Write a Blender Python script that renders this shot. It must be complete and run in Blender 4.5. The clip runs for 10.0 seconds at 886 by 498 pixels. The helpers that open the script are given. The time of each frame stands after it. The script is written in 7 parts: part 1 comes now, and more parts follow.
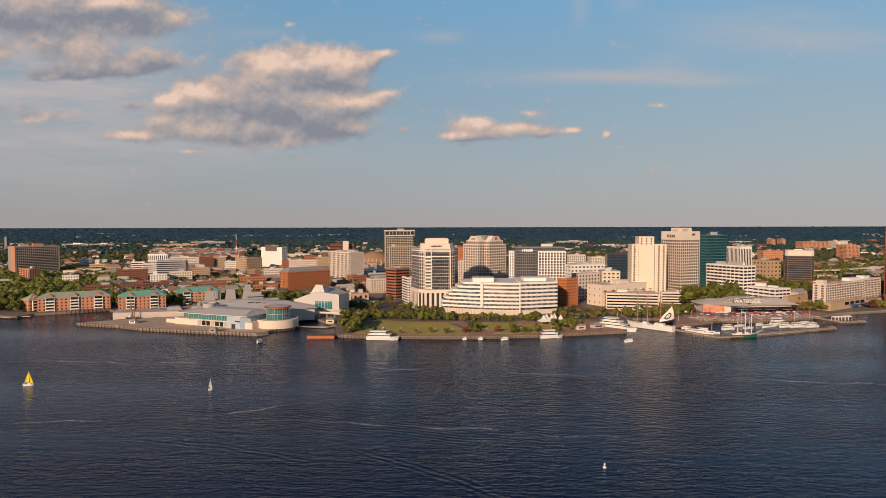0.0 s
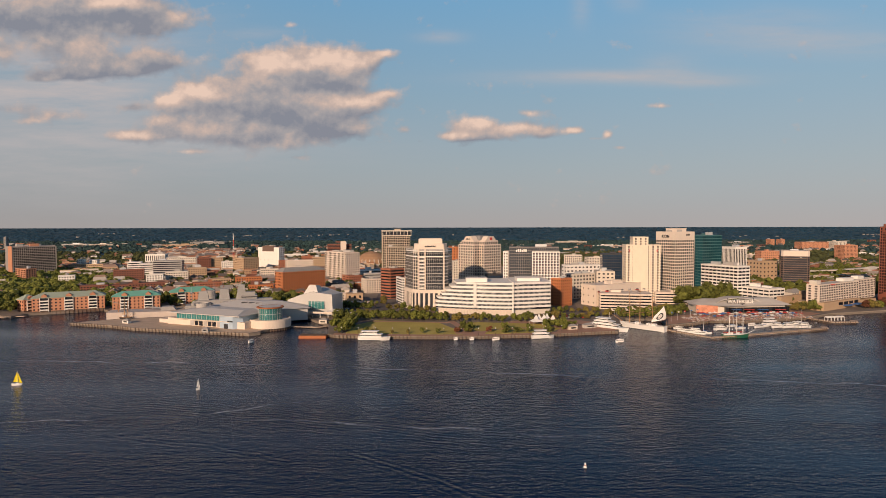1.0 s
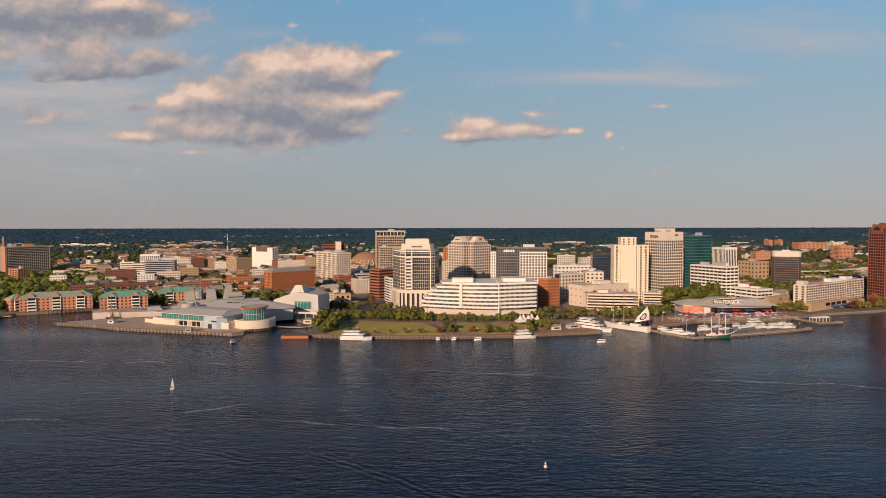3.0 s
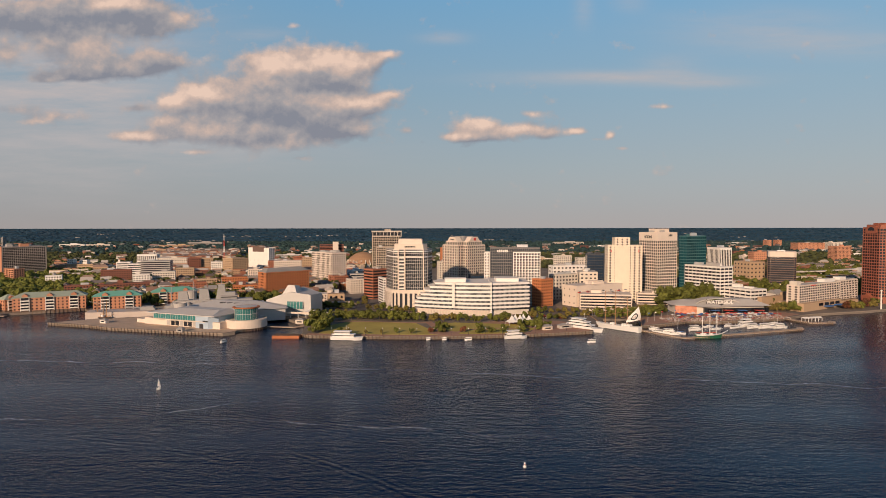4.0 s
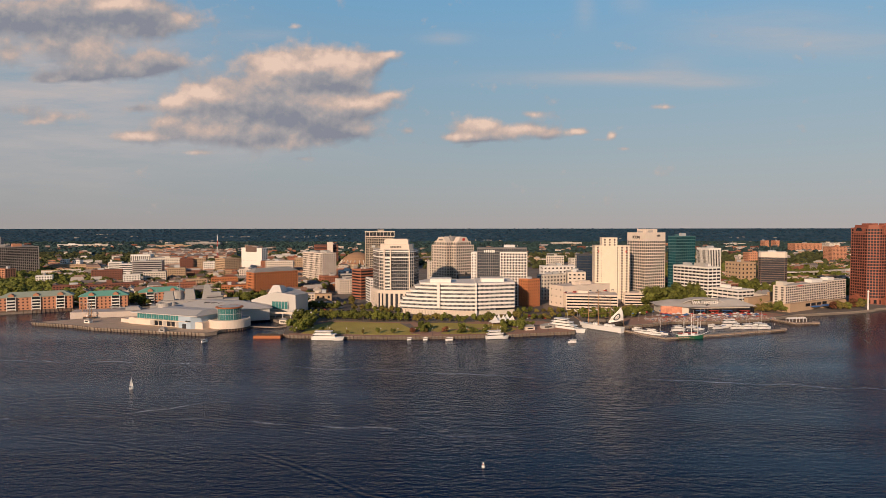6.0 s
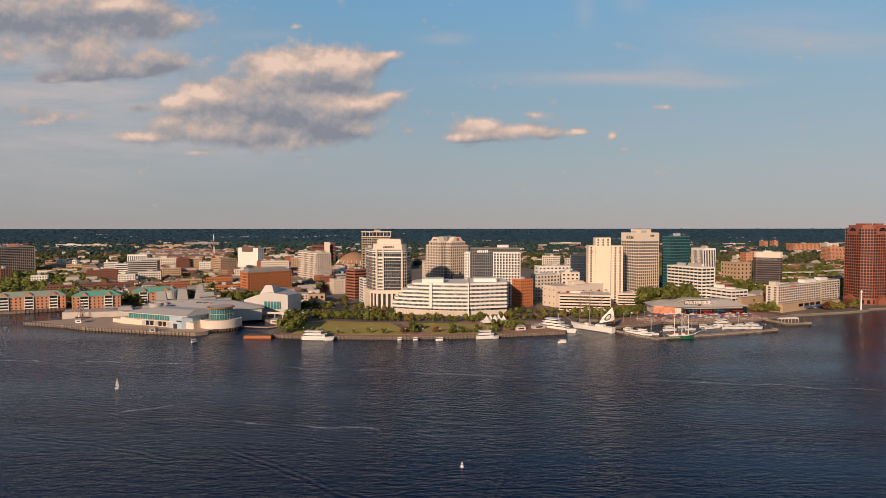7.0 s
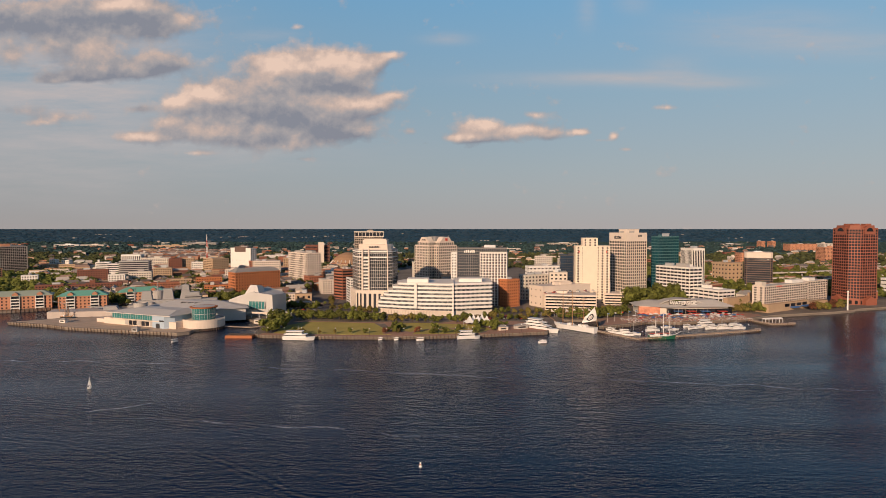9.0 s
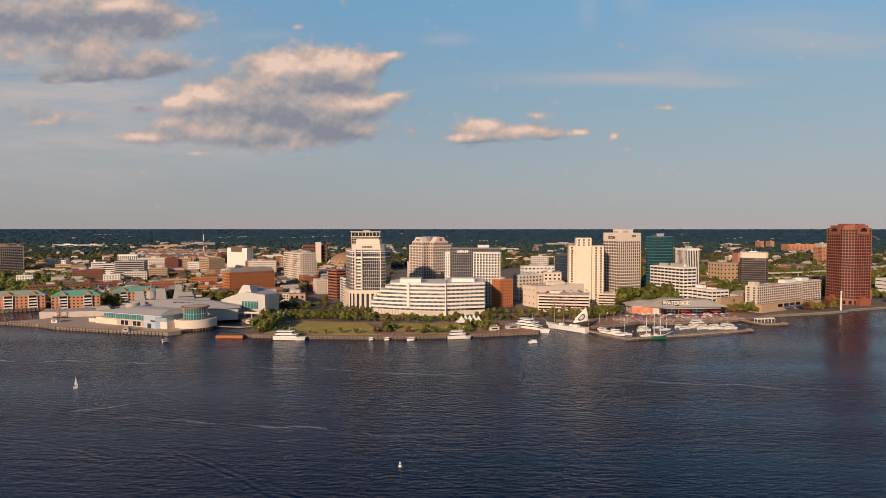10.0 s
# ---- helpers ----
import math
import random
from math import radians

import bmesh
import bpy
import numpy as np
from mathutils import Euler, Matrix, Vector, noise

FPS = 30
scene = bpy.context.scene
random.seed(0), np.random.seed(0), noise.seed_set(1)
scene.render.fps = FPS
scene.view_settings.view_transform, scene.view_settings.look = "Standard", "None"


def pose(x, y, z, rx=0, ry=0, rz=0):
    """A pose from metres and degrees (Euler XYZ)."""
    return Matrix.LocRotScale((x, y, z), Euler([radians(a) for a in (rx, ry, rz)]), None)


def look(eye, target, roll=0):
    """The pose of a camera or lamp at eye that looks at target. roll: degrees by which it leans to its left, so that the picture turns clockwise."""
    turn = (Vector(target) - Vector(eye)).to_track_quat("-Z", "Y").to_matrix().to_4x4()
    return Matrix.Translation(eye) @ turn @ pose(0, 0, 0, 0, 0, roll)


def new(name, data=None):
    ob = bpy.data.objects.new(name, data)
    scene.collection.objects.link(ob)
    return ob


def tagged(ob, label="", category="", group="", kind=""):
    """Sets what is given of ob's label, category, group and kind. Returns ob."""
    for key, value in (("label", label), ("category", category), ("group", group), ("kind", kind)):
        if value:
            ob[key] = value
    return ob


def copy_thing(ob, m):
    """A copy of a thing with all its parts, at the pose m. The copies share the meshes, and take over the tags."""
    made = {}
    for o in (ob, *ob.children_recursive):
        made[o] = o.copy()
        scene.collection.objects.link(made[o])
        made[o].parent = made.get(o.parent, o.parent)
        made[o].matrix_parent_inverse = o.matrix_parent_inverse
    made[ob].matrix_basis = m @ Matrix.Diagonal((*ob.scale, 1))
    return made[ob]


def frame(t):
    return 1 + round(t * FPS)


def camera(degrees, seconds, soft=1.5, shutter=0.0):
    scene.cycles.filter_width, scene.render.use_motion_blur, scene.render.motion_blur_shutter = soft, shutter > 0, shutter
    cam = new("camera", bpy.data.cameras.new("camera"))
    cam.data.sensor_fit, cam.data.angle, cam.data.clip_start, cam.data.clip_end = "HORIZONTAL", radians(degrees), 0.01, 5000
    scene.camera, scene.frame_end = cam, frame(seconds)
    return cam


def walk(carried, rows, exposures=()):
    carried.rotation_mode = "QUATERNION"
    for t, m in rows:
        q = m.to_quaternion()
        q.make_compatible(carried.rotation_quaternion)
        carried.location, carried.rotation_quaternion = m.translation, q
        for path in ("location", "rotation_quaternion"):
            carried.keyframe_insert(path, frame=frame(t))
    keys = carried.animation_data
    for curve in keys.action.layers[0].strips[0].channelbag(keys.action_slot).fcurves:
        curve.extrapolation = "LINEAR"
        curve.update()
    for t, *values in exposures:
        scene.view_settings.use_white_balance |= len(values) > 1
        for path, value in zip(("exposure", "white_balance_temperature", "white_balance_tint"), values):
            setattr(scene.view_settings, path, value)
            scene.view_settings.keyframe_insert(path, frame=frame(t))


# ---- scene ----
cam = camera(72.0, 10.0, soft=0.4)
PATH = [
    (0, (0.34, 0.09, 96.31), (-1.75, 999.24, 55.00), -0.122),
    (0.5, (4.23, -0.21, 96.26), (1.43, 998.94, 55.17), -0.116),
    (1, (8.19, -0.46, 96.20), (4.68, 998.70, 55.34), -0.110),
    (1.5, (12.20, -0.66, 96.14), (8.01, 998.51, 55.49), -0.103),
    (2, (16.26, -0.80, 96.08), (11.40, 998.37, 55.64), -0.097),
    (2.5, (20.37, -0.90, 96.02), (14.86, 998.28, 55.78), -0.090),
    (3.25, (26.61, -0.97, 95.92), (20.14, 998.21, 55.97), -0.081),
    (4, (32.91, -0.96, 95.82), (25.53, 998.22, 56.14), -0.071),
    (4.5, (37.15, -0.92, 95.75), (29.18, 998.26, 56.25), -0.065),
    (5, (41.39, -0.86, 95.68), (32.85, 998.33, 56.35), -0.058),
    (5.5, (45.65, -0.77, 95.61), (36.55, 998.42, 56.44), -0.052),
    (6.25, (52.05, -0.61, 95.50), (42.14, 998.58, 56.57), -0.042),
    (7, (58.44, -0.43, 95.38), (47.76, 998.76, 56.67), -0.032),
    (7.5, (62.68, -0.30, 95.30), (51.51, 998.89, 56.73), -0.026),
    (8, (66.90, -0.17, 95.22), (55.25, 999.02, 56.78), -0.020),
    (8.5, (71.10, -0.05, 95.14), (58.99, 999.14, 56.83), -0.013),
    (9, (75.27, 0.06, 95.05), (62.71, 999.25, 56.86), -0.007),
    (9.5, (79.40, 0.16, 94.96), (66.41, 999.35, 56.89), -0.000),
    (10, (83.49, 0.24, 94.88), (70.09, 999.43, 56.91), 0.006),
]
walk(cam, [(t, look(eye, target, roll)) for t, eye, target, roll in PATH])

# ---- light: low evening sun behind the camera, a little to its left ----
SUN_AZ, SUN_EL = 23.0, 17.0
scene.view_settings.exposure = 0.0
way = Vector((math.sin(radians(SUN_AZ)), math.cos(radians(SUN_AZ)), -math.tan(radians(SUN_EL))))
sun = new("sun", bpy.data.lights.new("sun", "SUN"))
sun.data.energy, sun.data.angle, sun.data.color = 4.4, radians(0.6), (1.0, 0.70, 0.48)
sun.matrix_world = look((0, 0, 400), Vector((0, 0, 400)) + way)

world = bpy.data.worlds.new("evening_sky")
scene.world = world
world.use_nodes = True
wt = world.node_tree
wt.nodes.clear()


def wn(kind, **kw):
    n = wt.nodes.new(kind)
    for k, v in kw.items():
        if isinstance(k, str) and k.startswith("i_"):
            n.inputs[int(k[2:])].default_value = v
        else:
            setattr(n, k, v)
    return n


def wl(a, b):
    wt.links.new(a, b)


def wmath(op, a, b=None, c=None, clamp=False):
    n = wt.nodes.new("ShaderNodeMath")
    n.operation, n.use_clamp = op, clamp
    for k, v in enumerate((a, b, c)):
        if v is None:
            continue
        if isinstance(v, (int, float)):
            n.inputs[k].default_value = v
        else:
            wl(v, n.inputs[k])
    return n.outputs[0]


def wramp(fac, stops):
    n = wt.nodes.new("ShaderNodeValToRGB")
    while len(n.color_ramp.elements) < len(stops):
        n.color_ramp.elements.new(0.5)
    for e, (p, c) in zip(n.color_ramp.elements, stops):
        e.position, e.color = p, (*c, 1)
    wl(fac, n.inputs[0])
    return n.outputs[0]


def wmix(fac, a, b):
    n = wt.nodes.new("ShaderNodeMix")
    n.data_type = "RGBA"
    if isinstance(fac, (int, float)):
        n.inputs[0].default_value = fac
    else:
        wl(fac, n.inputs[0])
    for k, v in ((6, a), (7, b)):
        if isinstance(v, tuple):
            n.inputs[k].default_value = (*v, 1)
        else:
            wl(v, n.inputs[k])
    return n.outputs[2]


sky = wn("ShaderNodeTexSky", sky_type="NISHITA", sun_disc=False)
sky.sun_elevation, sky.sun_rotation = radians(SUN_EL), radians(180 + SUN_AZ)
sky.air_density, sky.dust_density, sky.ozone_density = 1.0, 1.6, 1.0
coord = wn("ShaderNodeTexCoord")
sep = wn("ShaderNodeSeparateXYZ")
wl(coord.outputs["Generated"], sep.inputs[0])
sx, sy, sz = sep.outputs
side = wmath("DIVIDE", sx, wmath("MAXIMUM", sy, 0.05))
lift = wmath("DIVIDE", sz, wmath("MAXIMUM", sy, 0.05))
ahead = wmath("MULTIPLY", wmath("SUBTRACT", sy, 0.15), 4.0, clamp=True)

# an evening veil over the clear sky: rosy grey at the horizon, blue above
height = wmath("MULTIPLY", wmath("MAXIMUM", sz, 0.0), 1.6, clamp=True)
veil = wramp(height, [(0.0, (0.415, 0.385, 0.38)), (0.05, (0.375, 0.38, 0.395)), (0.15, (0.335, 0.388, 0.425)), (0.32, (0.262, 0.385, 0.482)), (0.56, (0.172, 0.375, 0.58)), (0.63, (0.052, 0.155, 0.32)), (0.72, (0.018, 0.065, 0.165)), (1.0, (0.016, 0.045, 0.11))])
# the sky pales away from the sun
pale = wn("ShaderNodeVectorMath", operation="SCALE")
wl(veil, pale.inputs[0])
wl(wmath("MULTIPLY_ADD", sx, 0.17, 1.03), pale.inputs["Scale"])
thin = wn("ShaderNodeVectorMath", operation="SCALE")
wl(sky.outputs[0], thin.inputs[0])
thin.inputs["Scale"].default_value = 0.07
clear = wmix(0.88, thin.outputs[0], pale.outputs[0])


def field(blobs, dx=0.0, dz=0.0):
    """Soft sum of ellipses (side, lift, half width, half height, weight), shifted by dx, dz."""
    total = None
    for cx, cz, rx, rz, wgt in blobs:
        a = wmath("MULTIPLY_ADD", side, 1 / rx, -(cx + dx) / rx)
        b = wmath("MULTIPLY_ADD", lift, 1 / rz, -(cz + dz) / rz)
        d = wmath("MULTIPLY_ADD", a, a, wmath("MULTIPLY", b, b))
        g = wmath("POWER", 0.3679, d)
        total = wmath("MULTIPLY_ADD", g, wgt, total if total is not None else 0.0)
    return total


def cloud_noise(scale_x, scale_z, shift_x, shift_z, detail, rough=0.58):
    v = wn("ShaderNodeCombineXYZ")
    wl(wmath("MULTIPLY_ADD", side, scale_x, shift_x), v.inputs[0])
    wl(wmath("MULTIPLY_ADD", lift, scale_z, shift_z), v.inputs[1])
    n = wn("ShaderNodeTexNoise")
    n.inputs["Scale"].default_value, n.inputs["Detail"].default_value, n.inputs["Roughness"].default_value = 1.0, detail, rough
    wl(v.outputs[0], n.inputs["Vector"])
    return n.outputs[0]


puff, puff_up = cloud_noise(15, 17, 3.1, 1.7, 9, 0.54), cloud_noise(15, 17, 3.0, 2.02, 9, 0.54)
lumps, lumps_up = cloud_noise(36, 44, 5.0, 2.7, 6, 0.55), cloud_noise(36, 44, 4.9, 3.05, 6, 0.55)
curds = cloud_noise(95, 110, 1.3, 8.2, 4, 0.6)
wisp = cloud_noise(4, 26, 7.0, 2.0, 7, 0.65)

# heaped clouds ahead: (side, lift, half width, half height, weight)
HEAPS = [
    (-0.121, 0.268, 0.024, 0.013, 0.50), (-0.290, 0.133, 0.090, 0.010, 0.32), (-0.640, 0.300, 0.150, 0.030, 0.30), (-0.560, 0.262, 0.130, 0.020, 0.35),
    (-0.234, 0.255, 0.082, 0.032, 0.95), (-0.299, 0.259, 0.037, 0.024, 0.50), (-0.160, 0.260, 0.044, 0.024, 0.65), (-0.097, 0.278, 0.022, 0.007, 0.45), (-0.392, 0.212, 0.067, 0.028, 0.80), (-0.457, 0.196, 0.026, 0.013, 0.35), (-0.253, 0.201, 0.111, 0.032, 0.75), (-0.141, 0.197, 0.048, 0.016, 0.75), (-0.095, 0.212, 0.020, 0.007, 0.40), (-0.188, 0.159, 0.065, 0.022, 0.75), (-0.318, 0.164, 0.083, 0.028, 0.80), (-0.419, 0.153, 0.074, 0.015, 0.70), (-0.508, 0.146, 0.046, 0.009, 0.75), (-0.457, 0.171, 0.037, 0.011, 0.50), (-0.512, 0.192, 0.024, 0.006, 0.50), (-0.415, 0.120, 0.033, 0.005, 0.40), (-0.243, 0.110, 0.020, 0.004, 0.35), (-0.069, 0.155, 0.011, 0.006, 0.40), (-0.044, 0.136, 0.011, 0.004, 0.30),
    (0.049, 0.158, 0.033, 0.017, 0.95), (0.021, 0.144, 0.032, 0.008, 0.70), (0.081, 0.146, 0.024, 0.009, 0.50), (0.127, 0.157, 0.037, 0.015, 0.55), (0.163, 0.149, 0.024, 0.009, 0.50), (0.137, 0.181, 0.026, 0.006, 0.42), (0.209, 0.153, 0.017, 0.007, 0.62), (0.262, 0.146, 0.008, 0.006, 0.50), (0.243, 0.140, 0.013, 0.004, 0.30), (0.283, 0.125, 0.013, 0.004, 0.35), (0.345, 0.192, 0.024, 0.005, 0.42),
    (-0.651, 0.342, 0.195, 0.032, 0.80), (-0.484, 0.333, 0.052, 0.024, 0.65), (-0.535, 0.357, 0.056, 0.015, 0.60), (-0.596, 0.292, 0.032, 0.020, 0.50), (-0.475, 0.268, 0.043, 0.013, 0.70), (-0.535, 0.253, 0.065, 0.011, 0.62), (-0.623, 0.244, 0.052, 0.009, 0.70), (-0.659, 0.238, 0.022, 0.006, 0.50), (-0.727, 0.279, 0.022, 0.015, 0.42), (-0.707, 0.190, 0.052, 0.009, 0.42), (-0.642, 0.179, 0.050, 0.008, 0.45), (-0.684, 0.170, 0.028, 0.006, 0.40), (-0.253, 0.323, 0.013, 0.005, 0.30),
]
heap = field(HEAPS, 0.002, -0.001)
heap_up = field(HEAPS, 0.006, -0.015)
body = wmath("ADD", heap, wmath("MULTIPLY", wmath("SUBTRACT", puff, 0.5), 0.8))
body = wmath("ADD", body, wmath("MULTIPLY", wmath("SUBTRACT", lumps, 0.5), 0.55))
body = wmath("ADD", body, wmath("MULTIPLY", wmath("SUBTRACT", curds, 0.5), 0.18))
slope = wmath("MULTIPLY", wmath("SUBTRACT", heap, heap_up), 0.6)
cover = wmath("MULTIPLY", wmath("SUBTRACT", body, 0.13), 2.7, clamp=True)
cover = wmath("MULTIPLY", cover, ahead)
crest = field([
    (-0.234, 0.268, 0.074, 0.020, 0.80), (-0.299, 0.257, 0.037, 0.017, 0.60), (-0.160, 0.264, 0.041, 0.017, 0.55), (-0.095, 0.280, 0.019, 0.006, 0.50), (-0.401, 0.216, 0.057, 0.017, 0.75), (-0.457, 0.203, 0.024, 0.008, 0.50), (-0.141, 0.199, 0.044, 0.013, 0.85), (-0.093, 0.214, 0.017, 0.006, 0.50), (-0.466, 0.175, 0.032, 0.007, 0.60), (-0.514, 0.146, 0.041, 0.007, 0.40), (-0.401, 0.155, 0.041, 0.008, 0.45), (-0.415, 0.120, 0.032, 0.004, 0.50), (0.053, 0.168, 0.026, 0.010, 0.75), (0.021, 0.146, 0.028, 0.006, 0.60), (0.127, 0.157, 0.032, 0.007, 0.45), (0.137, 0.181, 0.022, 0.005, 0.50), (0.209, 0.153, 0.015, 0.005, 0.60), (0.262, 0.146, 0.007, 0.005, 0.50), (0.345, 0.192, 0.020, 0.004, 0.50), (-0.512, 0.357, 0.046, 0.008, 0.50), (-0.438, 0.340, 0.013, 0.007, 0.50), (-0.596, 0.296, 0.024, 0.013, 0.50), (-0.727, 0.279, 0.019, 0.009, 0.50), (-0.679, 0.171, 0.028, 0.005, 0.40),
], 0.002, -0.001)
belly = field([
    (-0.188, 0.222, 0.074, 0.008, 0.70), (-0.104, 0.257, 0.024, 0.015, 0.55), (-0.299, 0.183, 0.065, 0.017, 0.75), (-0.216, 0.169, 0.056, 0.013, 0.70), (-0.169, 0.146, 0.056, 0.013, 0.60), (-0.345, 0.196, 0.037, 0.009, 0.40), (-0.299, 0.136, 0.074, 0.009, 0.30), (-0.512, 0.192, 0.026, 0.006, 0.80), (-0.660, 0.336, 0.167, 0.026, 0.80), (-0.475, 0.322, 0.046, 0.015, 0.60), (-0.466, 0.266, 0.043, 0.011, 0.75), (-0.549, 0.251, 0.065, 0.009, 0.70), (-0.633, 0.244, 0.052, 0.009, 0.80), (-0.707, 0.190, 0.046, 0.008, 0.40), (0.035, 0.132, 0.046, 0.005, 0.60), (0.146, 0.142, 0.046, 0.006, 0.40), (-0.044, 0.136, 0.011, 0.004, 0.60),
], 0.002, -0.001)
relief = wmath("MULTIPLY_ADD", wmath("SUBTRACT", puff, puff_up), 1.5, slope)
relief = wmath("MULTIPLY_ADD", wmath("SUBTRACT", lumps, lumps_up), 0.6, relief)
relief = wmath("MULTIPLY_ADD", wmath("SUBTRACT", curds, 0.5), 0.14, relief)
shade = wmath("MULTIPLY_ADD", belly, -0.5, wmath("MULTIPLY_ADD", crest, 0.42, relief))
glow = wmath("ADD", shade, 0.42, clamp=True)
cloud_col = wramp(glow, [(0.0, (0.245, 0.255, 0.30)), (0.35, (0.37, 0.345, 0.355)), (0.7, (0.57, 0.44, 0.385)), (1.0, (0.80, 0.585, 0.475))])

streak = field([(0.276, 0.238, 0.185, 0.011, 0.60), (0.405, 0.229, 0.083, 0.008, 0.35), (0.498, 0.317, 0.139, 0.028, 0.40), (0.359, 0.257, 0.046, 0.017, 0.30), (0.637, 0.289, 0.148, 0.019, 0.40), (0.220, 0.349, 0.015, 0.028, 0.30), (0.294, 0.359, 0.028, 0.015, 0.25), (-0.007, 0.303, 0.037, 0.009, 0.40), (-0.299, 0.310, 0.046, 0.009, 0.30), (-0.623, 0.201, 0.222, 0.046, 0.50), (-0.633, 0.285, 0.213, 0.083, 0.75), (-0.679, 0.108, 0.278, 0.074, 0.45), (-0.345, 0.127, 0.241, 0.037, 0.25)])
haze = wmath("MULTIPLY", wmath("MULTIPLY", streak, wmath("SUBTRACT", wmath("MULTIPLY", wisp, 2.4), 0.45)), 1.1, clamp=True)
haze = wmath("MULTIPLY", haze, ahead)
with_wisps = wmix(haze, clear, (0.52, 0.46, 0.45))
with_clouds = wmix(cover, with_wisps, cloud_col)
back = wn("ShaderNodeBackground")
wl(with_clouds, back.inputs[0])
back.inputs[1].default_value = 1.0
wl(back.outputs[0], wn("ShaderNodeOutputWorld").inputs[0])

# ---- materials ----
def material(name, base, rough=0.8, metal=0.0, vary=0.12, scale=0.15, fine=1.2, bump=0.0, per_object=0.0, per_island=0.0, spec=0.4, streaks=0.0):
    m = bpy.data.materials.new(name)
    m.use_nodes = True
    t = m.node_tree
    p = t.nodes["Principled BSDF"]
    p.inputs["Roughness"].default_value, p.inputs["Metallic"].default_value = rough, metal
    p.inputs["Specular IOR Level"].default_value = spec
    geo = t.nodes.new("ShaderNodeNewGeometry")
    big, small = t.nodes.new("ShaderNodeTexNoise"), t.nodes.new("ShaderNodeTexNoise")
    for n, s, d in ((big, scale, 4), (small, fine, 3)):
        n.inputs["Scale"].default_value, n.inputs["Detail"].default_value = s, d
        t.links.new(geo.outputs["Position"], n.inputs["Vector"])

    def calc(op, a, b):
        n = t.nodes.new("ShaderNodeMath")
        n.operation = op
        for k, v in enumerate((a, b)):
            if isinstance(v, (int, float)):
                n.inputs[k].default_value = v
            else:
                t.links.new(v, n.inputs[k])
        return n.outputs[0]

    f = calc("ADD", calc("MULTIPLY", calc("SUBTRACT", big.outputs[0], 0.5), 2.4 * vary), calc("MULTIPLY", calc("SUBTRACT", small.outputs[0], 0.5), 1.4 * vary))
    if streaks:
        sq = t.nodes.new("ShaderNodeMapping")
        sq.inputs["Scale"].default_value = (1.4, 1.4, 0.08)
        t.links.new(geo.outputs["Position"], sq.inputs[0])
        rain = t.nodes.new("ShaderNodeTexNoise")
        rain.inputs["Scale"].default_value = 0.8
        t.links.new(sq.outputs[0], rain.inputs["Vector"])
        f = calc("ADD", f, calc("MULTIPLY", calc("SUBTRACT", rain.outputs[0], 0.5), streaks))
    if per_object:
        o = t.nodes.new("ShaderNodeObjectInfo")
        f = calc("ADD", f, calc("MULTIPLY", calc("SUBTRACT", o.outputs["Random"], 0.5), 2 * per_object))
    if per_island:
        f = calc("ADD", f, calc("MULTIPLY", calc("SUBTRACT", geo.outputs["Random Per Island"], 0.5), 2 * per_island))
    hsv = t.nodes.new("ShaderNodeHueSaturation")
    hsv.inputs["Color"].default_value = (*base, 1)
    t.links.new(calc("ADD", f, 1.0), hsv.inputs["Value"])
    t.links.new(hsv.outputs[0], p.inputs["Base Color"])
    if bump:
        b = t.nodes.new("ShaderNodeBump")
        b.inputs["Strength"].default_value, b.inputs["Distance"].default_value = bump, 0.3
        t.links.new(small.outputs[0], b.inputs["Height"])
        t.links.new(b.outputs[0], p.inputs["Normal"])
    return m


WHITE = material("white_render", (0.80, 0.77, 0.72), 0.75, vary=0.05, streaks=0.06)
CREAM = material("cream_concrete", (0.71, 0.615, 0.525), 0.8, vary=0.06, streaks=0.07)
PALE = material("pale_stone", (0.66, 0.60, 0.52), 0.8, vary=0.07, streaks=0.06)
GREYC = material("grey_concrete", (0.42, 0.40, 0.38), 0.85, vary=0.1, streaks=0.1)
TAN = material("tan_brick", (0.48, 0.34, 0.22), 0.85, vary=0.1, fine=2.5)
BRICK = material("red_brick", (0.36, 0.14, 0.08), 0.85, vary=0.12, fine=2.5, per_object=0.08)
BRICKO = material("orange_brick", (0.50, 0.185, 0.075), 0.85, vary=0.1, fine=2.5, per_object=0.06)
BRICKD = material("dark_red_brick", (0.22, 0.09, 0.06), 0.85, vary=0.12, fine=2.5, per_object=0.08)
GRANITE = material("red_granite", (0.29, 0.10, 0.062), 0.6, vary=0.08)
PINKB = material("pinkish_brick", (0.54, 0.26, 0.155), 0.85, vary=0.08, fine=2.5)
GLASS = material("dark_window_glass", (0.022, 0.024, 0.03), 0.22, vary=0.3, scale=0.3, per_object=0.5, spec=0.25)
GLASSB = material("blue_curtain_glass", (0.03, 0.06, 0.11), 0.08, vary=0.3, scale=0.1, per_object=0.4, spec=0.8)
GLASSG = material("green_curtain_glass", (0.018, 0.08, 0.10), 0.08, vary=0.4, scale=0.06, per_object=0.4, spec=0.8)
GLASSD = material("grey_curtain_glass", (0.04, 0.045, 0.055), 0.12, vary=0.25, scale=0.1, per_object=0.35, spec=0.45)
TEALM = material("teal_mullion", (0.06, 0.15, 0.16), 0.3, vary=0.1)
GLASST = material("teal_glass", (0.05, 0.20, 0.20), 0.1, vary=0.2, per_object=0.3, spec=0.8)
ROOFG = material("grey_roofing", (0.30, 0.29, 0.28), 0.9, vary=0.18, scale=0.08)
ROOFL = material("light_membrane_roof", (0.52, 0.49, 0.45), 0.85, vary=0.12, scale=0.08)
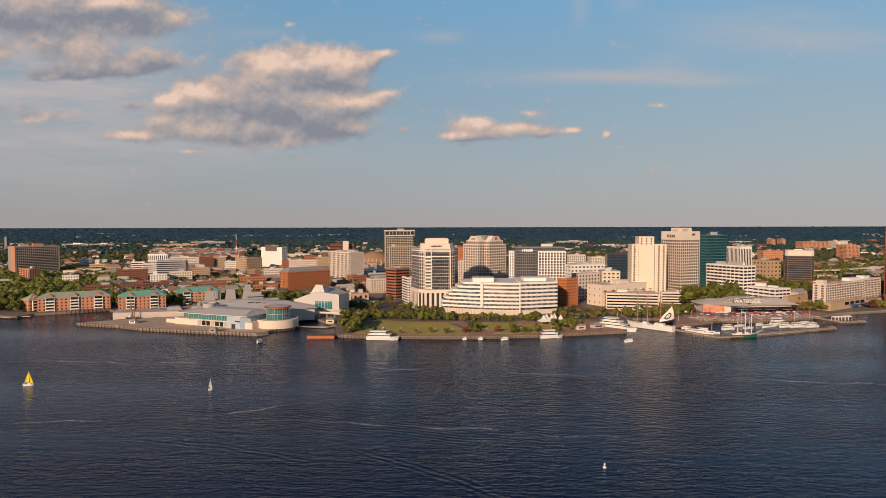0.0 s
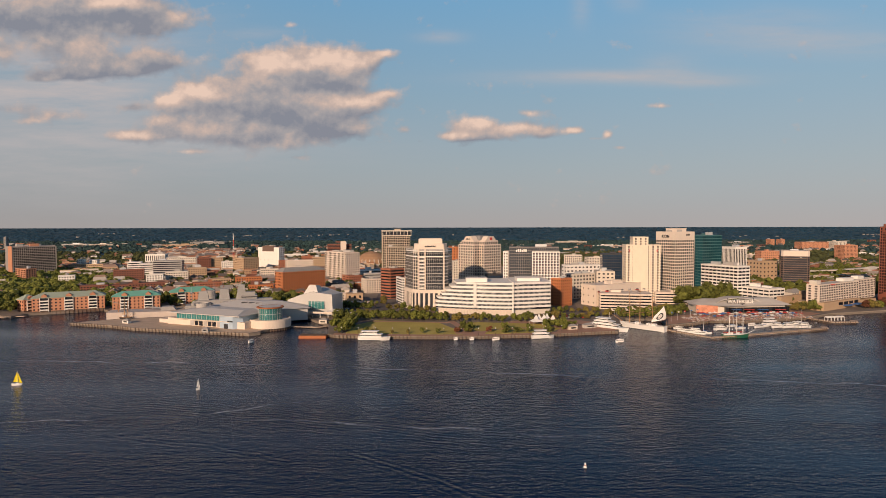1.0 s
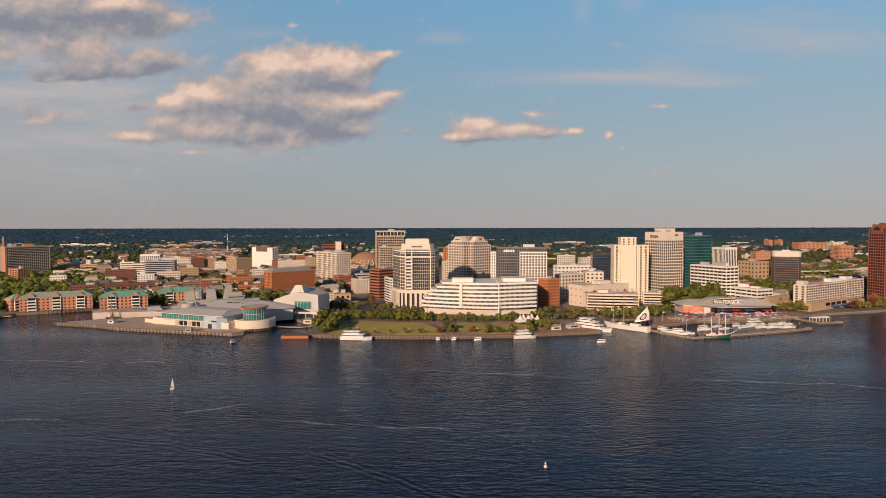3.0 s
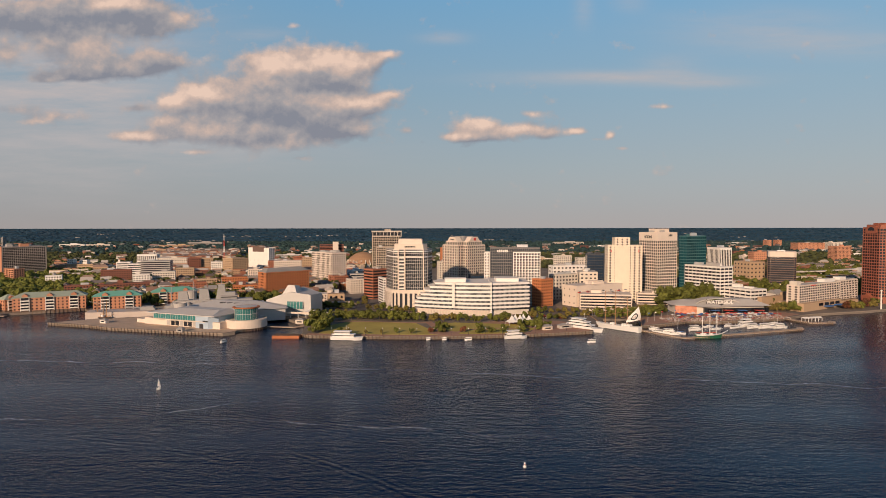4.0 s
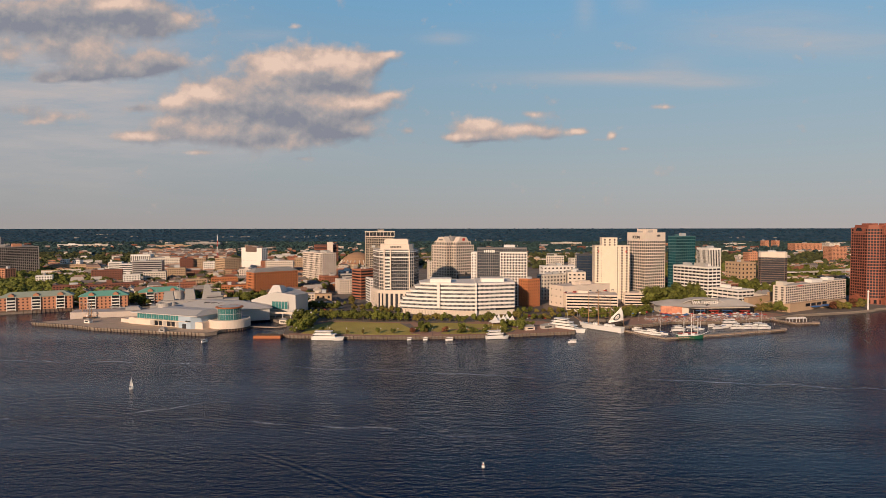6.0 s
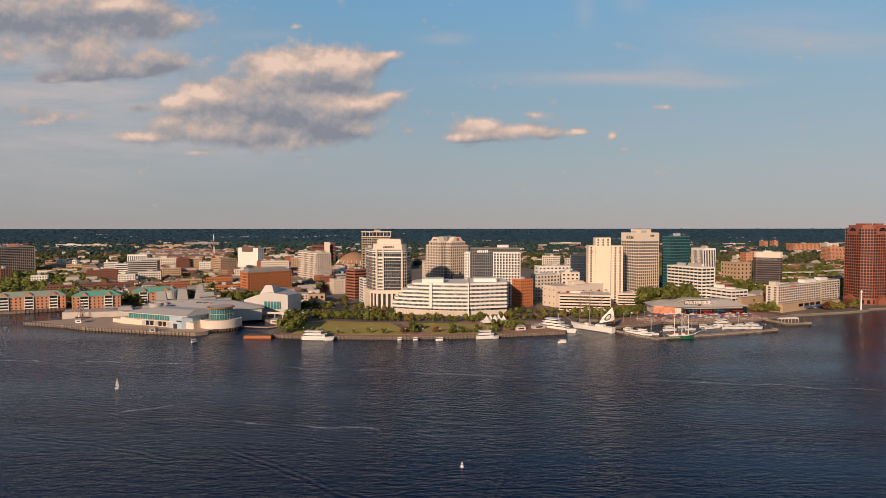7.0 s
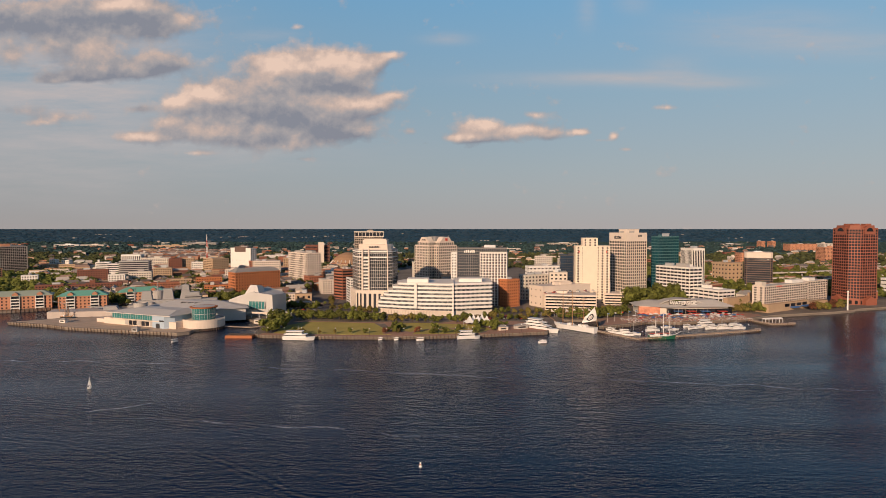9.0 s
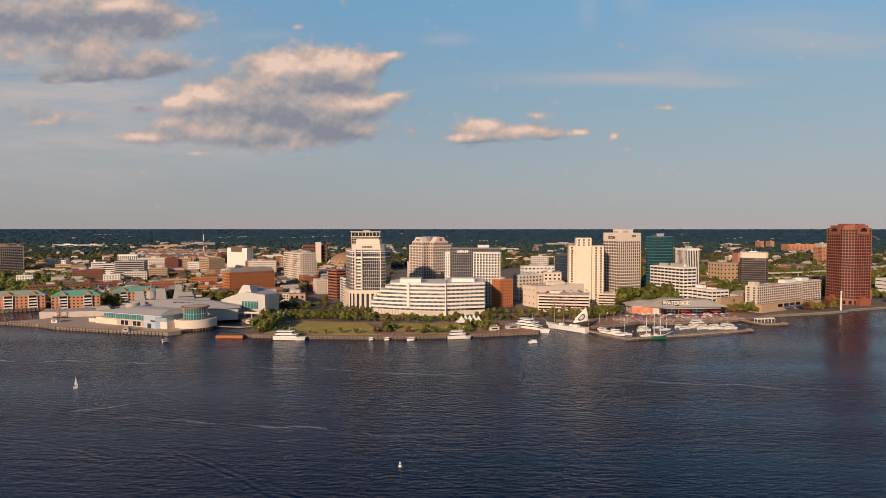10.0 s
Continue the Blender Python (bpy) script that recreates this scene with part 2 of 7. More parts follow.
ROOFT = material("teal_copper_roof", (0.16, 0.42, 0.34), 0.6, vary=0.1)
ROOFS = material("sage_metal_roof", (0.34, 0.40, 0.33), 0.6, vary=0.08)
ZINC = material("grey_metal_cladding", (0.54, 0.525, 0.50), 0.55, 0.0, vary=0.07)
STEEL = material("painted_steel", (0.55, 0.56, 0.57), 0.5, 0.3, vary=0.06)
DARKM = material("dark_metal", (0.05, 0.05, 0.055), 0.5, 0.3, vary=0.1)
# hull grey with warm sunlight mixed into the colour
NAVYG = material("sunlit_grey_paint", (0.60, 0.52, 0.46), 0.7, vary=0.1)
# superstructure grey, darkened in colour for its shadow side
SHIPG = material("shaded_grey_paint", (0.33, 0.325, 0.32), 0.7, vary=0.12, streaks=0.1)
HULLW = material("white_gloss_paint", (0.82, 0.81, 0.78), 0.3, vary=0.03)
HULLG = material("dark_green_gloss_paint", (0.02, 0.12, 0.07), 0.3, vary=0.05)
SAILW = material("white_sailcloth", (0.82, 0.80, 0.76), 0.8, vary=0.04)
SAILY = material("yellow_sailcloth", (0.72, 0.60, 0.02), 0.8, vary=0.05)
SAILR = material("furled_red_canvas", (0.35, 0.07, 0.05), 0.8, vary=0.1)
WOOD = material("weathered_timber", (0.17, 0.115, 0.075), 0.9, vary=0.2, per_object=0.25)
MAST = material("varnished_spar", (0.42, 0.24, 0.12), 0.5, vary=0.1)
BLUEPANEL = material("pale_blue_panel", (0.40, 0.50, 0.60), 0.6, vary=0.06)
BANDB = material("dark_brown_spandrel", (0.15, 0.10, 0.08), 0.6, vary=0.1)
ORANGE = material("rust_orange_paint", (0.42, 0.15, 0.06), 0.7, vary=0.1)
MURAL = material("painted_mural", (0.62, 0.27, 0.17), 0.8, vary=0.55, scale=0.22, fine=0.9)
PLANK = material("pale_deck_planks", (0.52, 0.40, 0.30), 0.9, vary=0.2, fine=3)
CONCRETE = material("quay_concrete", (0.30, 0.25, 0.20), 0.9, vary=0.15, bump=0.3)
PAVER = material("brick_pavers", (0.40, 0.24, 0.17), 0.9, vary=0.12, fine=2.5)
ASPHALT = material("asphalt", (0.11, 0.102, 0.10), 0.9, vary=0.2)
LAWN = material("mown_grass", (0.44, 0.36, 0.09), 0.95, vary=0.25, scale=0.04, fine=0.5)
CITYG = material("city_ground", (0.205, 0.172, 0.14), 0.95, vary=0.4, scale=0.03, fine=0.25)
# far ground colour has blue distance haze mixed in
WOODFLOOR = material("hazy_woodland_floor", (0.024, 0.072, 0.108), 0.95, vary=0.3, scale=0.004, fine=0.03)
BARK = material("bark", (0.12, 0.085, 0.06), 0.95, vary=0.2)
LEAF = material("broadleaf_foliage", (0.118, 0.130, 0.022), 0.75, vary=0.35, scale=0.12, fine=1.0, per_object=0.35, per_island=0.3)
LEAFY = material("yellowing_foliage", (0.16, 0.13, 0.03), 0.75, vary=0.3, per_object=0.3, per_island=0.3)
LEAFR = material("reddish_foliage", (0.17, 0.065, 0.03), 0.75, vary=0.3, per_object=0.3, per_island=0.3)
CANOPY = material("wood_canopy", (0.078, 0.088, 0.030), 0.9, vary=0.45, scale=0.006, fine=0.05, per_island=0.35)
# the next two canopy colours carry aerial haze, bluer with distance
CANOPYM = material("hazy_mid_canopy", (0.034, 0.072, 0.068), 0.9, vary=0.35, scale=0.005, fine=0.03, per_island=0.2)
CANOPYF = material("hazy_distant_canopy", (0.016, 0.068, 0.122), 0.95, vary=0.22, scale=0.003, fine=0.012, per_island=0.1)
REDP = material("red_paint", (0.55, 0.06, 0.04), 0.5, vary=0.05)
BLUEP = material("blue_canvas", (0.06, 0.16, 0.38), 0.7, vary=0.08)
CARP = material("car_paint", (0.42, 0.42, 0.43), 0.3, 0.2, vary=0.0, per_object=0.95)
CARR = material("red_car_paint", (0.45, 0.05, 0.04), 0.3, 0.1, vary=0.0, per_object=0.3)
RUBBER = material("black_rubber", (0.02, 0.02, 0.02), 0.9, vary=0.1)


def water_material():
    m = bpy.data.materials.new("river_water")
    m.use_nodes = True
    t = m.node_tree
    p = t.nodes["Principled BSDF"]
    p.inputs["Base Color"].default_value = (0.0015, 0.010, 0.040, 1)
    p.inputs["Roughness"].default_value = 0.19
    p.inputs["IOR"].default_value = 1.333
    p.inputs["Specular IOR Level"].default_value = 0.32
    geo = t.nodes.new("ShaderNodeNewGeometry")

    def waves(sx, sy, turn, scale, detail):
        mp = t.nodes.new("ShaderNodeMapping")
        mp.inputs["Scale"].default_value, mp.inputs["Rotation"].default_value = (sx, sy, 1), (0, 0, radians(turn))
        t.links.new(geo.outputs["Position"], mp.inputs[0])
        n = t.nodes.new("ShaderNodeTexNoise")
        n.inputs["Scale"].default_value, n.inputs["Detail"].default_value, n.inputs["Roughness"].default_value = scale, detail, 0.55
        t.links.new(mp.outputs[0], n.inputs["Vector"])
        return n.outputs[0]

    def calc(op, a, b):
        n = t.nodes.new("ShaderNodeMath")
        n.operation = op
        for k, v in enumerate((a, b)):
            if isinstance(v, (int, float)):
                n.inputs[k].default_value = v
            else:
                t.links.new(v, n.inputs[k])
        return n.outputs[0]

    chop = waves(0.42, 1.0, -9, 0.62, 4)
    swell = waves(0.30, 1.0, 14, 0.24, 3)
    ripple = waves(1.0, 0.6, 10, 2.6, 2)
    patch = waves(0.16, 1.0, -4, 0.016, 5)
    calm = calc("MAXIMUM", calc("MULTIPLY", calc("SUBTRACT", patch, 0.24), 3.2), 0.15)
    h = calc("ADD", calc("ADD", calc("MULTIPLY", chop, 0.5), calc("MULTIPLY", swell, 0.55)), calc("MULTIPLY", ripple, 0.03))

    def along(p, q, bend, seed):
        """Signed distance from the line p to q, wandering a little, and a 0 to 1 mask of its length."""
        ln = math.hypot(q[0] - p[0], q[1] - p[1])
        ux, uy = (q[0] - p[0]) / ln, (q[1] - p[1]) / ln
        sp = t.nodes.new("ShaderNodeSeparateXYZ")
        t.links.new(geo.outputs["Position"], sp.inputs[0])
        s = calc("ADD", calc("ADD", calc("MULTIPLY", sp.outputs[0], ux), calc("MULTIPLY", sp.outputs[1], uy)), -(p[0] * ux + p[1] * uy))
        d = calc("ADD", calc("ADD", calc("MULTIPLY", sp.outputs[0], -uy), calc("MULTIPLY", sp.outputs[1], ux)), p[0] * uy - p[1] * ux)
        w = t.nodes.new("ShaderNodeTexNoise")
        w.noise_dimensions = "1D"
        w.inputs["Scale"].default_value, w.inputs["Detail"].default_value = 0.022, 2
        t.links.new(calc("ADD", s, seed * 517.0), w.inputs["W"])
        d = calc("ADD", d, calc("MULTIPLY", calc("SUBTRACT", w.outputs[0], 0.5), bend))
        k = calc("DIVIDE", calc("SUBTRACT", s, ln / 2), ln / 2)
        k = calc("MAXIMUM", calc("SUBTRACT", 1.0, calc("MULTIPLY", calc("MULTIPLY", k, k), calc("MULTIPLY", k, k))), 0.0)
        return d, k

    # low wake waves from boats that passed
    for n, (w0, w1, amp, length) in enumerate((((-150, 275), (-48, 243), 0.09, 3.6), ((-48, 263), (60, 185), 0.11, 3.6), ((-190, 330), (60, 262), 0.07, 3.4), ((20, 330), (330, 255), 0.06, 3.6))):
        d, k = along(w0, w1, 9.0, n + 1)
        near = calc("POWER", 0.3679, calc("MULTIPLY", calc("MULTIPLY", d, d), 1 / (length * (1.2 if n < 2 else 4.0)) ** 2))
        wave = calc("MULTIPLY", calc("MULTIPLY", calc("COSINE", calc("MULTIPLY", d, 6.2832 / length), 0.0), near), k)
        h = calc("ADD", h, calc("MULTIPLY", wave, amp))
    b = t.nodes.new("ShaderNodeBump")
    b.inputs["Distance"].default_value = 1.0
    t.links.new(calm, b.inputs["Strength"])
    t.links.new(h, b.inputs["Height"])
    t.links.new(b.outputs[0], p.inputs["Normal"])
    # thin broken foam lines left by wakes
    rag = waves(0.22, 1.0, -3, 0.10, 6)
    grain = waves(0.5, 1.0, -3, 0.8, 3)
    foam = 0.0
    for n, (w0, w1, wide) in enumerate((((-150, 294), (-55, 330), 1.3), ((-100, 301), (95, 268), 1.5), ((-75, 410), (150, 372), 1.5), ((120, 384), (330, 348), 1.6), ((-330, 430), (-75, 410), 1.5), ((-230, 290), (-150, 296), 1.3))):
        d, k = along(w0, w1, 16.0, n + 7)
        ridge = calc("MAXIMUM", calc("SUBTRACT", 1.0, calc("DIVIDE", calc("ABSOLUTE", d, 0.0), wide)), 0.0)
        foam = calc("ADD", calc("MULTIPLY", ridge, k), foam)
    foam = calc("MULTIPLY", foam, calc("MAXIMUM", calc("MULTIPLY", calc("SUBTRACT", rag, 0.42), 5.0), 0.0))
    foam = calc("MULTIPLY", foam, calc("MAXIMUM", calc("MULTIPLY", calc("SUBTRACT", grain, 0.40), 4.0), 0.0))
    white = t.nodes.new("ShaderNodeBsdfDiffuse")
    white.inputs[0].default_value = (0.7, 0.72, 0.74, 1)
    mix = t.nodes.new("ShaderNodeMixShader")
    t.links.new(calc("MINIMUM", calc("MULTIPLY", foam, 1.0), 0.6), mix.inputs[0])
    t.links.new(p.outputs[0], mix.inputs[1])
    t.links.new(white.outputs[0], mix.inputs[2])
    t.links.new(mix.outputs[0], t.nodes["Material Output"].inputs[0])
    return m


WATER = water_material()


# ---- mesh helpers ----
class Mesh:
    """Collects boxes, prisms and turned shapes into one mesh."""

    def __init__(self):
        self.v, self.f = [], []

    def add(self, verts, faces, m=None):
        n = len(self.v)
        self.v += [tuple(m @ Vector(p)) for p in verts] if m else [tuple(p) for p in verts]
        self.f += [tuple(n + i for i in f) for f in faces]
        return self

    def box(self, x0, x1, y0, y1, z0, z1, m=None):
        return self.add([(x0, y0, z0), (x1, y0, z0), (x1, y1, z0), (x0, y1, z0), (x0, y0, z1), (x1, y0, z1), (x1, y1, z1), (x0, y1, z1)],
                        [(3, 2, 1, 0), (4, 5, 6, 7), (0, 1, 5, 4), (1, 2, 6, 5), (2, 3, 7, 6), (3, 0, 4, 7)], m)

    def prism(self, ring, z0, z1, top=None, m=None):
        """A closed ring of (x, y), counter-clockwise, raised from z0 to z1; top: another ring for a taper."""
        n, up = len(ring), top or ring
        return self.add([(x, y, z0) for x, y in ring] + [(x, y, z1) for x, y in up],
                        [tuple(range(n - 1, -1, -1)), tuple(range(n, 2 * n))] + [(i, (i + 1) % n, n + (i + 1) % n, n + i) for i in range(n)], m)

    def ring_prism(self, outer, inner, z0, z1):
        n = len(outer)
        v = [(x, y, z0) for x, y in outer] + [(x, y, z1) for x, y in outer] + [(x, y, z0) for x, y in inner] + [(x, y, z1) for x, y in inner]
        f = []
        for i in range(n):
            j = (i + 1) % n
            f += [(i, j, n + j, n + i), (2 * n + j, 2 * n + i, 3 * n + i, 3 * n + j), (n + i, n + j, 3 * n + j, 3 * n + i), (j, i, 2 * n + i, 2 * n + j)]
        return self.add(v, f)

    def tube(self, a, b, r0, r1, n=6):
        a, b = Vector(a), Vector(b)
        q = (b - a).to_track_quat("Z", "Y").to_matrix().to_4x4()
        q.translation = a
        L = (b - a).length
        ring = [(math.cos(2 * math.pi * i / n), math.sin(2 * math.pi * i / n)) for i in range(n)]
        return self.prism([(x * r0, y * r0) for x, y in ring], 0, L, [(x * r1, y * r1) for x, y in ring], q)

    def turned(self, profile, n=16, cx=0, cy=0):
        """A lathe of (radius, z) pairs."""
        v, f = [], []
        for r, z in profile:
            v += [(cx + r * math.cos(2 * math.pi * i / n), cy + r * math.sin(2 * math.pi * i / n), z) for i in range(n)]
        for k in range(len(profile) - 1):
            f += [(k * n + i, k * n + (i + 1) % n, (k + 1) * n + (i + 1) % n, (k + 1) * n + i) for i in range(n)]
        f += [tuple(range(n - 1, -1, -1)), tuple(range((len(profile) - 1) * n, len(profile) * n))]
        return self.add(v, f)

    def data(self, name, mat):
        d = bpy.data.meshes.new(name)
        d.from_pydata(self.v, [], self.f)
        d.materials.append(mat)
        d.update()
        return d


def part(name, mesh, mat, parent=None, label="", at=None):
    ob = new(name, mesh.data(name, mat) if isinstance(mesh, Mesh) else mesh)
    if parent:
        ob.parent = parent
    if at is not None:
        ob.matrix_basis = at if isinstance(at, Matrix) else Matrix.Translation(at)
    return tagged(ob, label)


def thing(name, m, label, category, group="", kind=""):
    ob = new(name)
    ob.matrix_basis = m
    return tagged(ob, label, category, group, kind)


def structure(name, mesh, mat, label, category):
    return tagged(part(name, mesh, mat), label, category, kind="structure")


LAND = 2.2
TAKEN = []  # circles of ground that are built over
PANES = {}


def pane_mesh(w, h, mat, face):
    key = (round(w, 2), round(h, 2), mat.name, face)
    if key not in PANES:
        g = Mesh()
        if face in "fb":
            g.box(-w / 2, w / 2, -0.06, 0.06, 0, h)
        else:
            g.box(-0.06, 0.06, -w / 2, w / 2, 0, h)
        PANES[key] = g.data("window", mat)
    return PANES[key]


def facade(owner, walls, face, length, across, z0, z1, style, budget):
    """Openings with panes on one face of a block: f (front), l, r (sides) or b (back).
    style: (kind, bay, storey, pier share, spandrel share, glass, proud)."""
    kind, bay, storey, pier, span, glass, proud = style
    nx, nz = max(1, round(length / bay)), max(1, round((z1 - z0) / storey))
    bw, sh = length / nx, (z1 - z0) / nz
    pw, ph = bw * pier, sh * span

    def at(u, out, z):
        return {"f": (u, -out, z), "b": (u, across + out, z), "l": (-out, u, z), "r": (across + out, u, z)}[face]

    ends = (-proud, length + proud) if face in "fb" else (0, length)
    if kind == "band" or pw < 0.05:
        us = [ends[0], 0.4, length - 0.4, ends[1]]
    else:
        us = [ends[0], pw / 2]
        for i in range(1, nx):
            us += [i * bw - pw / 2, i * bw + pw / 2]
        us += [length - pw / 2, ends[1]]
    zs = [z0, z0 + max(ph / 2, 0.05)]
    for k in range(1, nz):
        zs += [z0 + k * sh - ph / 2, z0 + k * sh + ph / 2]
    zs += [z1 - max(ph / 2, 0.05), z1]
    # one pierced sheet with reveals, closed round its rim
    m, n = len(us), len(zs)
    v = [at(u, proud, z) for u in us for z in zs] + [at(u, -0.01, z) for u in us for z in zs]
    f = []
    for a in range(m - 1):
        for c in range(n - 1):
            q = (a * n + c, (a + 1) * n + c, (a + 1) * n + c + 1, a * n + c + 1)
            if a % 2 and c % 2:
                f += [(q[e], q[(e + 1) % 4], m * n + q[(e + 1) % 4], m * n + q[e]) for e in range(4)]
            else:
                f.append(q)
    for a in range(m - 1):
        for c in (0, n - 1):
            p, q = a * n + c, (a + 1) * n + c
            f.append((p, q, m * n + q, m * n + p))
    for c in range(n - 1):
        for a in (0, m - 1):
            p, q = a * n + c, a * n + c + 1
            f.append((p, q, m * n + q, m * n + p))
    walls.add(v, f)
    # panes
    if kind == "band":
        cells = [(length / 2, length - 0.76, k) for k in range(nz)]
    else:
        cells = [((i + 0.5) * bw, bw - pw + 0.02, k) for k in range(nz) for i in range(nx)]
    rest = Mesh()
    for u, w, k in cells:
        z, h = z0 + k * sh + ph / 2, sh - ph
        place = {"f": (u, -0.09, z), "b": (u, across + 0.09, z), "l": (-0.09, u, z), "r": (across + 0.09, u, z)}[face]
        if budget[0] > 0 and face in "fl":
            budget[0] -= 1
            part("window", pane_mesh(w, h, glass, face), None, owner, at=place)
        else:
            x, y, z = place
            if face in "fb":
                rest.box(x - w / 2, x + w / 2, y - 0.06, y + 0.06, z, z + h)
            else:
                rest.box(x - 0.06, x + 0.06, y - w / 2, y + w / 2, z, z + h)
    if rest.v:
        tagged(part("glazing", rest, glass, owner), kind="stuff")


def block(name, label, cx, cy, rot, w, d, h, wall, front, left=None, base=0.0, roof=None, units=1, category="building", z0=LAND, parapet=1.0, budget=20, group=""):
    """A house or tower with its near corner at (cx, cy): w along its front, d along its left side, h high."""
    b = thing(name, pose(cx, cy, z0, 0, 0, rot), label, category, group)
    n = max(1, round(w / d)) if w > d else max(1, round(d / w))
    for k in range(n):
        q = (w * (k + 0.5) / n, d / 2) if w > d else (w / 2, d * (k + 0.5) / n)
        mid = pose(cx, cy, 0, 0, 0, rot) @ Vector((*q, 0))
        TAKEN.append((mid.x, mid.y, 0.6 * min(w, d) + 1))
    g = Mesh().box(0, w, 0, d, -0.4, h - 0.02)
    left = left or front
    budget = [budget]
    top = h - parapet
    for face, length, across, style in (("f", w, d, front), ("l", d, w, left), ("r", d, w, left)):
        if style:
            facade(b, g, face, length, across, base, top, style, budget)
    p = max([s[6] for s in (front, left) if s] or [0.2]) + 0.02
    g.ring_prism([(-p, -p), (w + p, -p), (w + p, d + p), (-p, d + p)], [(0.25, 0.25), (w - 0.25, 0.25), (w - 0.25, d - 0.25), (0.25, d - 0.25)], top, h)
    if base:
        g.box(-p, w + p, -p, 0.01, base - 0.5, base)
    part("wall", g, wall, b)
    part("roof", Mesh().box(0.25, w - 0.25, 0.25, d - 0.25, h - parapet * 0.6, h - parapet * 0.5), roof or ROOFL, b)
    rnd = random.Random(int(abs(cx * 7 + cy * 3)))
    for _ in range(units):
        uw, ud, uh = rnd.uniform(0.12, 0.3) * w, rnd.uniform(0.15, 0.35) * d, rnd.uniform(1.6, 4.0)
        ux, uy = rnd.uniform(0.1, 0.6) * w, rnd.uniform(0.1, 0.6) * d
        u = Mesh().box(ux, ux + uw, uy, uy + ud, h - parapet * 0.5, h + uh).box(ux - 0.2, ux + uw + 0.2, uy - 0.2, uy + ud + 0.2, h + uh - 0.001, h + uh + 0.25)
        part("roof_unit", u, rnd.choice([STEEL, GREYC, wall]), b)
    return b


def grid(bay, storey, pier, span, glass=None, proud=0.35):
    return ("grid", bay, storey, pier, span, glass or GLASS, proud)


def band(storey, span, glass=None, proud=0.35):
    return ("band", 10.0, storey, 0.0, span, glass or GLASS, proud)



def fill(ob, mesh, mat):
    ob.data.from_pydata(mesh.v, [], mesh.f)
    ob.data.materials.append(mat)
    ob.data.update()


def shell(owner, ring, z0, z1, wall, styles, budget=100, parapet=0.8, roof=None):
    """A storeyed body on a closed ring of (x, y), counter-clockwise, with its own facade on each edge. styles: one for all edges, or one an edge."""
    budget = [budget]
    n = len(ring)
    for i in range(n):
        a, b = Vector(ring[i]), Vector(ring[(i + 1) % n])
        style = styles[i] if isinstance(styles, list) else styles
        L = (b - a).length
        ob = new("wall", bpy.data.meshes.new("wall"))
        ob.parent = owner
        ob.matrix_basis = pose(a.x, a.y, 0, 0, 0, math.degrees(math.atan2(b.y - a.y, b.x - a.x)))
        skin = wall[i] if isinstance(wall, list) else wall
        g = Mesh().box(0.01, L - 0.01, 0.0, 0.5, z0, z1)
        if style:
            facade(ob, g, "f", L, 0.5, z0, z1 - parapet, style, budget)
            p = style[6] + 0.02
            g.box(-p * 0.4, L + p * 0.4, -p, 0.02, z1 - parapet, z1 + 0.02)
        fill(ob, g, skin)
    part("roof", Mesh().prism(ring, z1 - 0.35, z1 - 0.2), roof or ROOFL, owner)
from mathutils.geometry import tessellate_polygon

# ---- river, ground and quays ----
structure("water", Mesh().add([(-4800, -900, 0), (4800, -900, 0), (4800, 1400, 0), (-4800, 1400, 0)], [(0, 1, 2, 3)]), WATER, "wind-rippled dark blue river water", "water")

SHORE = [(-4700, 645), (-900, 640), (-470, 632), (-438, 621), (-434.5, 641), (-373, 675), (-356, 657), (-312, 675), (-309, 691), (-268, 705), (-200, 700), (-100, 724), (-60, 722), (-62, 690), (-140, 663), (-235, 632), (-318, 605), (-345, 584), (-350, 577), (-302, 562.5),
         (-274, 548.5), (-217, 533.5), (-161, 520.5), (-153, 527), (-155, 536), (-141, 556), (-140, 563), (-147, 575), (-163, 625), (-158, 641), (-124, 600), (-101, 566), (-92, 517),
         (-83, 511), (-16.5, 506), (20.5, 505.5), (82, 512.5), (102, 517.5), (133, 525), (160, 531.5), (165, 547), (174, 568), (187, 602), (221, 601), (212, 560),
         (243, 574), (266, 590), (295, 584), (369, 607), (409, 633), (481, 655), (518, 671), (525, 680), (580, 700), (700, 735), (1200, 800), (4700, 900)]


def rise(y):
    return LAND + 66.0 * max(0.0, (y - 2900) / 1950) ** 1.5


def ground():
    bm = bmesh.new()
    front = [bm.verts.new((x, y, LAND)) for x, y in SHORE]
    low = [bm.verts.new((x, y, -2.5)) for x, y in SHORE]
    for a, b, c, d in zip(front, front[1:], low[1:], low):
        bm.faces.new((d, c, b, a))
    rows = [1000, 1500, 2200, 2900, 3200, 3500, 3800, 4100, 4400, 4650, 4850]
    last = [bm.verts.new((-4700, rows[0], LAND)), bm.verts.new((4700, rows[0], LAND))]
    loop = front + [last[1], last[0]]
    for tri in tessellate_polygon([[v.co for v in loop]]):
        a, b, c = (loop[i] for i in tri)
        up = (b.co - a.co).cross(c.co - a.co).z > 0
        bm.faces.new((a, b, c) if up else (c, b, a))
    for y in rows[1:]:
        row = [bm.verts.new((-4700, y, rise(y))), bm.verts.new((4700, y, rise(y)))]
        bm.faces.new((last[0], last[1], row[1], row[0]))
        last = row
    d = bpy.data.meshes.new("ground")
    bm.to_mesh(d)
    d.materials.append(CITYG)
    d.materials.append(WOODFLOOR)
    # faces beyond 1400 m take the haze-tinted floor colour
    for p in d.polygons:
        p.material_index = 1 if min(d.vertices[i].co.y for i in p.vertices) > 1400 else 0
    return tagged(new("ground", d), "dusty flat city ground with a concrete river edge", "ground", kind="structure")


ground()


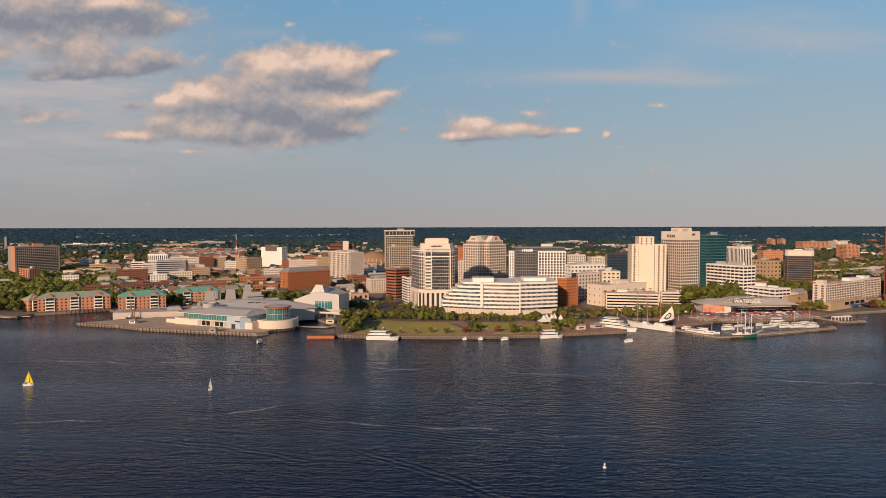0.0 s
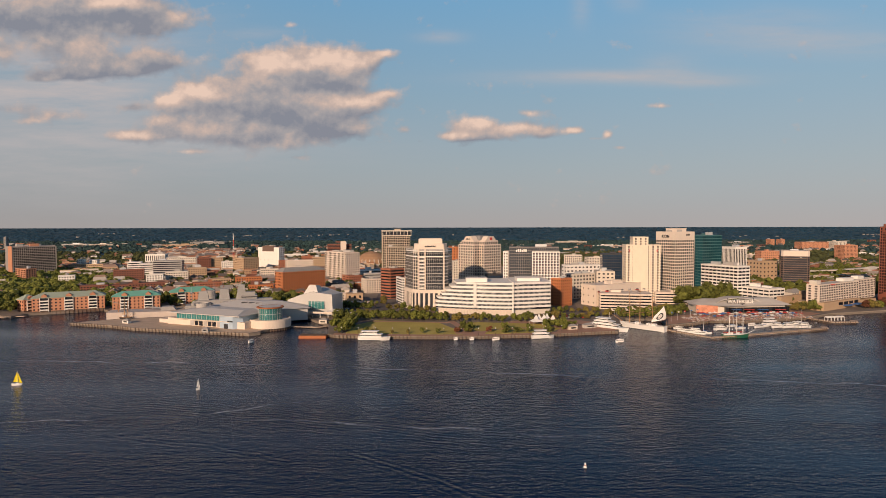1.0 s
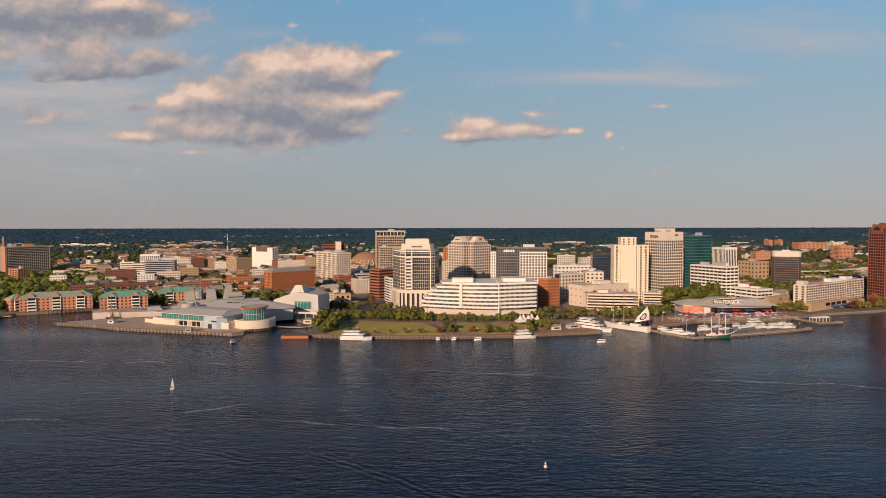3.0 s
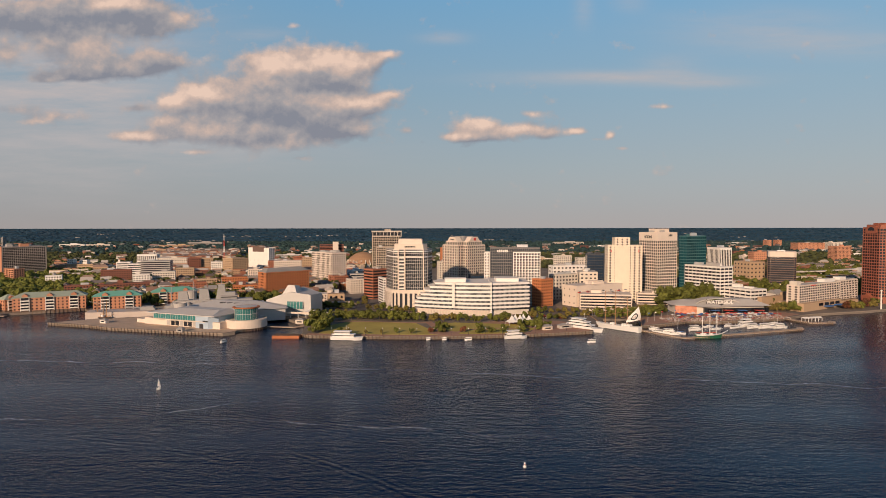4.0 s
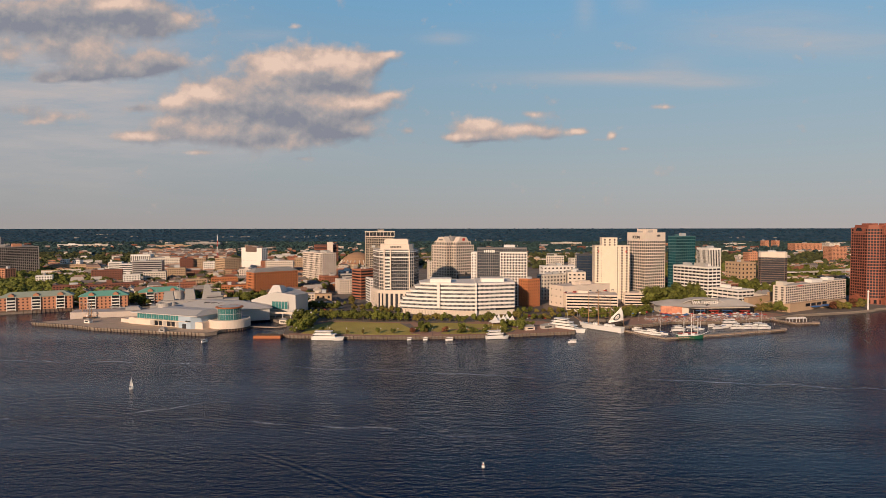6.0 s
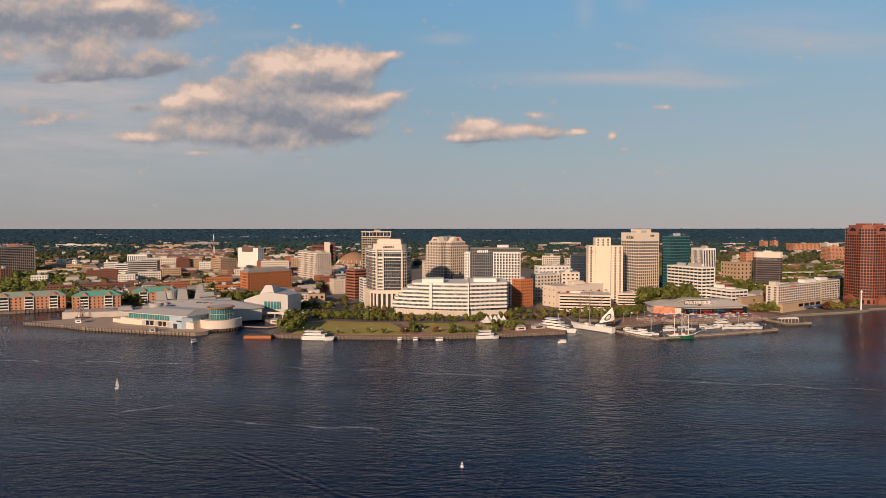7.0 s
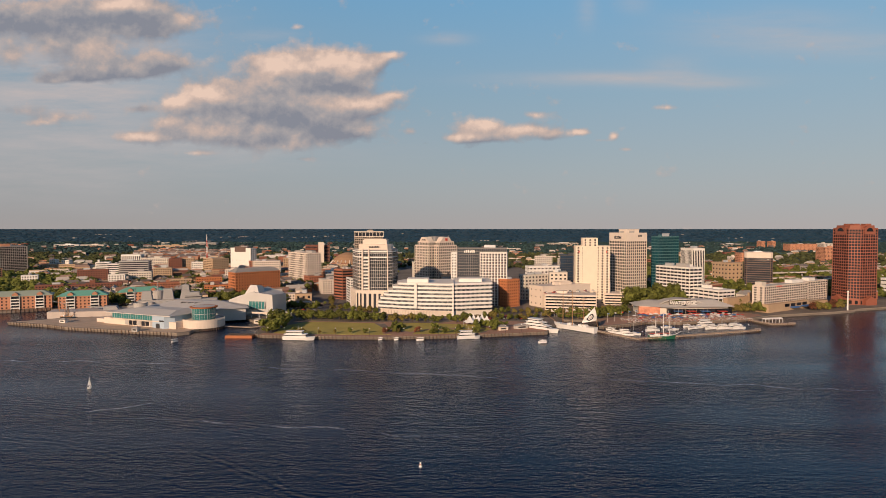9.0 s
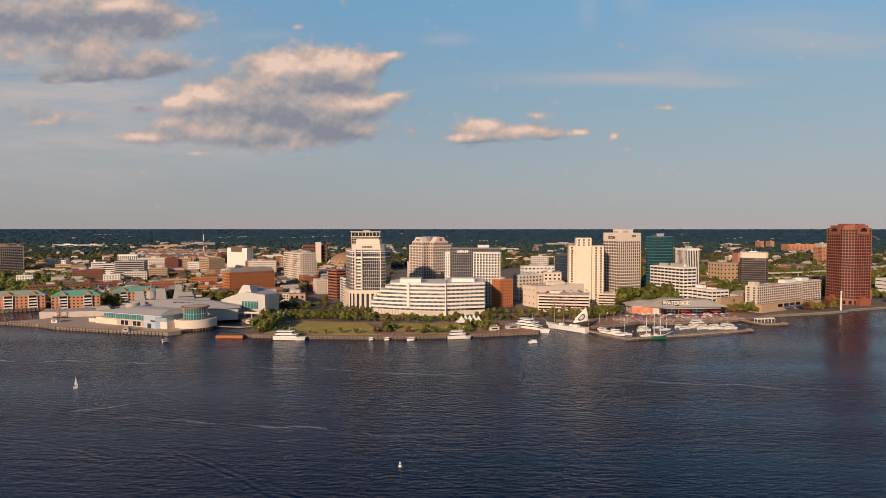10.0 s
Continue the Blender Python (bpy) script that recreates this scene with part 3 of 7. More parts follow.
def strip(name, line, width, z, mat, label, category, depth=0.12):
    """A ribbon along a line of (x, y)."""
    pts = [Vector(p) for p in line]
    left, right = [], []
    for i, p in enumerate(pts):
        t = (pts[min(i + 1, len(pts) - 1)] - pts[max(i - 1, 0)]).normalized()
        n = Vector((-t.y, t.x)) * width / 2
        left.append(p + n)
        right.append(p - n)
    g = Mesh()
    for i in range(len(pts) - 1):
        g.prism([tuple(right[i]), tuple(right[i + 1]), tuple(left[i + 1]), tuple(left[i])], z - depth, z)
    return structure(name, g, mat, label, category)


def patch(name, ring, z, mat, label, category, depth=0.15):
    return structure(name, Mesh().prism(ring, z - depth, z), mat, label, category)


# quay caps along the water
PARK_EDGE = [(-92, 516.5), (-83, 511), (-16.5, 506), (20.5, 505.5), (82, 512.5), (102, 517.5), (133, 525), (160, 531.5)]
strip("quay_park", PARK_EDGE, 1.0, LAND + 0.2, CONCRETE, "concrete cap of the park seawall", "quay", 0.5)
PIER_EDGE = [(-350, 577.5), (-302, 563), (-274, 549), (-217, 534), (-161, 521.2)]
strip("quay_museum", PIER_EDGE, 1.8, LAND + 0.5, CONCRETE, "weathered concrete edge of the museum pier", "quay", 1.2)
RIGHT_EDGE = [(212, 560), (243, 574), (266, 590), (295, 584), (369, 607), (409, 633), (481, 655.5), (518, 671.5), (525, 680.5), (580, 700.5), (700, 735.5)]
strip("quay_marina", RIGHT_EDGE, 1.4, LAND + 0.4, CONCRETE, "concrete edge of the marina promenade", "quay", 0.8)

# park
patch("lawn", [(-78, 521), (-14, 516), (22, 516), (30, 519), (18, 540), (2, 578), (-60, 592), (-78, 560)], LAND + 0.12, LAWN, "sunlit mown lawn of the riverside park", "lawn")
patch("lawn_east", [(38, 518), (80, 521), (100, 527), (112, 545), (96, 570), (40, 580), (22, 572), (26, 545)], LAND + 0.12, LAWN, "sunlit lawn crossed by paths", "lawn")
strip("promenade", [(-88, 518), (-16.5, 511), (20.5, 510.5), (82, 517.5), (102, 522.5), (133, 530), (157, 537)], 8, LAND + 0.08, PAVER, "reddish brick riverside promenade", "pavement")
patch("plaza", [(60, 575), (112, 548), (104, 524), (133, 530), (160, 536), (168, 565), (140, 590), (90, 600)], LAND + 0.06, PAVER, "brick paved plaza at the park's end", "pavement")
patch("marina_plaza", [(215, 566), (243, 579), (266, 595), (295, 589), (369, 612), (400, 634), (385, 660), (290, 645), (222, 606)], LAND + 0.06, PAVER, "busy brick terrace beside the marina", "pavement")
patch("pier_deck", [(-346, 583), (-302, 566), (-274, 552), (-217, 537), (-163, 524), (-157, 530), (-149, 560), (-166, 615), (-235, 628), (-316, 602)], LAND + 0.06, PLANK, "pale planked deck of the museum pier", "pavement")
strip("road_waterside", [(-150, 690), (-60, 655), (0, 628), (60, 606), (125, 612), (190, 640), (260, 668), (340, 690), (430, 715), (520, 745), (640, 790)], 18, LAND + 0.1, ASPHALT, "grey city street along the waterfront", "road")
strip("road_boatlanding", [(-58, 652), (-68, 720), (-74, 800), (-80, 950)], 14, LAND + 0.1, ASPHALT, "grey side street between office blocks", "road")
strip("road_avenue", [(125, 612), (150, 680), (158, 760), (150, 900)], 12, LAND + 0.09, ASPHALT, "grey side street between brick buildings", "road")
patch("parking_lot", [(104, 600), (150, 600), (158, 622), (112, 634)], LAND + 0.14, ASPHALT, "asphalt parking lot with rows of cars", "parking lot")

strip("path_central", [(30, 511), (28, 532), (14, 585)], 7, LAND + 0.16, PAVER, "reddish brick path between the lawns", "path")
patch("path_circle", [(18, 517), (42, 517), (44, 526), (30, 537), (16, 526)], LAND + 0.18, PAVER, "small brick circle where park paths meet", "path")
strip("path_curved", [(38, 524), (52, 540), (80, 548), (106, 540)], 3.5, LAND + 0.17, PAVER, "curved brick path across the lawn", "path")
strip("path_upper", [(-76, 588), (-20, 582), (14, 578)], 4, LAND + 0.17, PAVER, "brick path behind the lawn", "path")

# outer timber wave screens of the marina
strip("pier_marina", [(205, 543), (229.5, 503.5), (290, 525), (352, 548), (355, 556)], 5.0, LAND - 0.4, PLANK, "long timber breakwater pier of the marina", "pier", 0.6)
strip("pier_gazebo", [(372, 606), (380, 580), (402, 583), (405, 590)], 6.0, LAND - 0.2, PLANK, "timber pier beside the hotel quay", "pier", 0.6)
strip("dock_inlet", [(-140, 566), (-110, 560), (-104, 566)], 4, 1.2, PLANK, "low timber dock in the museum inlet", "dock", 0.4)
# ---- buildings ----
MIDGREY = material("mid_grey_concrete", (0.31, 0.29, 0.275), 0.85, vary=0.1, streaks=0.1)
TAUPE = material("taupe_concrete", (0.47, 0.40, 0.32), 0.85, vary=0.1, streaks=0.1)
BUFF = material("buff_concrete", (0.76, 0.66, 0.53), 0.8, vary=0.06, streaks=0.07)
DARKG = material("dark_grey_concrete", (0.20, 0.19, 0.18), 0.85, vary=0.1, streaks=0.1)

# apartment high-rise and neighbours
highrise = block("apartment_tower", "tall grey apartment slab with rows of balconies", -743.2, 1056.0, 45, 63.9, 67.6, 55.9, MIDGREY, grid(3.0, 2.95, 0.13, 0.27, GLASS, 1.3), grid(20, 56, 0.96, 0.98), units=2)
part("end_wall", Mesh().box(-2.2, -1.6, -1.8, 31, -0.3, 56.5), PINKB, highrise, "blank pinkish end wall")
part("lift_house", Mesh().box(26, 40, 4, 14, 55, 60.5), PINKB, highrise)
block("apartment_building", "white and brick mid-rise apartment block among trees", -648.4, 950.0, 62, 14.5, 28.0, 25.2, PINKB, grid(3.4, 3.1, 0.5, 0.4), grid(5, 3.1, 0.3, 0.4, GLASS, 0.8))
blank = block("office_building", "blank white office block with dark top storey", -315.5, 1185.0, 62, 14.4, 54.7, 49.1, WHITE, grid(5, 3.6, 0.5, 0.5), grid(12, 46, 0.95, 0.96), units=1)
block("apartment_building", "tan brick apartment block with a grey wing", -356.4, 1100.0, 50, 30.9, 34.7, 33.0, TAN, grid(3.4, 3.2, 0.55, 0.5), grid(3.4, 3.2, 0.5, 0.45))
part("top_storey", Mesh().box(-0.5, 13.6, 13, 43, 41.0, 51.6).box(2, 10, 20, 34, 51.6, 53.5), BANDB, blank, "dark brown top storey")
depot = block("warehouse", "large orange brick warehouse with a grey roof", -194.8, 760.0, 44, 61.1, 20.2, 34.1, BRICKO, grid(3.6, 3.7, 0.46, 0.42), base=1.0, roof=ROOFG, units=0, parapet=0.5)
block("apartment_tower", "cream apartment tower with dark square windows", -140.7, 914.0, 38, 22.6, 68.8, 51.5, CREAM, grid(3.6, 3.3, 0.42, 0.4), grid(4.2, 3.3, 0.4, 0.33, GLASS, 0.4), units=2, budget=230)
block("office_building", "brown office block with a pale lift shaft", -275.5, 1469.0, 10, 56.6, 30.0, 46.2, BRICKD, band(3.6, 0.5), units=1)
block("lift_shaft", "pale concrete shaft above the brown office block", -242.9, 1462.0, 10, 13.3, 8.0, 53.2, CREAM, None, units=0, parapet=0.4)
crown_hotel = block("hotel_tower", "grey hotel tower with a glazed crown", -116.6, 1220.0, 10, 54.7, 30.0, 81.2, TAUPE, grid(3.6, 3.4, 0.22, 0.3, GLASS), units=1)
block("hotel_wing", "grey lower wing of the hotel tower", -107.1, 1200.0, 10, 52.9, 25.0, 49.2, TAUPE, grid(3.6, 3.4, 0.3, 0.34, GLASS), units=1)
block("apartment_building", "cream stucco apartment house beside the street", -99.0, 825.0, 25, 21.2, 22.0, 19.5, CREAM, grid(3.6, 3.2, 0.5, 0.45))
block("brick_building", "red brick mid-rise with pale window bays", -134.6, 900.0, 30, 21.1, 29.0, 17.8, BRICK, grid(3.4, 3.3, 0.5, 0.5))
block("office_building", "dark red brick office block with ribbon windows", -60.8, 763.0, 45, 22.9, 18.5, 37.9, BRICK, band(3.7, 0.5), band(3.7, 0.5), units=2)
# dark glass strips stand in for shade inside the garage's open decks
block("parking_garage", "narrow white garage with dark open decks", -42.2, 712.0, 20, 2.7, 24.0, 31.0, WHITE, band(3.1, 0.5, GLASS, 0.5), units=0)
block("hotel_end", "white end bay of the hotel slab", 76.4, 714.0, -9, 5.7, 22.0, 61.8, WHITE, grid(3.0, 3.3, 0.5, 0.45), units=0)
glass_slab = block("hotel_glass_slab", "dark glazed hotel slab with a rooftop sign band", 83.1, 712.0, -6, 57.1, 22.0, 67.1, DARKG, grid(2.2, 3.3, 0.2, 0.2, GLASSD, 0.15), units=1)
block("hotel_slab", "white gridded hotel slab with square windows", 109.3, 706.0, -8, 30.7, 20.0, 62.1, WHITE, grid(3.4, 3.3, 0.34, 0.3), units=1, budget=160)
block("brick_building", "orange brick loft building with small windows", 139.2, 690.0, 36, 18.4, 14.2, 31.9, BRICKO, grid(2.9, 3.5, 0.5, 0.5))
block("store_building", "cream concrete mall block with square windows", 168.1, 760.0, 30, 35.9, 12.8, 31.3, PALE, grid(5, 4.5, 0.5, 0.5), units=2)
block("store_building", "pale concrete mall wing with roof plant", 200.5, 770.0, -6, 21.5, 30.0, 34.0, PALE, grid(5, 5, 0.5, 0.6), units=3)
block("mall", "long white shopping mall behind the hotels", 197.5, 950.0, 12, 56.9, 18.0, 29.7, WHITE, grid(6, 6, 0.5, 0.6), units=3)
block("office_building", "pale office block beyond the mall", 233.8, 1150.0, -8, 32.2, 20.0, 35.4, PALE, grid(3.6, 3.4, 0.4, 0.45))
block("office_tower", "black glass office block", 227.9, 850.0, -8, 27.0, 30.0, 52.2, DARKM, grid(2.4, 3.6, 0.1, 0.2, GLASSB, 0.12), units=1)
few = block("hotel_tower", "cream hotel tower with few narrow windows", 224.6, 728.0, -6, 39.4, 24.0, 69.0, BUFF, grid(5.4, 3.1, 0.62, 0.4), units=0)
for x in (3.6, 35.6):
    part("sign", Mesh().box(x - 0.8, x + 0.8, -0.75, -0.3, 61.0, 63.0), REDP, few, "small red sign")
block("hotel_core", "taller cream core of the hotel tower", 232.6, 727.0, -6, 17.0, 20.0, 78.4, BUFF, grid(5.3, 3.1, 0.66, 0.4), units=0)
block("conference_podium", "cream blank-walled hotel podium", 179.6, 690.0, 30, 103.9, 24.2, 24.2, CREAM, None, grid(7, 8, 0.8, 0.8), units=2)
# both garages: deck openings filled with dark panes to paint their shade
block("parking_garage", "cream parking garage with dark open decks", 179.7, 672.0, -10, 54.6, 26.0, 17.2, CREAM, band(3.2, 0.52, GLASS, 0.5), units=1)
block("parking_garage", "cream lower parking garage with ramps", 256.0, 715.0, -10, 35.1, 24.0, 13.5, CREAM, band(3.2, 0.52, GLASS, 0.5), units=1)
icon = block("icon_tower", "cream concrete tower with deep window grid", 290.3, 748.0, 24, 31.0, 31.9, 84.1, CREAM, grid(3.1, 3.65, 0.3, 0.3, GLASS, 0.35), grid(3.3, 3.65, 0.26, 0.3, GLASS, 0.35), base=5, parapet=10, units=2, budget=300)
block("glass_tower", "green glass office tower", 352.5, 815.0, 22, 33.2, 14.6, 78.6, TEALM, grid(3.2, 3.8, 0.1, 0.24, GLASSG, 0.12), units=2)
block("office_tower", "white ribbed office tower with dark window stripes", 403.3, 830.0, 14, 17.8, 26.0, 62.0, WHITE, grid(2.6, 50, 0.36, 0.06, GLASS, 0.5), units=1)
block("office_building", "white office block with strip windows", 366.4, 745.0, 26, 20.7, 54.9, 41.8, WHITE, grid(6.2, 4.0, 0.14, 0.46, GLASS, 0.4), grid(6.2, 4.0, 0.14, 0.46, GLASS, 0.4), units=3)
block("office_building", "low white office block with strip windows", 387.6, 712.0, 24, 25.4, 44.4, 17.5, WHITE, grid(7, 4.4, 0.14, 0.55, GLASS, 0.4), grid(7, 4.4, 0.14, 0.55, GLASS, 0.4), units=2)
block("office_building", "tan office building behind the towers", 518.9, 980.0, 18, 30.6, 34.2, 33.4, TAN, grid(7, 7, 0.6, 0.6), units=2)
# two far brick blocks in pinker brick, which paints distance haze in
block("brick_building", "long brick building far across the highway", 1011.1, 1535.0, 10, 39.3, 30.0, 38.5, PINKB, grid(4, 3.5, 0.5, 0.5))
block("brick_building", "low long brick building beyond the office block", 785.1, 1500.0, 5, 53.1, 25.0, 26.3, PINKB, grid(5, 4, 0.6, 0.6))
# ---- trees ----
def crown_mesh(rnd, r, h, mat, leaves=620):
    g = Mesh()
    lobes = [(Vector((rnd.gauss(0, 0.45) * r, rnd.gauss(0, 0.45) * r, h * (0.30 + 0.62 * rnd.random()))), r * rnd.uniform(0.34, 0.6)) for _ in range(9)]
    for _ in range(leaves):
        c, lr = rnd.choice(lobes)
        d = Vector((rnd.gauss(0, 1), rnd.gauss(0, 1), rnd.gauss(0, 0.8))).normalized()
        p = c + d * lr * rnd.uniform(0.7, 1.05)
        s = r * rnd.uniform(0.07, 0.16)
        a = d.cross(Vector((rnd.gauss(0, 1), rnd.gauss(0, 1), rnd.gauss(0, 1)))).normalized() * s
        b = (d.cross(a).normalized() + d * rnd.uniform(-0.5, 0.5)) * s
        g.add([p - a - b * 0.6, p + a - b * 0.6, p + a * 0.7 + b, p - a * 0.7 + b + d * s * 0.4], [(0, 1, 2, 3)])
    for c, lr in lobes:
        s = lr * 0.8
        g.add([c + Vector(v) * s for v in ((1, 0, 0), (0, 1, 0), (-1, 0, 0), (0, -1, 0), (0, 0, 1), (0, 0, -1))],
              [(0, 1, 4), (1, 2, 4), (2, 3, 4), (3, 0, 4), (1, 0, 5), (2, 1, 5), (3, 2, 5), (0, 3, 5)])
    return g.data("crown", mat)


def trunk_mesh(rnd, r, h):
    g = Mesh().tube((0, 0, -0.3), (0, 0, h * 0.45), 0.045 * h * 0.6, 0.03 * h * 0.6, 6)
    for k in range(4):
        a = 1.6 * k + rnd.random()
        g.tube((0, 0, h * 0.3), (math.cos(a) * r * 0.5, math.sin(a) * r * 0.5, h * 0.62), 0.016 * h, 0.006 * h, 5)
    return g.data("trunk", BARK)


KINDS = {}
for kind, mat, n in (("green", LEAF, 5), ("gold", LEAFY, 2), ("red", LEAFR, 2)):
    rnd = random.Random(len(kind) * 17)
    KINDS[kind] = [(trunk_mesh(rnd, 4.6, 10.0), crown_mesh(rnd, 4.6, 10.0, mat)) for _ in range(n)]
TREE_LABEL = {"green": "broad green shade tree with a full crown", "gold": "small tree with yellowing autumn leaves", "red": "small ornamental tree with reddish leaves"}
TR = random.Random(5)


def tree(x, y, size=1.0, kind="green", group="city trees", z=LAND):
    k = KINDS[kind]
    tr, cr = k[TR.randrange(len(k))]
    t = thing("tree", pose(x, y, z, 0, 0, TR.uniform(0, 360)) @ Matrix.Diagonal((size * TR.uniform(0.9, 1.15), size * TR.uniform(0.9, 1.15), size * TR.uniform(0.85, 1.1), 1)), TREE_LABEL[kind], "tree", group)
    part("trunk", tr, None, t)
    part("crown", cr, None, t)


def row(x0, y0, x1, y1, n, size=0.9, kinds=("green",), group="street trees", jitter=1.5):
    for i in range(n):
        f = (i + 0.5) / n
        tree(x0 + (x1 - x0) * f + TR.uniform(-jitter, jitter), y0 + (y1 - y0) * f + TR.uniform(-jitter, jitter), size * TR.uniform(0.8, 1.2), TR.choice(kinds), group)


def grove(x0, y0, x1, y1, n, size=1.0, kinds=("green",), group="city trees"):
    for _ in range(n):
        tree(TR.uniform(x0, x1), TR.uniform(y0, y1), size * TR.uniform(0.75, 1.25), TR.choice(kinds), group)


# park
grove(-92, 523, -76, 592, 17, 1.0, group="park trees")
row(-78, 600, 5, 590, 14, 0.85, group="park trees")
row(-60, 608, 20, 596, 10, 0.75, group="park trees")
row(5, 588, 105, 580, 14, 0.8, ("green", "green", "gold"), "park trees")
row(-70, 521, 78, 524, 11, 0.45, ("green", "green", "red", "gold"), "park trees", 3)
grove(20, 525, 34, 570, 8, 0.6, group="park trees")
grove(44, 520, 92, 545, 8, 0.5, group="park trees")
grove(92, 525, 128, 560, 10, 0.72, group="park trees")

# streets behind the park
row(112, 640, 176, 648, 9, 0.6, ("green", "green", "gold"))
row(180, 640, 232, 632, 8, 0.62, ("green", "gold"))
row(-112, 636, -44, 628, 10, 0.6, ("green", "green", "gold"))
row(-118, 668, -62, 716, 9, 0.62)
row(84, 606, 152, 596, 9, 0.5, ("green", "gold"))


def canopy(name, zone, count, mat, label, seed, size=(5, 9), flat=0.7, avoid=(), leaves=0, lift=0.0):
    """A wood too dense to count: many crown clumps in one mesh."""
    rnd = random.Random(seed)
    g = Mesh()
    n = 0
    while n < count:
        x, y = zone(rnd)
        if any(x0 < x < x1 and y0 < y < y1 for x0, x1, y0, y1 in avoid):
            continue
        n += 1
        r = rnd.uniform(*size)
        z = rise(y) + r * min(0.5, 0.4 * flat if not leaves else 0.5) + lift
        v = []
        for k, (zz, rr, m) in enumerate(((-0.5, 0.75, 5), (0.25, 1.0, 5), (0.85, 0.5, 4))):
            a0 = rnd.random() * 6.28
            v += [(x + r * rr * rnd.uniform(0.75, 1.2) * math.cos(a0 + 6.2832 * i / 5), y + r * rr * rnd.uniform(0.75, 1.2) * math.sin(a0 + 6.2832 * i / 5), z + r * flat * (zz + rnd.uniform(-0.15, 0.15))) for i in range(5)]
        v.append((x, y, z + r * flat * 1.15))
        f = []
        for k in (0, 5):
            f += [(k + i, k + (i + 1) % 5, k + 5 + (i + 1) % 5, k + 5 + i) for i in range(5)]
        f += [(10 + i, 10 + (i + 1) % 5, 15) for i in range(5)]
        g.add(v, f)
        for _ in range(leaves):
            d = Vector((rnd.gauss(0, 1), rnd.gauss(0, 1), rnd.gauss(0.35, 0.8))).normalized()
            p = Vector((x, y, z)) + Vector((d.x * r, d.y * r, d.z * r * flat)) * rnd.uniform(0.8, 1.2)
            s = r * rnd.uniform(0.13, 0.26)
            a = d.cross(Vector((rnd.gauss(0, 1), rnd.gauss(0, 1), rnd.gauss(0, 1)))).normalized() * s
            b = (d.cross(a).normalized() + d * rnd.uniform(-0.6, 0.6)) * s
            g.add([p - a - b, p + a - b * 0.7, p + a * 0.6 + b, p - a + b * 0.8], [(0, 1, 2, 3)])
    ob = part(name, g, mat)
    if not leaves:
        ob.data.shade_smooth()
    return tagged(ob, label, "trees", kind="stuff")


def wedge(y0, y1, power=1.0):
    def pick(r):
        y = y0 + (y1 - y0) * r.random() ** power
        return r.uniform(-0.80, 0.93) * y, y
    return pick


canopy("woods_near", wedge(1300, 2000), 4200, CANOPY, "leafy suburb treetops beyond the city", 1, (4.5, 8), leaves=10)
# haze over these two woods is put into their canopy colours
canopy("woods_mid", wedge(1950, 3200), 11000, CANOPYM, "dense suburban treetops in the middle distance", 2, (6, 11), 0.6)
canopy("woods_far", wedge(3050, 4830), 12000, CANOPYF, "distant woodland coloured with blue haze up to the horizon", 3, (8, 16), 0.13)
# ---- landmark buildings ----
def base(name, label, category="building", at=(0, 0), rot=0, group="", z=LAND):
    if at != (0, 0):
        TAKEN.append((at[0] + 12, at[1] + 15, 32.0))
    return thing(name, pose(at[0], at[1], z, 0, 0, rot), label, category, group)


def rect(x0, x1, y0, y1):
    return [(x0, y0), (x1, y0), (x1, y1), (x0, y1)]


def bars(owner, name, w, h, n, mat, at, rot=0.0):
    """A sign that cannot be read: plain bars."""
    g = Mesh()
    for i in range(n):
        x = (i - (n - 1) / 2) * w / n
        g.box(x - w / n * 0.36, x + w / n * 0.36, -0.15, 0.0, 0, h * (1.0 if i % 3 else 0.8))
    return part(name, g, mat, owner, at=pose(*at, 0, 0, rot))


def lettering(text, size, mat, owner, at, rot=0.0, depth=0.25, name="sign"):
    c = bpy.data.curves.new("letters", "FONT")
    c.body, c.size, c.extrude, c.align_x, c.offset = text, size, depth, "CENTER", 0.02 * size
    tmp = bpy.data.objects.new("letters", c)
    d = bpy.data.meshes.new_from_object(tmp)
    bpy.data.objects.remove(tmp)
    d.materials.clear()
    d.materials.append(mat)
    ob = part(name, d, None, owner, at=pose(*at, 90, 0, rot))
    return tagged(ob, "raised letters reading " + text)


bars(glass_slab, "sign", 13, 3.0, 6, WHITE, (14, -0.35, 61.5))

# bank tower with glazed flanks and cream crown
t = base("office_tower", "tall grey glass office tower with cream crown and podium", at=(0, 0))
R1 = [(-36.5, 694), (-26.5, 668), (-20, 662), (7, 660), (11, 666), (15.5, 684), (12, 700), (-20, 712)]
shell(t, R1, 22, 67, [GREYC, PALE, GREYC, PALE, GREYC, DARKG, DARKG, DARKG], [grid(1.9, 3.7, 0.10, 0.14, GLASSD, 0.2), grid(3.4, 3.7, 0.2, 0.24, GLASSD, 0.25), grid(2.3, 3.7, 0.12, 0.14, GLASSD, 0.15), grid(3.4, 3.7, 0.2, 0.24, GLASSD, 0.25), grid(1.9, 3.7, 0.10, 0.14, GLASSD, 0.2), None, None, None], 300)
R2 = [(-27, 690), (-25.5, 669), (-19, 663.5), (6.5, 661.5), (10, 668), (10, 690)]
part("crown", Mesh().prism(R2, 66, 72.5).prism([(x * 1.03, y) for x, y in R2], 65.6, 66.8), CREAM, t, "cream stone crown with a sign")
part("crown_top", Mesh().box(-21, 5, 668, 690, 72.5, 77.5).box(-20, 4, 669, 689, 77.5, 78.2), CREAM, t)
for z in (64.0, 58.0):
    part("cornice", Mesh().ring_prism([(x, y - 0.8) for x, y in R1], [(x * 0.9, y + 2) for x, y in R1], z, z + 1.3), WHITE, t)
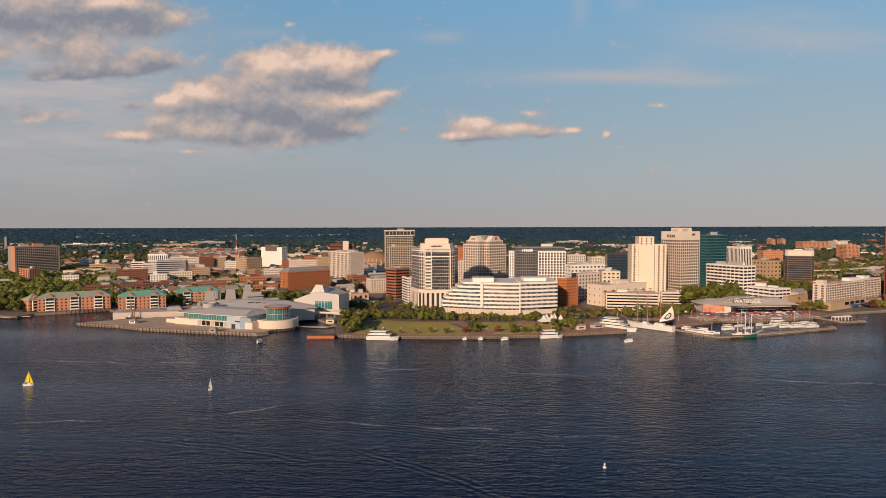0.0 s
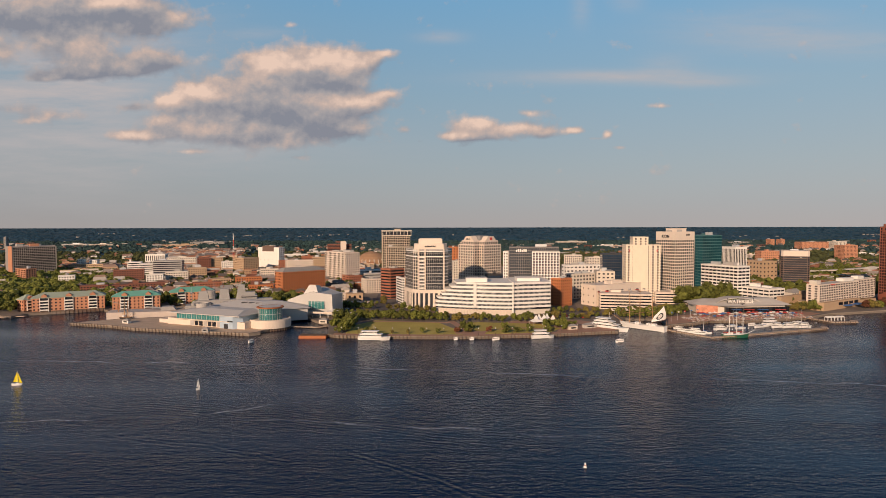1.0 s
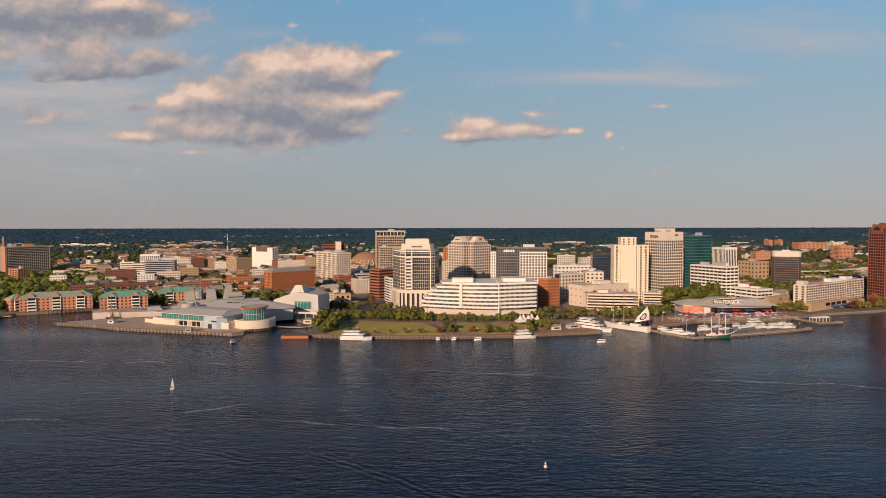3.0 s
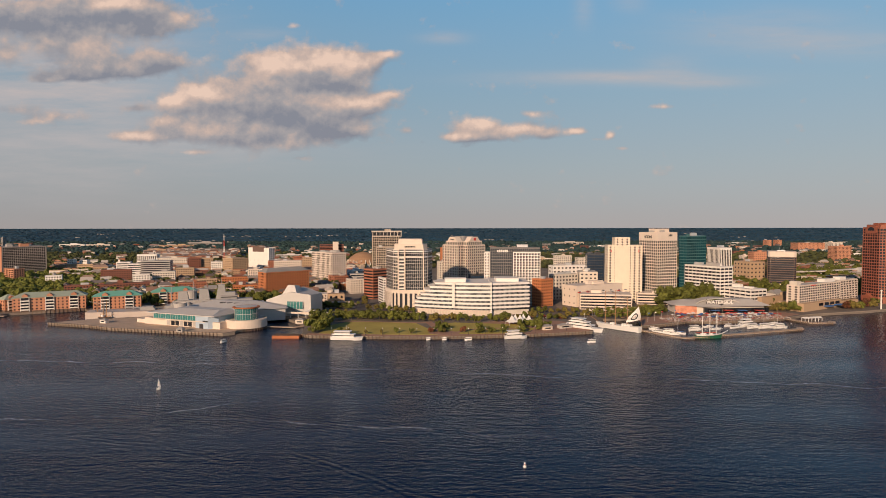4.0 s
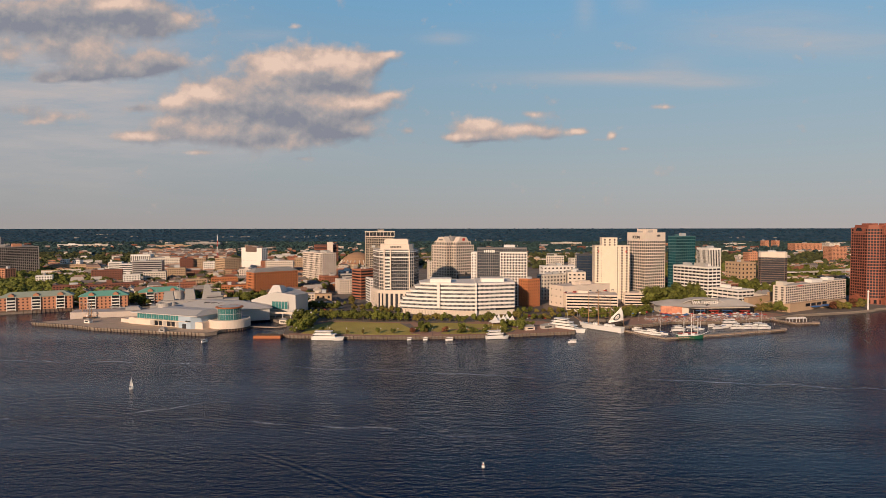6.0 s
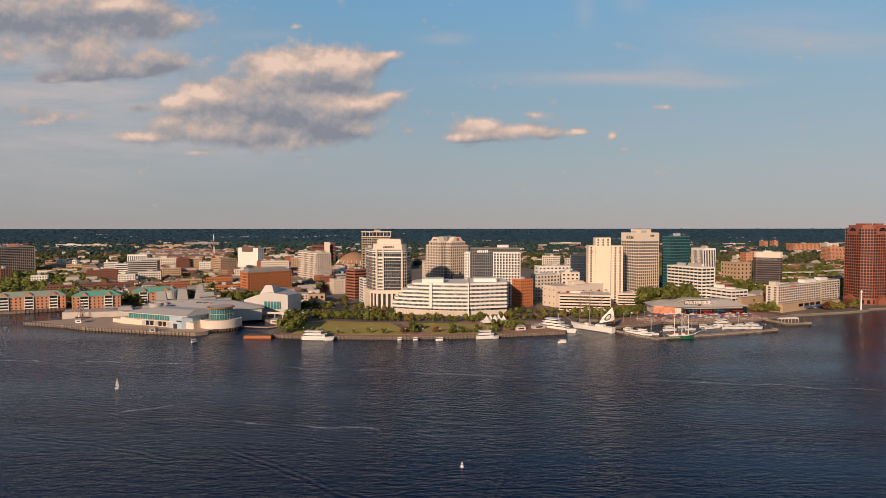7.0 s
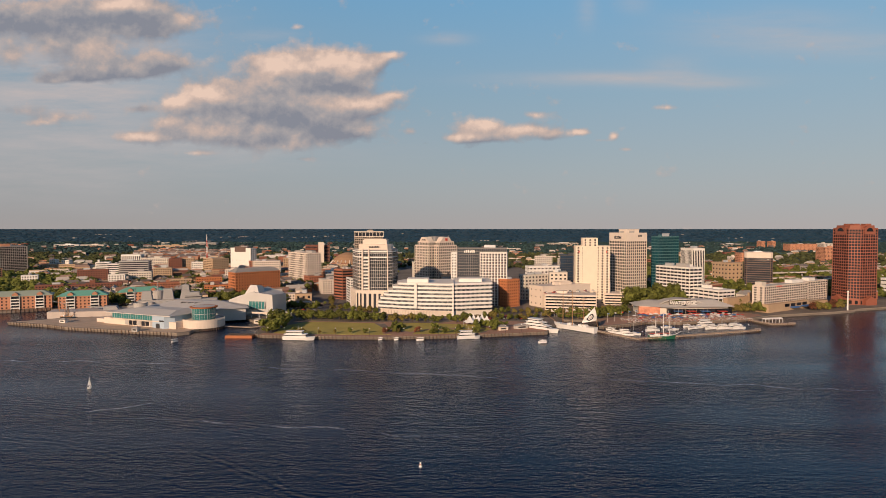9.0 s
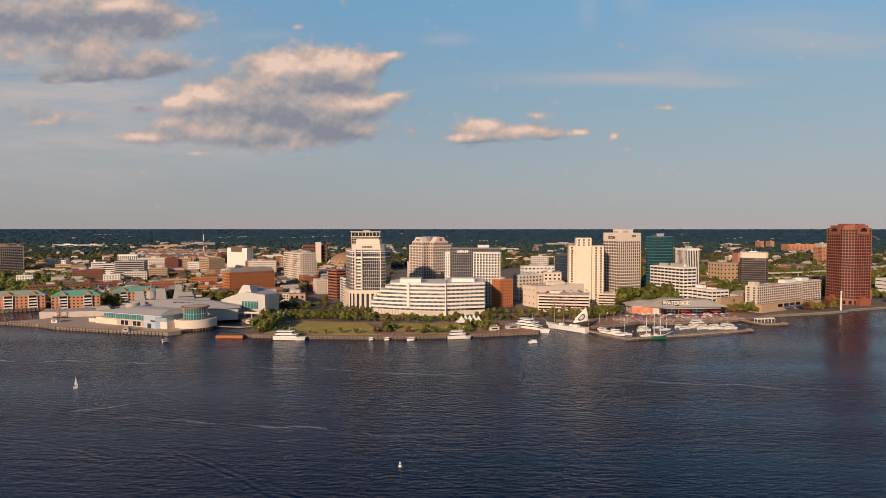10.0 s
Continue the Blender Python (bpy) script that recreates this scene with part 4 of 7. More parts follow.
for x in (-20.5, -13.6, 6.8):
    part("pier", Mesh().box(x - 0.7, x + 0.7, 659.2, 663.5, 0, 67), CREAM, t)
g = Mesh()
for k in range(11):
    g.box(-20.5, -13.6, 660.2, 662.4, 20 + k * 3.7, 21.4 + k * 3.7)
part("balcony_stack", g, WHITE, t, "white projecting bay of stacked balconies")
R3 = [(-38, 690), (-28, 664), (-20, 657), (12, 656), (17, 664), (18, 690)]
shell(t, R3, 0, 23, CREAM, [grid(5, 20, 0.45, 0.2, GLASSD, 0.5)] * 4 + [None, None], 40, 1.5)
bars(t, "sign", 12, 1.6, 7, DARKM, (-8, 661.9, 69))

# white curved trade centre with stepped terraces
t = base("trade_centre", "curved white office building with ribbon windows and stepped terraces")
FLOORS = 7


def curve(start):
    """The front from a left start to the right end, seen from above."""
    pts = []
    for k in range(13):
        f = k / 12
        x = start + (77 - start) * f
        pts.append((x, 622.5 + 22 * ((77 - x) / 79.0) ** 1.8))
    return pts


for k in range(FLOORS):
    s = -2 + (0, 0.6, 3.0, 7.0, 11.5, 16.5, 22.0)[k]
    z = 5.2 + k * 4.05
    fr = curve(s)
    ring = [(s + 3, 672), (s - 2.4, 657)] + fr + [(77, 680)]
    inn = [(x + (1.0 if i < 2 else 0.3), y + 0.9) for i, (x, y) in enumerate(ring)]
    part("spandrel", Mesh().prism(ring, z + 2.0, z + 4.05), WHITE, t)
    part("window_band", Mesh().prism(inn, z - 0.02, z + 2.02), GLASSD, t)
    g = Mesh()
    for i in range(1, 60):
        x = s + (77 - s) * i / 60
        y = 622.5 + 22 * ((77 - x) / 79.0) ** 1.8
        g.box(x - 0.12, x + 0.12, y + 0.45, y + 1.0, z, z + 2.02)
    tagged(part("mullions", g, STEEL, t), kind="stuff")
    y1 = 624.5 if k else 625
    w = Mesh().add([(78.2, y1, z + 2.0), (119, 637, z + 2.0), (119, 690, z + 2.0), (78.2, 690, z + 2.0), (78.2, y1, z + 4.05), (119, 637, z + 4.05), (119, 690, z + 4.05), (78.2, 690, z + 4.05)],
                   [(3, 2, 1, 0), (4, 5, 6, 7), (0, 1, 5, 4), (1, 2, 6, 5), (2, 3, 7, 6), (3, 0, 4, 7)])
    part("spandrel", w, WHITE, t)
    w = Mesh().prism([(78.6, y1 + 0.9), (118.4, 637.8), (118.4, 689), (78.6, 689)], z - 0.02, z + 2.02)
    part("window_band", w, GLASSD, t)
    g = Mesh()
    for i in range(1, 30):
        x = 78.6 + 40 * i / 30
        g.box(x - 0.12, x + 0.12, y1 + 0.55 + 12.6 * i / 30, y1 + 1.4 + 12.6 * i / 30, z, z + 2.02)
    tagged(part("mullions", g, STEEL, t), kind="stuff")
ring = [(1, 672), (-4.4, 657)] + curve(-2) + [(77, 680)]
part("arcade_wall", Mesh().prism([(x + 0.2, y + 1.6) for x, y in ring], 0, 5.2).prism([(78.2, 627), (118.8, 638.8), (118.8, 689), (78.2, 689)], 0, 5.25), PALE, t)
for i in range(26):
    x = 0 + 77 * i / 25
    y = 622.5 + 22 * ((77 - x) / 79.0) ** 1.8
    part("arcade_pier", Mesh().box(x - 0.5, x + 0.5, y, y + 1.7, 0, 5.3), CREAM, t)
part("arcade_beam", Mesh().prism(curve(-2) + [(77, 626), (40, 632), (0, 650)], 4.6, 5.5), CREAM, t)
part("stair_tower", Mesh().box(77.0, 78.4, 622.2, 660, 0, 34.5), WHITE, t)
part("roof_house", Mesh().box(30, 52, 634, 652, 33, 37.2).box(29.6, 52.4, 633.6, 652.4, 37.2, 37.6), WHITE, t)
part("roof_house", Mesh().box(84, 108, 642, 664, 33, 36.8).box(83.6, 108.4, 641.6, 664.4, 36.8, 37.2), WHITE, t)
# added white shaft imitates the sun's glare on the curved front
part("atrium", Mesh().box(37.5, 40.5, 626.2, 632, 8, 33.5), WHITE, t, "white shaft standing for a sun glint on the curved front")

# cream stone tower with gabled crown
t = base("office_tower", "cream stone office tower with dark windows and gabled crown", at=(52.6, 797), rot=40)
W, S = 40, grid(3.6, 3.65, 0.36, 0.34, GLASS, 0.4)
shell(t, [(0, 9), (9, 9), (9, 0), (W, 0), (W, W), (0, W)], 4, 67, CREAM, [S, S, S, None, None, S], 300, 1.0)
shell(t, [(3, 13), (13, 13), (13, 3), (W - 3, 3), (W - 3, W - 3), (3, W - 3)], 66, 72, CREAM, [S, S, S, None, None, S], 60, 0.8)
part("podium", Mesh().box(-1, W + 1, 8, W + 1, -0.3, 4.2).box(8, W + 1, -1, 8, -0.3, 4.2), CREAM, t)
for a, b, c, d in ((14, 34, 2.5, 12), (2.5, 12, 14, 34)):
    cx, cy = (a + b) / 2, (c + d) / 2
    if b - a > d - c:
        g = Mesh().add([(a, c, 71), (b, c, 71), (b, d, 71), (a, d, 71), (a + 5, c, 77.6), (b - 5, c, 77.6), (b - 5, d, 77.6), (a + 5, d, 77.6)], [(3, 2, 1, 0), (4, 5, 6, 7), (0, 1, 5, 4), (1, 2, 6, 5), (2, 3, 7, 6), (3, 0, 4, 7)])
    else:
        g = Mesh().add([(a, c, 71), (b, c, 71), (b, d, 71), (a, d, 71), (a, c + 5, 77.6), (b, c + 5, 77.6), (b, d - 5, 77.6), (a, d - 5, 77.6)], [(3, 2, 1, 0), (4, 5, 6, 7), (0, 1, 5, 4), (1, 2, 6, 5), (2, 3, 7, 6), (3, 0, 4, 7)])
    part("gable", g, CREAM, t)
part("roof_core", Mesh().prism(rect(12, 36, 12, 36), 71, 78.2, rect(16, 32, 16, 32)), ROOFG, t)
part("sign", Mesh().box(22, 26, 2.0, 2.5, 72.5, 76.0), REDP, t, "small red square sign")
bars(t, "sign", 9, 1.8, 6, DARKM, (2.3, 24, 73), -90)

# red granite tower at the river bend
t = base("office_tower", "tall red granite office tower with arched gables", at=(560.7, 738), rot=11)
A, C = 19.5, 8.2
ring = [(-A + C, -A), (A - C, -A), (A, -A + C), (A, A - C), (A - C, A), (-A + C, A), (-A, A - C), (-A, -A + C)]
S = grid(3.1, 3.45, 0.25, 0.3, GLASS, 0.4)
shell(t, ring, 7, 90, GRANITE, [S, S, S, None, None, S, S, S], 280, 1.2)
shell(t, [(x * 1.02, y * 1.02) for x, y in ring], -0.3, 7, GRANITE, [grid(5, 6, 0.5, 0.3, GLASS, 0.6)] * 3 + [None, None] + [grid(5, 6, 0.5, 0.3, GLASS, 0.6)] * 3, 20, 1.0)
part("upper_block", Mesh().prism([(x * 0.86, y * 0.86) for x, y in ring], 89.7, 93.2), GRANITE, t)
for rot in (0, -90):
    g = Mesh()
    prof = [(-7, 83), (7, 83), (7, 89)] + [(7 * math.cos(a), 89 + 3.6 * math.sin(a)) for a in [math.pi * i / 10 for i in range(1, 10)]] + [(-7, 89)]
    n = len(prof)
    g.add([(x, -A - 0.9, z) for x, z in prof] + [(x, -A + 3, z) for x, z in prof], [tuple(range(n)), tuple(range(2 * n - 1, n - 1, -1))] + [(j, i, n + i, n + j) for i, j in zip(range(n), [*range(1, n), 0])])
    gable = part("gable", g, GRANITE, t, "arched granite gable", pose(0, 0, 0, 0, 0, rot))
    arch = [(4.6 * math.cos(a), 86 + 4.2 * math.sin(a)) for a in [math.pi * i / 10 for i in range(11)]]
    n = len(arch)
    part("arched_window", Mesh().add([(x, -A - 1.0, z) for x, z in arch] + [(x, -A - 0.7, z) for x, z in arch], [tuple(range(n)), tuple(range(2 * n - 1, n - 1, -1))] + [(j, i, n + i, n + j) for i, j in zip(range(n), [*range(1, n), 0])]), GLASS, gable)
    porch = Mesh().add([(-7, -A - 5, 0), (7, -A - 5, 0), (7, -A + 1, 0), (-7, -A + 1, 0), (-7, -A - 5, 5.5), (7, -A - 5, 5.5), (7, -A + 1, 5.5), (-7, -A + 1, 5.5), (0, -A - 5, 10.5), (0, -A + 1, 10.5)],
                       [(3, 2, 1, 0), (0, 1, 5, 8, 4), (2, 3, 7, 9, 6), (1, 2, 6, 5), (3, 0, 4, 7), (5, 6, 9, 8), (7, 4, 8, 9)])
    part("porch", porch, GRANITE, t, "gabled granite entrance porch", pose(0, 0, 0, 0, 0, rot))
for dx, dy in ((-10, -8), (4, -10), (-4, 6)):
    part("roof_unit", Mesh().box(dx, dx + 8, dy, dy + 7, 93.1, 95.2), GRANITE, t)

# dark banded office with a white crown
t = base("office_block", "dark banded office block with rounded corners and a white crown", at=(551, 948), rot=-25)
A, C = 19.0, 3
ring = [(-A + C, -A), (A - C, -A), (A, -A + C), (A, A - C), (A - C, A), (-A + C, A), (-A, A - C), (-A, -A + C)]
shell(t, ring, 3, 44, BANDB, band(3.4, 0.3, GLASSD, 0.3), 100, 0.3)
part("crown", Mesh().prism([(x * 1.015, y * 1.015) for x, y in ring], 43.9, 52.3), CREAM, t, "blank cream crown")
part("roof_unit", Mesh().box(-6, 5, -5, 6, 52.2, 53.8), STEEL, t)
for dx in (-3, 2):
    part("antenna", Mesh().tube((dx, 0, 53), (dx, 0, 59), 0.15, 0.05), STEEL, t)
part("podium", Mesh().prism([(x * 1.12, y * 1.12) for x, y in ring], -0.3, 3.2), PALE, t)

# river hotel with white upper floors on a brown podium
t = base("hotel", "white riverside hotel on a brown concrete podium", at=(411, 655), rot=33)
S = grid(3.9, 2.75, 0.26, 0.36, GLASS, 0.35)
shell(t, rect(0, 88, 0, 13), 8.6, 28, CREAM, [S, None, None, grid(6, 2.75, 0.55, 0.45, GLASS, 0.3)], 160, 0.8)
shell(t, rect(88.5, 138, 3, 16), 6, 28.5, CREAM, [S, S, None, None], 90, 0.8)
part("podium", Mesh().box(-1.5, 80, -6, 22, -0.3, 8.8).box(80, 132, -1, 22, -0.3, 5.0), TAN, t, "brown concrete podium")
for x in (30, 42, 54, 66):
    part("podium_window", Mesh().box(x, x + 9, -6.25, -5.9, 4.2, 7.4), GLASS, t)
for x in (40, 62):
    part("awning", Mesh().prism([(x, -12), (x + 15, -12), (x + 15, -6.1), (x, -6.1)], 3.2, 4.0, [(x + 0.5, -9), (x + 14.5, -9), (x + 14.5, -6.1), (x + 0.5, -6.1)]), BLUEP, t, "blue canvas awning")
part("roof_house", Mesh().box(1, 9, 3, 11, 28, 32.0), PALE, t)
part("roof_house", Mesh().box(60, 84, 3, 11, 28, 31.6), WHITE, t)
part("roof_house", Mesh().box(100, 114, 5, 13, 28.5, 32.0), WHITE, t)
bars(t, "sign", 11, 1.5, 7, REDP, (28, -0.6, 26))
block("conference_hall", "low brown brick hall beside the hotel", 379.8, 672.0, 33, 74.4, 4.9, 13.0, TAN, None, None, units=1)

# waterfront market hall
t = base("market_hall", "waterfront market hall with broad grey roofs and a white sign")
part("wall", Mesh().prism([(274, 641), (312, 634), (366, 640), (368, 662), (330, 680), (275, 668)], -0.3, 8.4), PALE, t, "pale and glass ground floor")
part("roof", Mesh().prism([(270, 646), (300, 630), (320, 631), (318, 664), (272, 674)], 8.2, 12.6, [(286, 660), (304, 645), (312, 646), (310, 660), (290, 664)]), ROOFL, t, "low grey metal hip roof")
part("roof", Mesh().prism([(320, 631), (372, 636), (374, 662), (340, 676), (318, 668)], 8.6, 14.5, [(332, 646), (356, 648), (357, 656), (342, 660), (332, 656)]), ROOFL, t, "low grey metal hip roof")
arc = [(318 - 25 * math.cos(math.pi * (0.12 + 0.76 * i / 12)), 8 + 8 * math.sin(math.pi * (0.12 + 0.76 * i / 12))) for i in range(13)]
prof = arc + [(x, z - 0.8) for x, z in reversed(arc)]
n = len(prof)
g = Mesh().add([(x, 640, z) for x, z in prof] + [(x, 656, z) for x, z in prof], [(i, (i + 1) % n, n + (i + 1) % n, n + i) for i in range(n)] + [(i, i + 1, n - 2 - i, n - 1 - i) for i in range(12)])
part("arched_roof", g, ROOFL, t, "curved grey centre roof")
part("sign_wall", Mesh().box(304, 332, 637.5, 638.1, 8.4, 10.8).box(304, 332, 637.6, 637.9, 12.6, 12.9).box(304, 304.5, 637.5, 638, 8.4, 15.6).box(331.5, 332, 637.5, 638, 8.4, 15.6), DARKM, t, "dark frame behind the sign letters")
lettering("WATERSIDE", 5.2, WHITE, t, (318, 637.0, 10.6), depth=0.35)
for k in range(18):
    x = 302 + 3.9 * k
    part("window", Mesh().box(x - 1.5, x + 1.5, 632.6 + 0.10 * max(0, x - 312), 640, 1.0, 6.4), GLASS, t)
part("mural", Mesh().add([(273, 640.6, 0.4), (294, 636.8, 0.4), (294, 636.8, 8.0), (273, 640.6, 8.0), (273.2, 642.6, 0.4), (294, 639, 0.4), (294, 639, 8.0), (273.2, 642.6, 8.0)], [(0, 1, 2, 3), (5, 4, 7, 6), (1, 5, 6, 2), (4, 0, 3, 7), (3, 2, 6, 7), (4, 5, 1, 0)]), MURAL, t, "orange and pink painted mural wall")
for k, x in enumerate((306, 320, 334, 352)):
    part("awning", Mesh().box(x, x + 9, 628.5, 633.5, 4.4, 4.8), REDP if k % 2 else BLUEP, t)

# maritime museum on its pier
t = base("museum", "grey and cream maritime museum with a glass rotunda on the pier", at=(-255.5, 575), rot=-22)
L = 91
part("podium", Mesh().box(0, L, 0, 34, -0.3, 6.0).box(-14, 2, 3, 20, -0.3, 3.6), CREAM, t, "cream lower walls")
part("glazed_front", Mesh().box(12, 78, -0.5, 22, 6.3, 11.0), GLASST, t, "long teal glazed gallery")
for k in range(23):
    part("mullion", Mesh().box(12 + 3 * k - 0.15, 12 + 3 * k + 0.15, -0.75, -0.4, 6.3, 11.0), STEEL, t)
part("balcony_slab", Mesh().box(10, 80, -2.6, 1.0, 5.7, 6.32), CREAM, t)
for k in range(9):
    part("shopfront", Mesh().box(28 + 5.2 * k, 32.2 + 5.2 * k, -0.3, 0.3, 0.6, 4.8), GLASS if k % 3 else GREYC, t)
part("prow_wall", Mesh().prism([(64, -1.4), (80, -3.0), (86, 4), (86, 26), (64, 26)], -0.3, 11.6), BLUEPANEL, t, "pale blue metal prow wall")
part("doorway", Mesh().box(70, 74, -3.0, -1.6, 0, 4.2), DARKM, t)
part("prow_sign", Mesh().box(74, 80, -3.1, -2.2, 6.2, 7.4), DARKM, t)
part("roof", Mesh().prism([(6, -3.5), (88, -3.5), (90, 30), (6, 30)], 11.2, 12.0).prism([(10, -2), (84, -2), (86, 30), (10, 30)], 12.0, 15.2, [(30, 12), (80, 12), (80, 26), (30, 26)]), ZINC, t, "sweeping grey metal roof")
part("conning_ring", Mesh().turned([(6, 10), (6.4, 17.5), (5.6, 17.5), (5.4, 14)], 20, 18, 26), GREYC, t, "round rust-rimmed viewing drum")

t = base("rotunda", "glass rotunda with a red-rimmed disc roof at the pier's tip", at=(-153.5, 560))
part("podium", Mesh().turned([(18.5, 0.2), (18.5, 6.8), (18.2, 6.9), (18.2, 7.6), (17.6, 7.6), (17.6, 6.8), (0.1, 6.8)], 36), CREAM, t, "curved cream base wall")
part("drum", Mesh().turned([(10.3, 6.7), (10.3, 17.0)], 28), GLASST, t, "green glass drum")
for k in range(28):
    a = 2 * math.pi * k / 28
    part("mullion", Mesh().tube((10.45 * math.cos(a), 10.45 * math.sin(a), 6.8), (10.45 * math.cos(a), 10.45 * math.sin(a), 17.0), 0.14, 0.14, 4), STEEL, t)
part("transom", Mesh().turned([(10.3, 12.0), (10.6, 12.0), (10.6, 12.3), (10.3, 12.3)], 28), STEEL, t)
part("disc_roof", Mesh().turned([(8.0, 16.7), (12.2, 17.4), (12.5, 18.3), (11.6, 18.5)], 32), ORANGE, t, "reddish rim of the disc roof")
part("roof_disc", Mesh().turned([(11.8, 18.3), (7.0, 18.8), (0.1, 19.0)], 32), ZINC, t, "shallow grey disc roof")
# added dark cylinder paints the shaded gap under the podium
part("footing", Mesh().turned([(15.5, -4), (15.5, 0.3)], 32), BANDB, t, "dark drum coloured as the shade between the piles")
for k in range(26):
    a = -math.pi * (1.15 * k / 25 - 0.1)
    part("pile", Mesh().tube((17.9 * math.cos(a), 17.9 * math.sin(a), -4), (17.9 * math.cos(a), 17.9 * math.sin(a), 0.3), 0.45, 0.45, 6), WOOD, t)

# grey gallery roofs behind the rotunda
t = base("gallery_hall", "large grey faceted metal roofs of the museum galleries")
part("hall", Mesh().prism([(-232, 612), (-168, 583), (-128, 600), (-140, 628), (-215, 634)], -0.3, 11.5), ZINC, t)
part("roof", Mesh().prism([(-236, 610), (-168, 580), (-124, 598), (-138, 630), (-217, 636)], 11.5, 17.0, [(-205, 619), (-175, 606), (-158, 611), (-166, 620), (-198, 625)]), ZINC, t, "grey standing-seam roof with skylights")
for k in range(3):
    part("skylight", Mesh().box(-196 + 8 * k, -190 + 8 * k, 607 - 2.6 * k, 609.4 - 2.6 * k, 14.8, 16.2), DARKM, t)

t = base("cruise_terminal", "white faceted metal terminal hall with a teal window", at=(-153, 628), rot=-8)
part("hall", Mesh().add([(0, 0, -0.3), (46, 0, -0.3), (46, 34, -0.3), (0, 34, -0.3), (-2, -1, 16), (10, -1, 20.5), (25, -1.5, 24.5), (46, -1, 22), (46, 34, 20), (0, 34, 17), (25, 34, 27), (12, 34, 21)],
                        [(3, 2, 1, 0), (0, 1, 7, 6, 5, 4), (2, 3, 9, 11, 10, 8), (1, 2, 8, 7), (3, 0, 4, 9), (4, 5, 11, 9), (5, 6, 10, 11), (6, 7, 8, 10)]), ZINC, t, "pale faceted metal shell")
part("ridge", Mesh().add([(13, 2, 20), (30, 2, 23.5), (30, 20, 23), (13, 20, 20), (20, 4, 31.5), (27, 4, 31), (27, 16, 30), (20, 16, 30)], [(3, 2, 1, 0), (4, 5, 6, 7), (0, 1, 5, 4), (1, 2, 6, 5), (2, 3, 7, 6), (3, 0, 4, 7)]), ZINC, t)
w = part("window", Mesh().box(21, 38, -1.9, -1.2, 7.5, 15.0), GLASST, t, "large teal window")
for k in range(6):
    part("mullion", Mesh().box(21 + 3.4 * k - 0.12, 21 + 3.4 * k + 0.12, -2.1, -1.9, 7.5, 15), STEEL, w)
part("walkway", Mesh().box(-22, 56, -16, -11, 4.6, 5.2).box(-22, 56, -16, -15.8, 5.2, 6.4), CREAM, t, "white elevated walkway over the inlet")
for k in range(10):
    part("walkway_post", Mesh().box(-20 + 8.2 * k, -19.4 + 8.2 * k, -14, -13.4, -2, 4.6), STEEL, t)
part("canopy", Mesh().add([(40, -14, 4), (72, -16, 2.2), (66, 2, 3.4), (44, 2, 6.5), (40, -14, 4.4), (72, -16, 2.6), (66, 2, 3.8), (44, 2, 7.0)], [(3, 2, 1, 0), (4, 5, 6, 7), (0, 1, 5, 4), (1, 2, 6, 5), (2, 3, 7, 6), (3, 0, 4, 7)]), WHITE, t, "white swept canopy")


# waterfront brick apartments with metal hip roofs
def waterside_flats(label, cx, cy, rot, L, D, roofmat, bays, h=16.5):
    t = base("apartment_block", label, at=(cx, cy), rot=rot, group="waterfront apartment blocks", z=LAND - 1)
    S = grid(4.0, 3.2, 0.62, 0.55, GLASS, 0.15)
    shell(t, rect(0, L, 0, D), 2.5, h, PINKB, [S, S, None, S], 60, 0.4)
    # base coloured dark to stand for the shadow behind the piles
    part("plinth", Mesh().box(-0.2, L + 0.2, -0.2, D + 0.2, -0.6, 2.6), BANDB, t)
    for k in range(int(L / 4)):
        part("pile", Mesh().tube((2 + 4 * k, -0.6, -4), (2 + 4 * k, -0.6, 2.2), 0.35, 0.35, 6), WOOD, t)
    o = 1.2
    part("roof", Mesh().prism([(-o, -o), (L + o, -o), (L + o, D + o), (-o, D + o)], h - 0.1, h + 0.35).prism([(-o, -o), (L + o, -o), (L + o, D + o), (-o, D + o)], h + 0.35, h + 5.2, [(D / 2, D / 2 - 0.8), (L - D / 2, D / 2 - 0.8), (L - D / 2, D / 2 + 0.8), (D / 2, D / 2 + 0.8)]), roofmat, t)
    for k in range(bays):
        x = L * (k + 0.5) / bays
        bay = part("balcony_bay", Mesh().box(x - 4.2, x - 3.7, -1.6, 0.1, 2, h + 0.2).box(x + 3.7, x + 4.2, -1.6, 0.1, 2, h + 0.2), WHITE, t, "white framed balcony bay")
        part("bay_recess", Mesh().box(x - 3.7, x + 3.7, -0.32, 0.05, 2.5, h), GLASS, bay)
        for j in range(4):
            part("balcony", Mesh().box(x - 3.7, x + 3.7, -1.6, 0.0, 3.2 * j + 3.0, 3.2 * j + 4.2), WHITE, bay)
        part("dormer", Mesh().prism([(x - 2.6, -0.6), (x + 2.6, -0.6), (x + 2.6, 6), (x - 2.6, 6)], h, h + 2.2).prism([(x - 3.1, -1.1), (x + 3.1, -1.1), (x + 3.1, 6), (x - 3.1, 6)], h + 2.2, h + 4.0, [(x - 0.2, -1.0), (x + 0.2, -1.0), (x + 0.2, 5), (x - 0.2, 5)]), PINKB, t)
    return t


waterside_flats("long brick waterfront apartments with sage green roofs", -432, 644, 27, 68, 18, ROOFS, 3)
waterside_flats("small white-balconied end house of the apartments", -446, 652, 62, 14, 12, ROOFS, 1, 14)
waterside_flats("brick waterfront apartments with a teal roof", -353, 657, 24, 47, 18, ROOFT, 2)
waterside_flats("brick waterfront apartments with a teal roof", -309, 699, 24, 48, 18, ROOFT, 2)
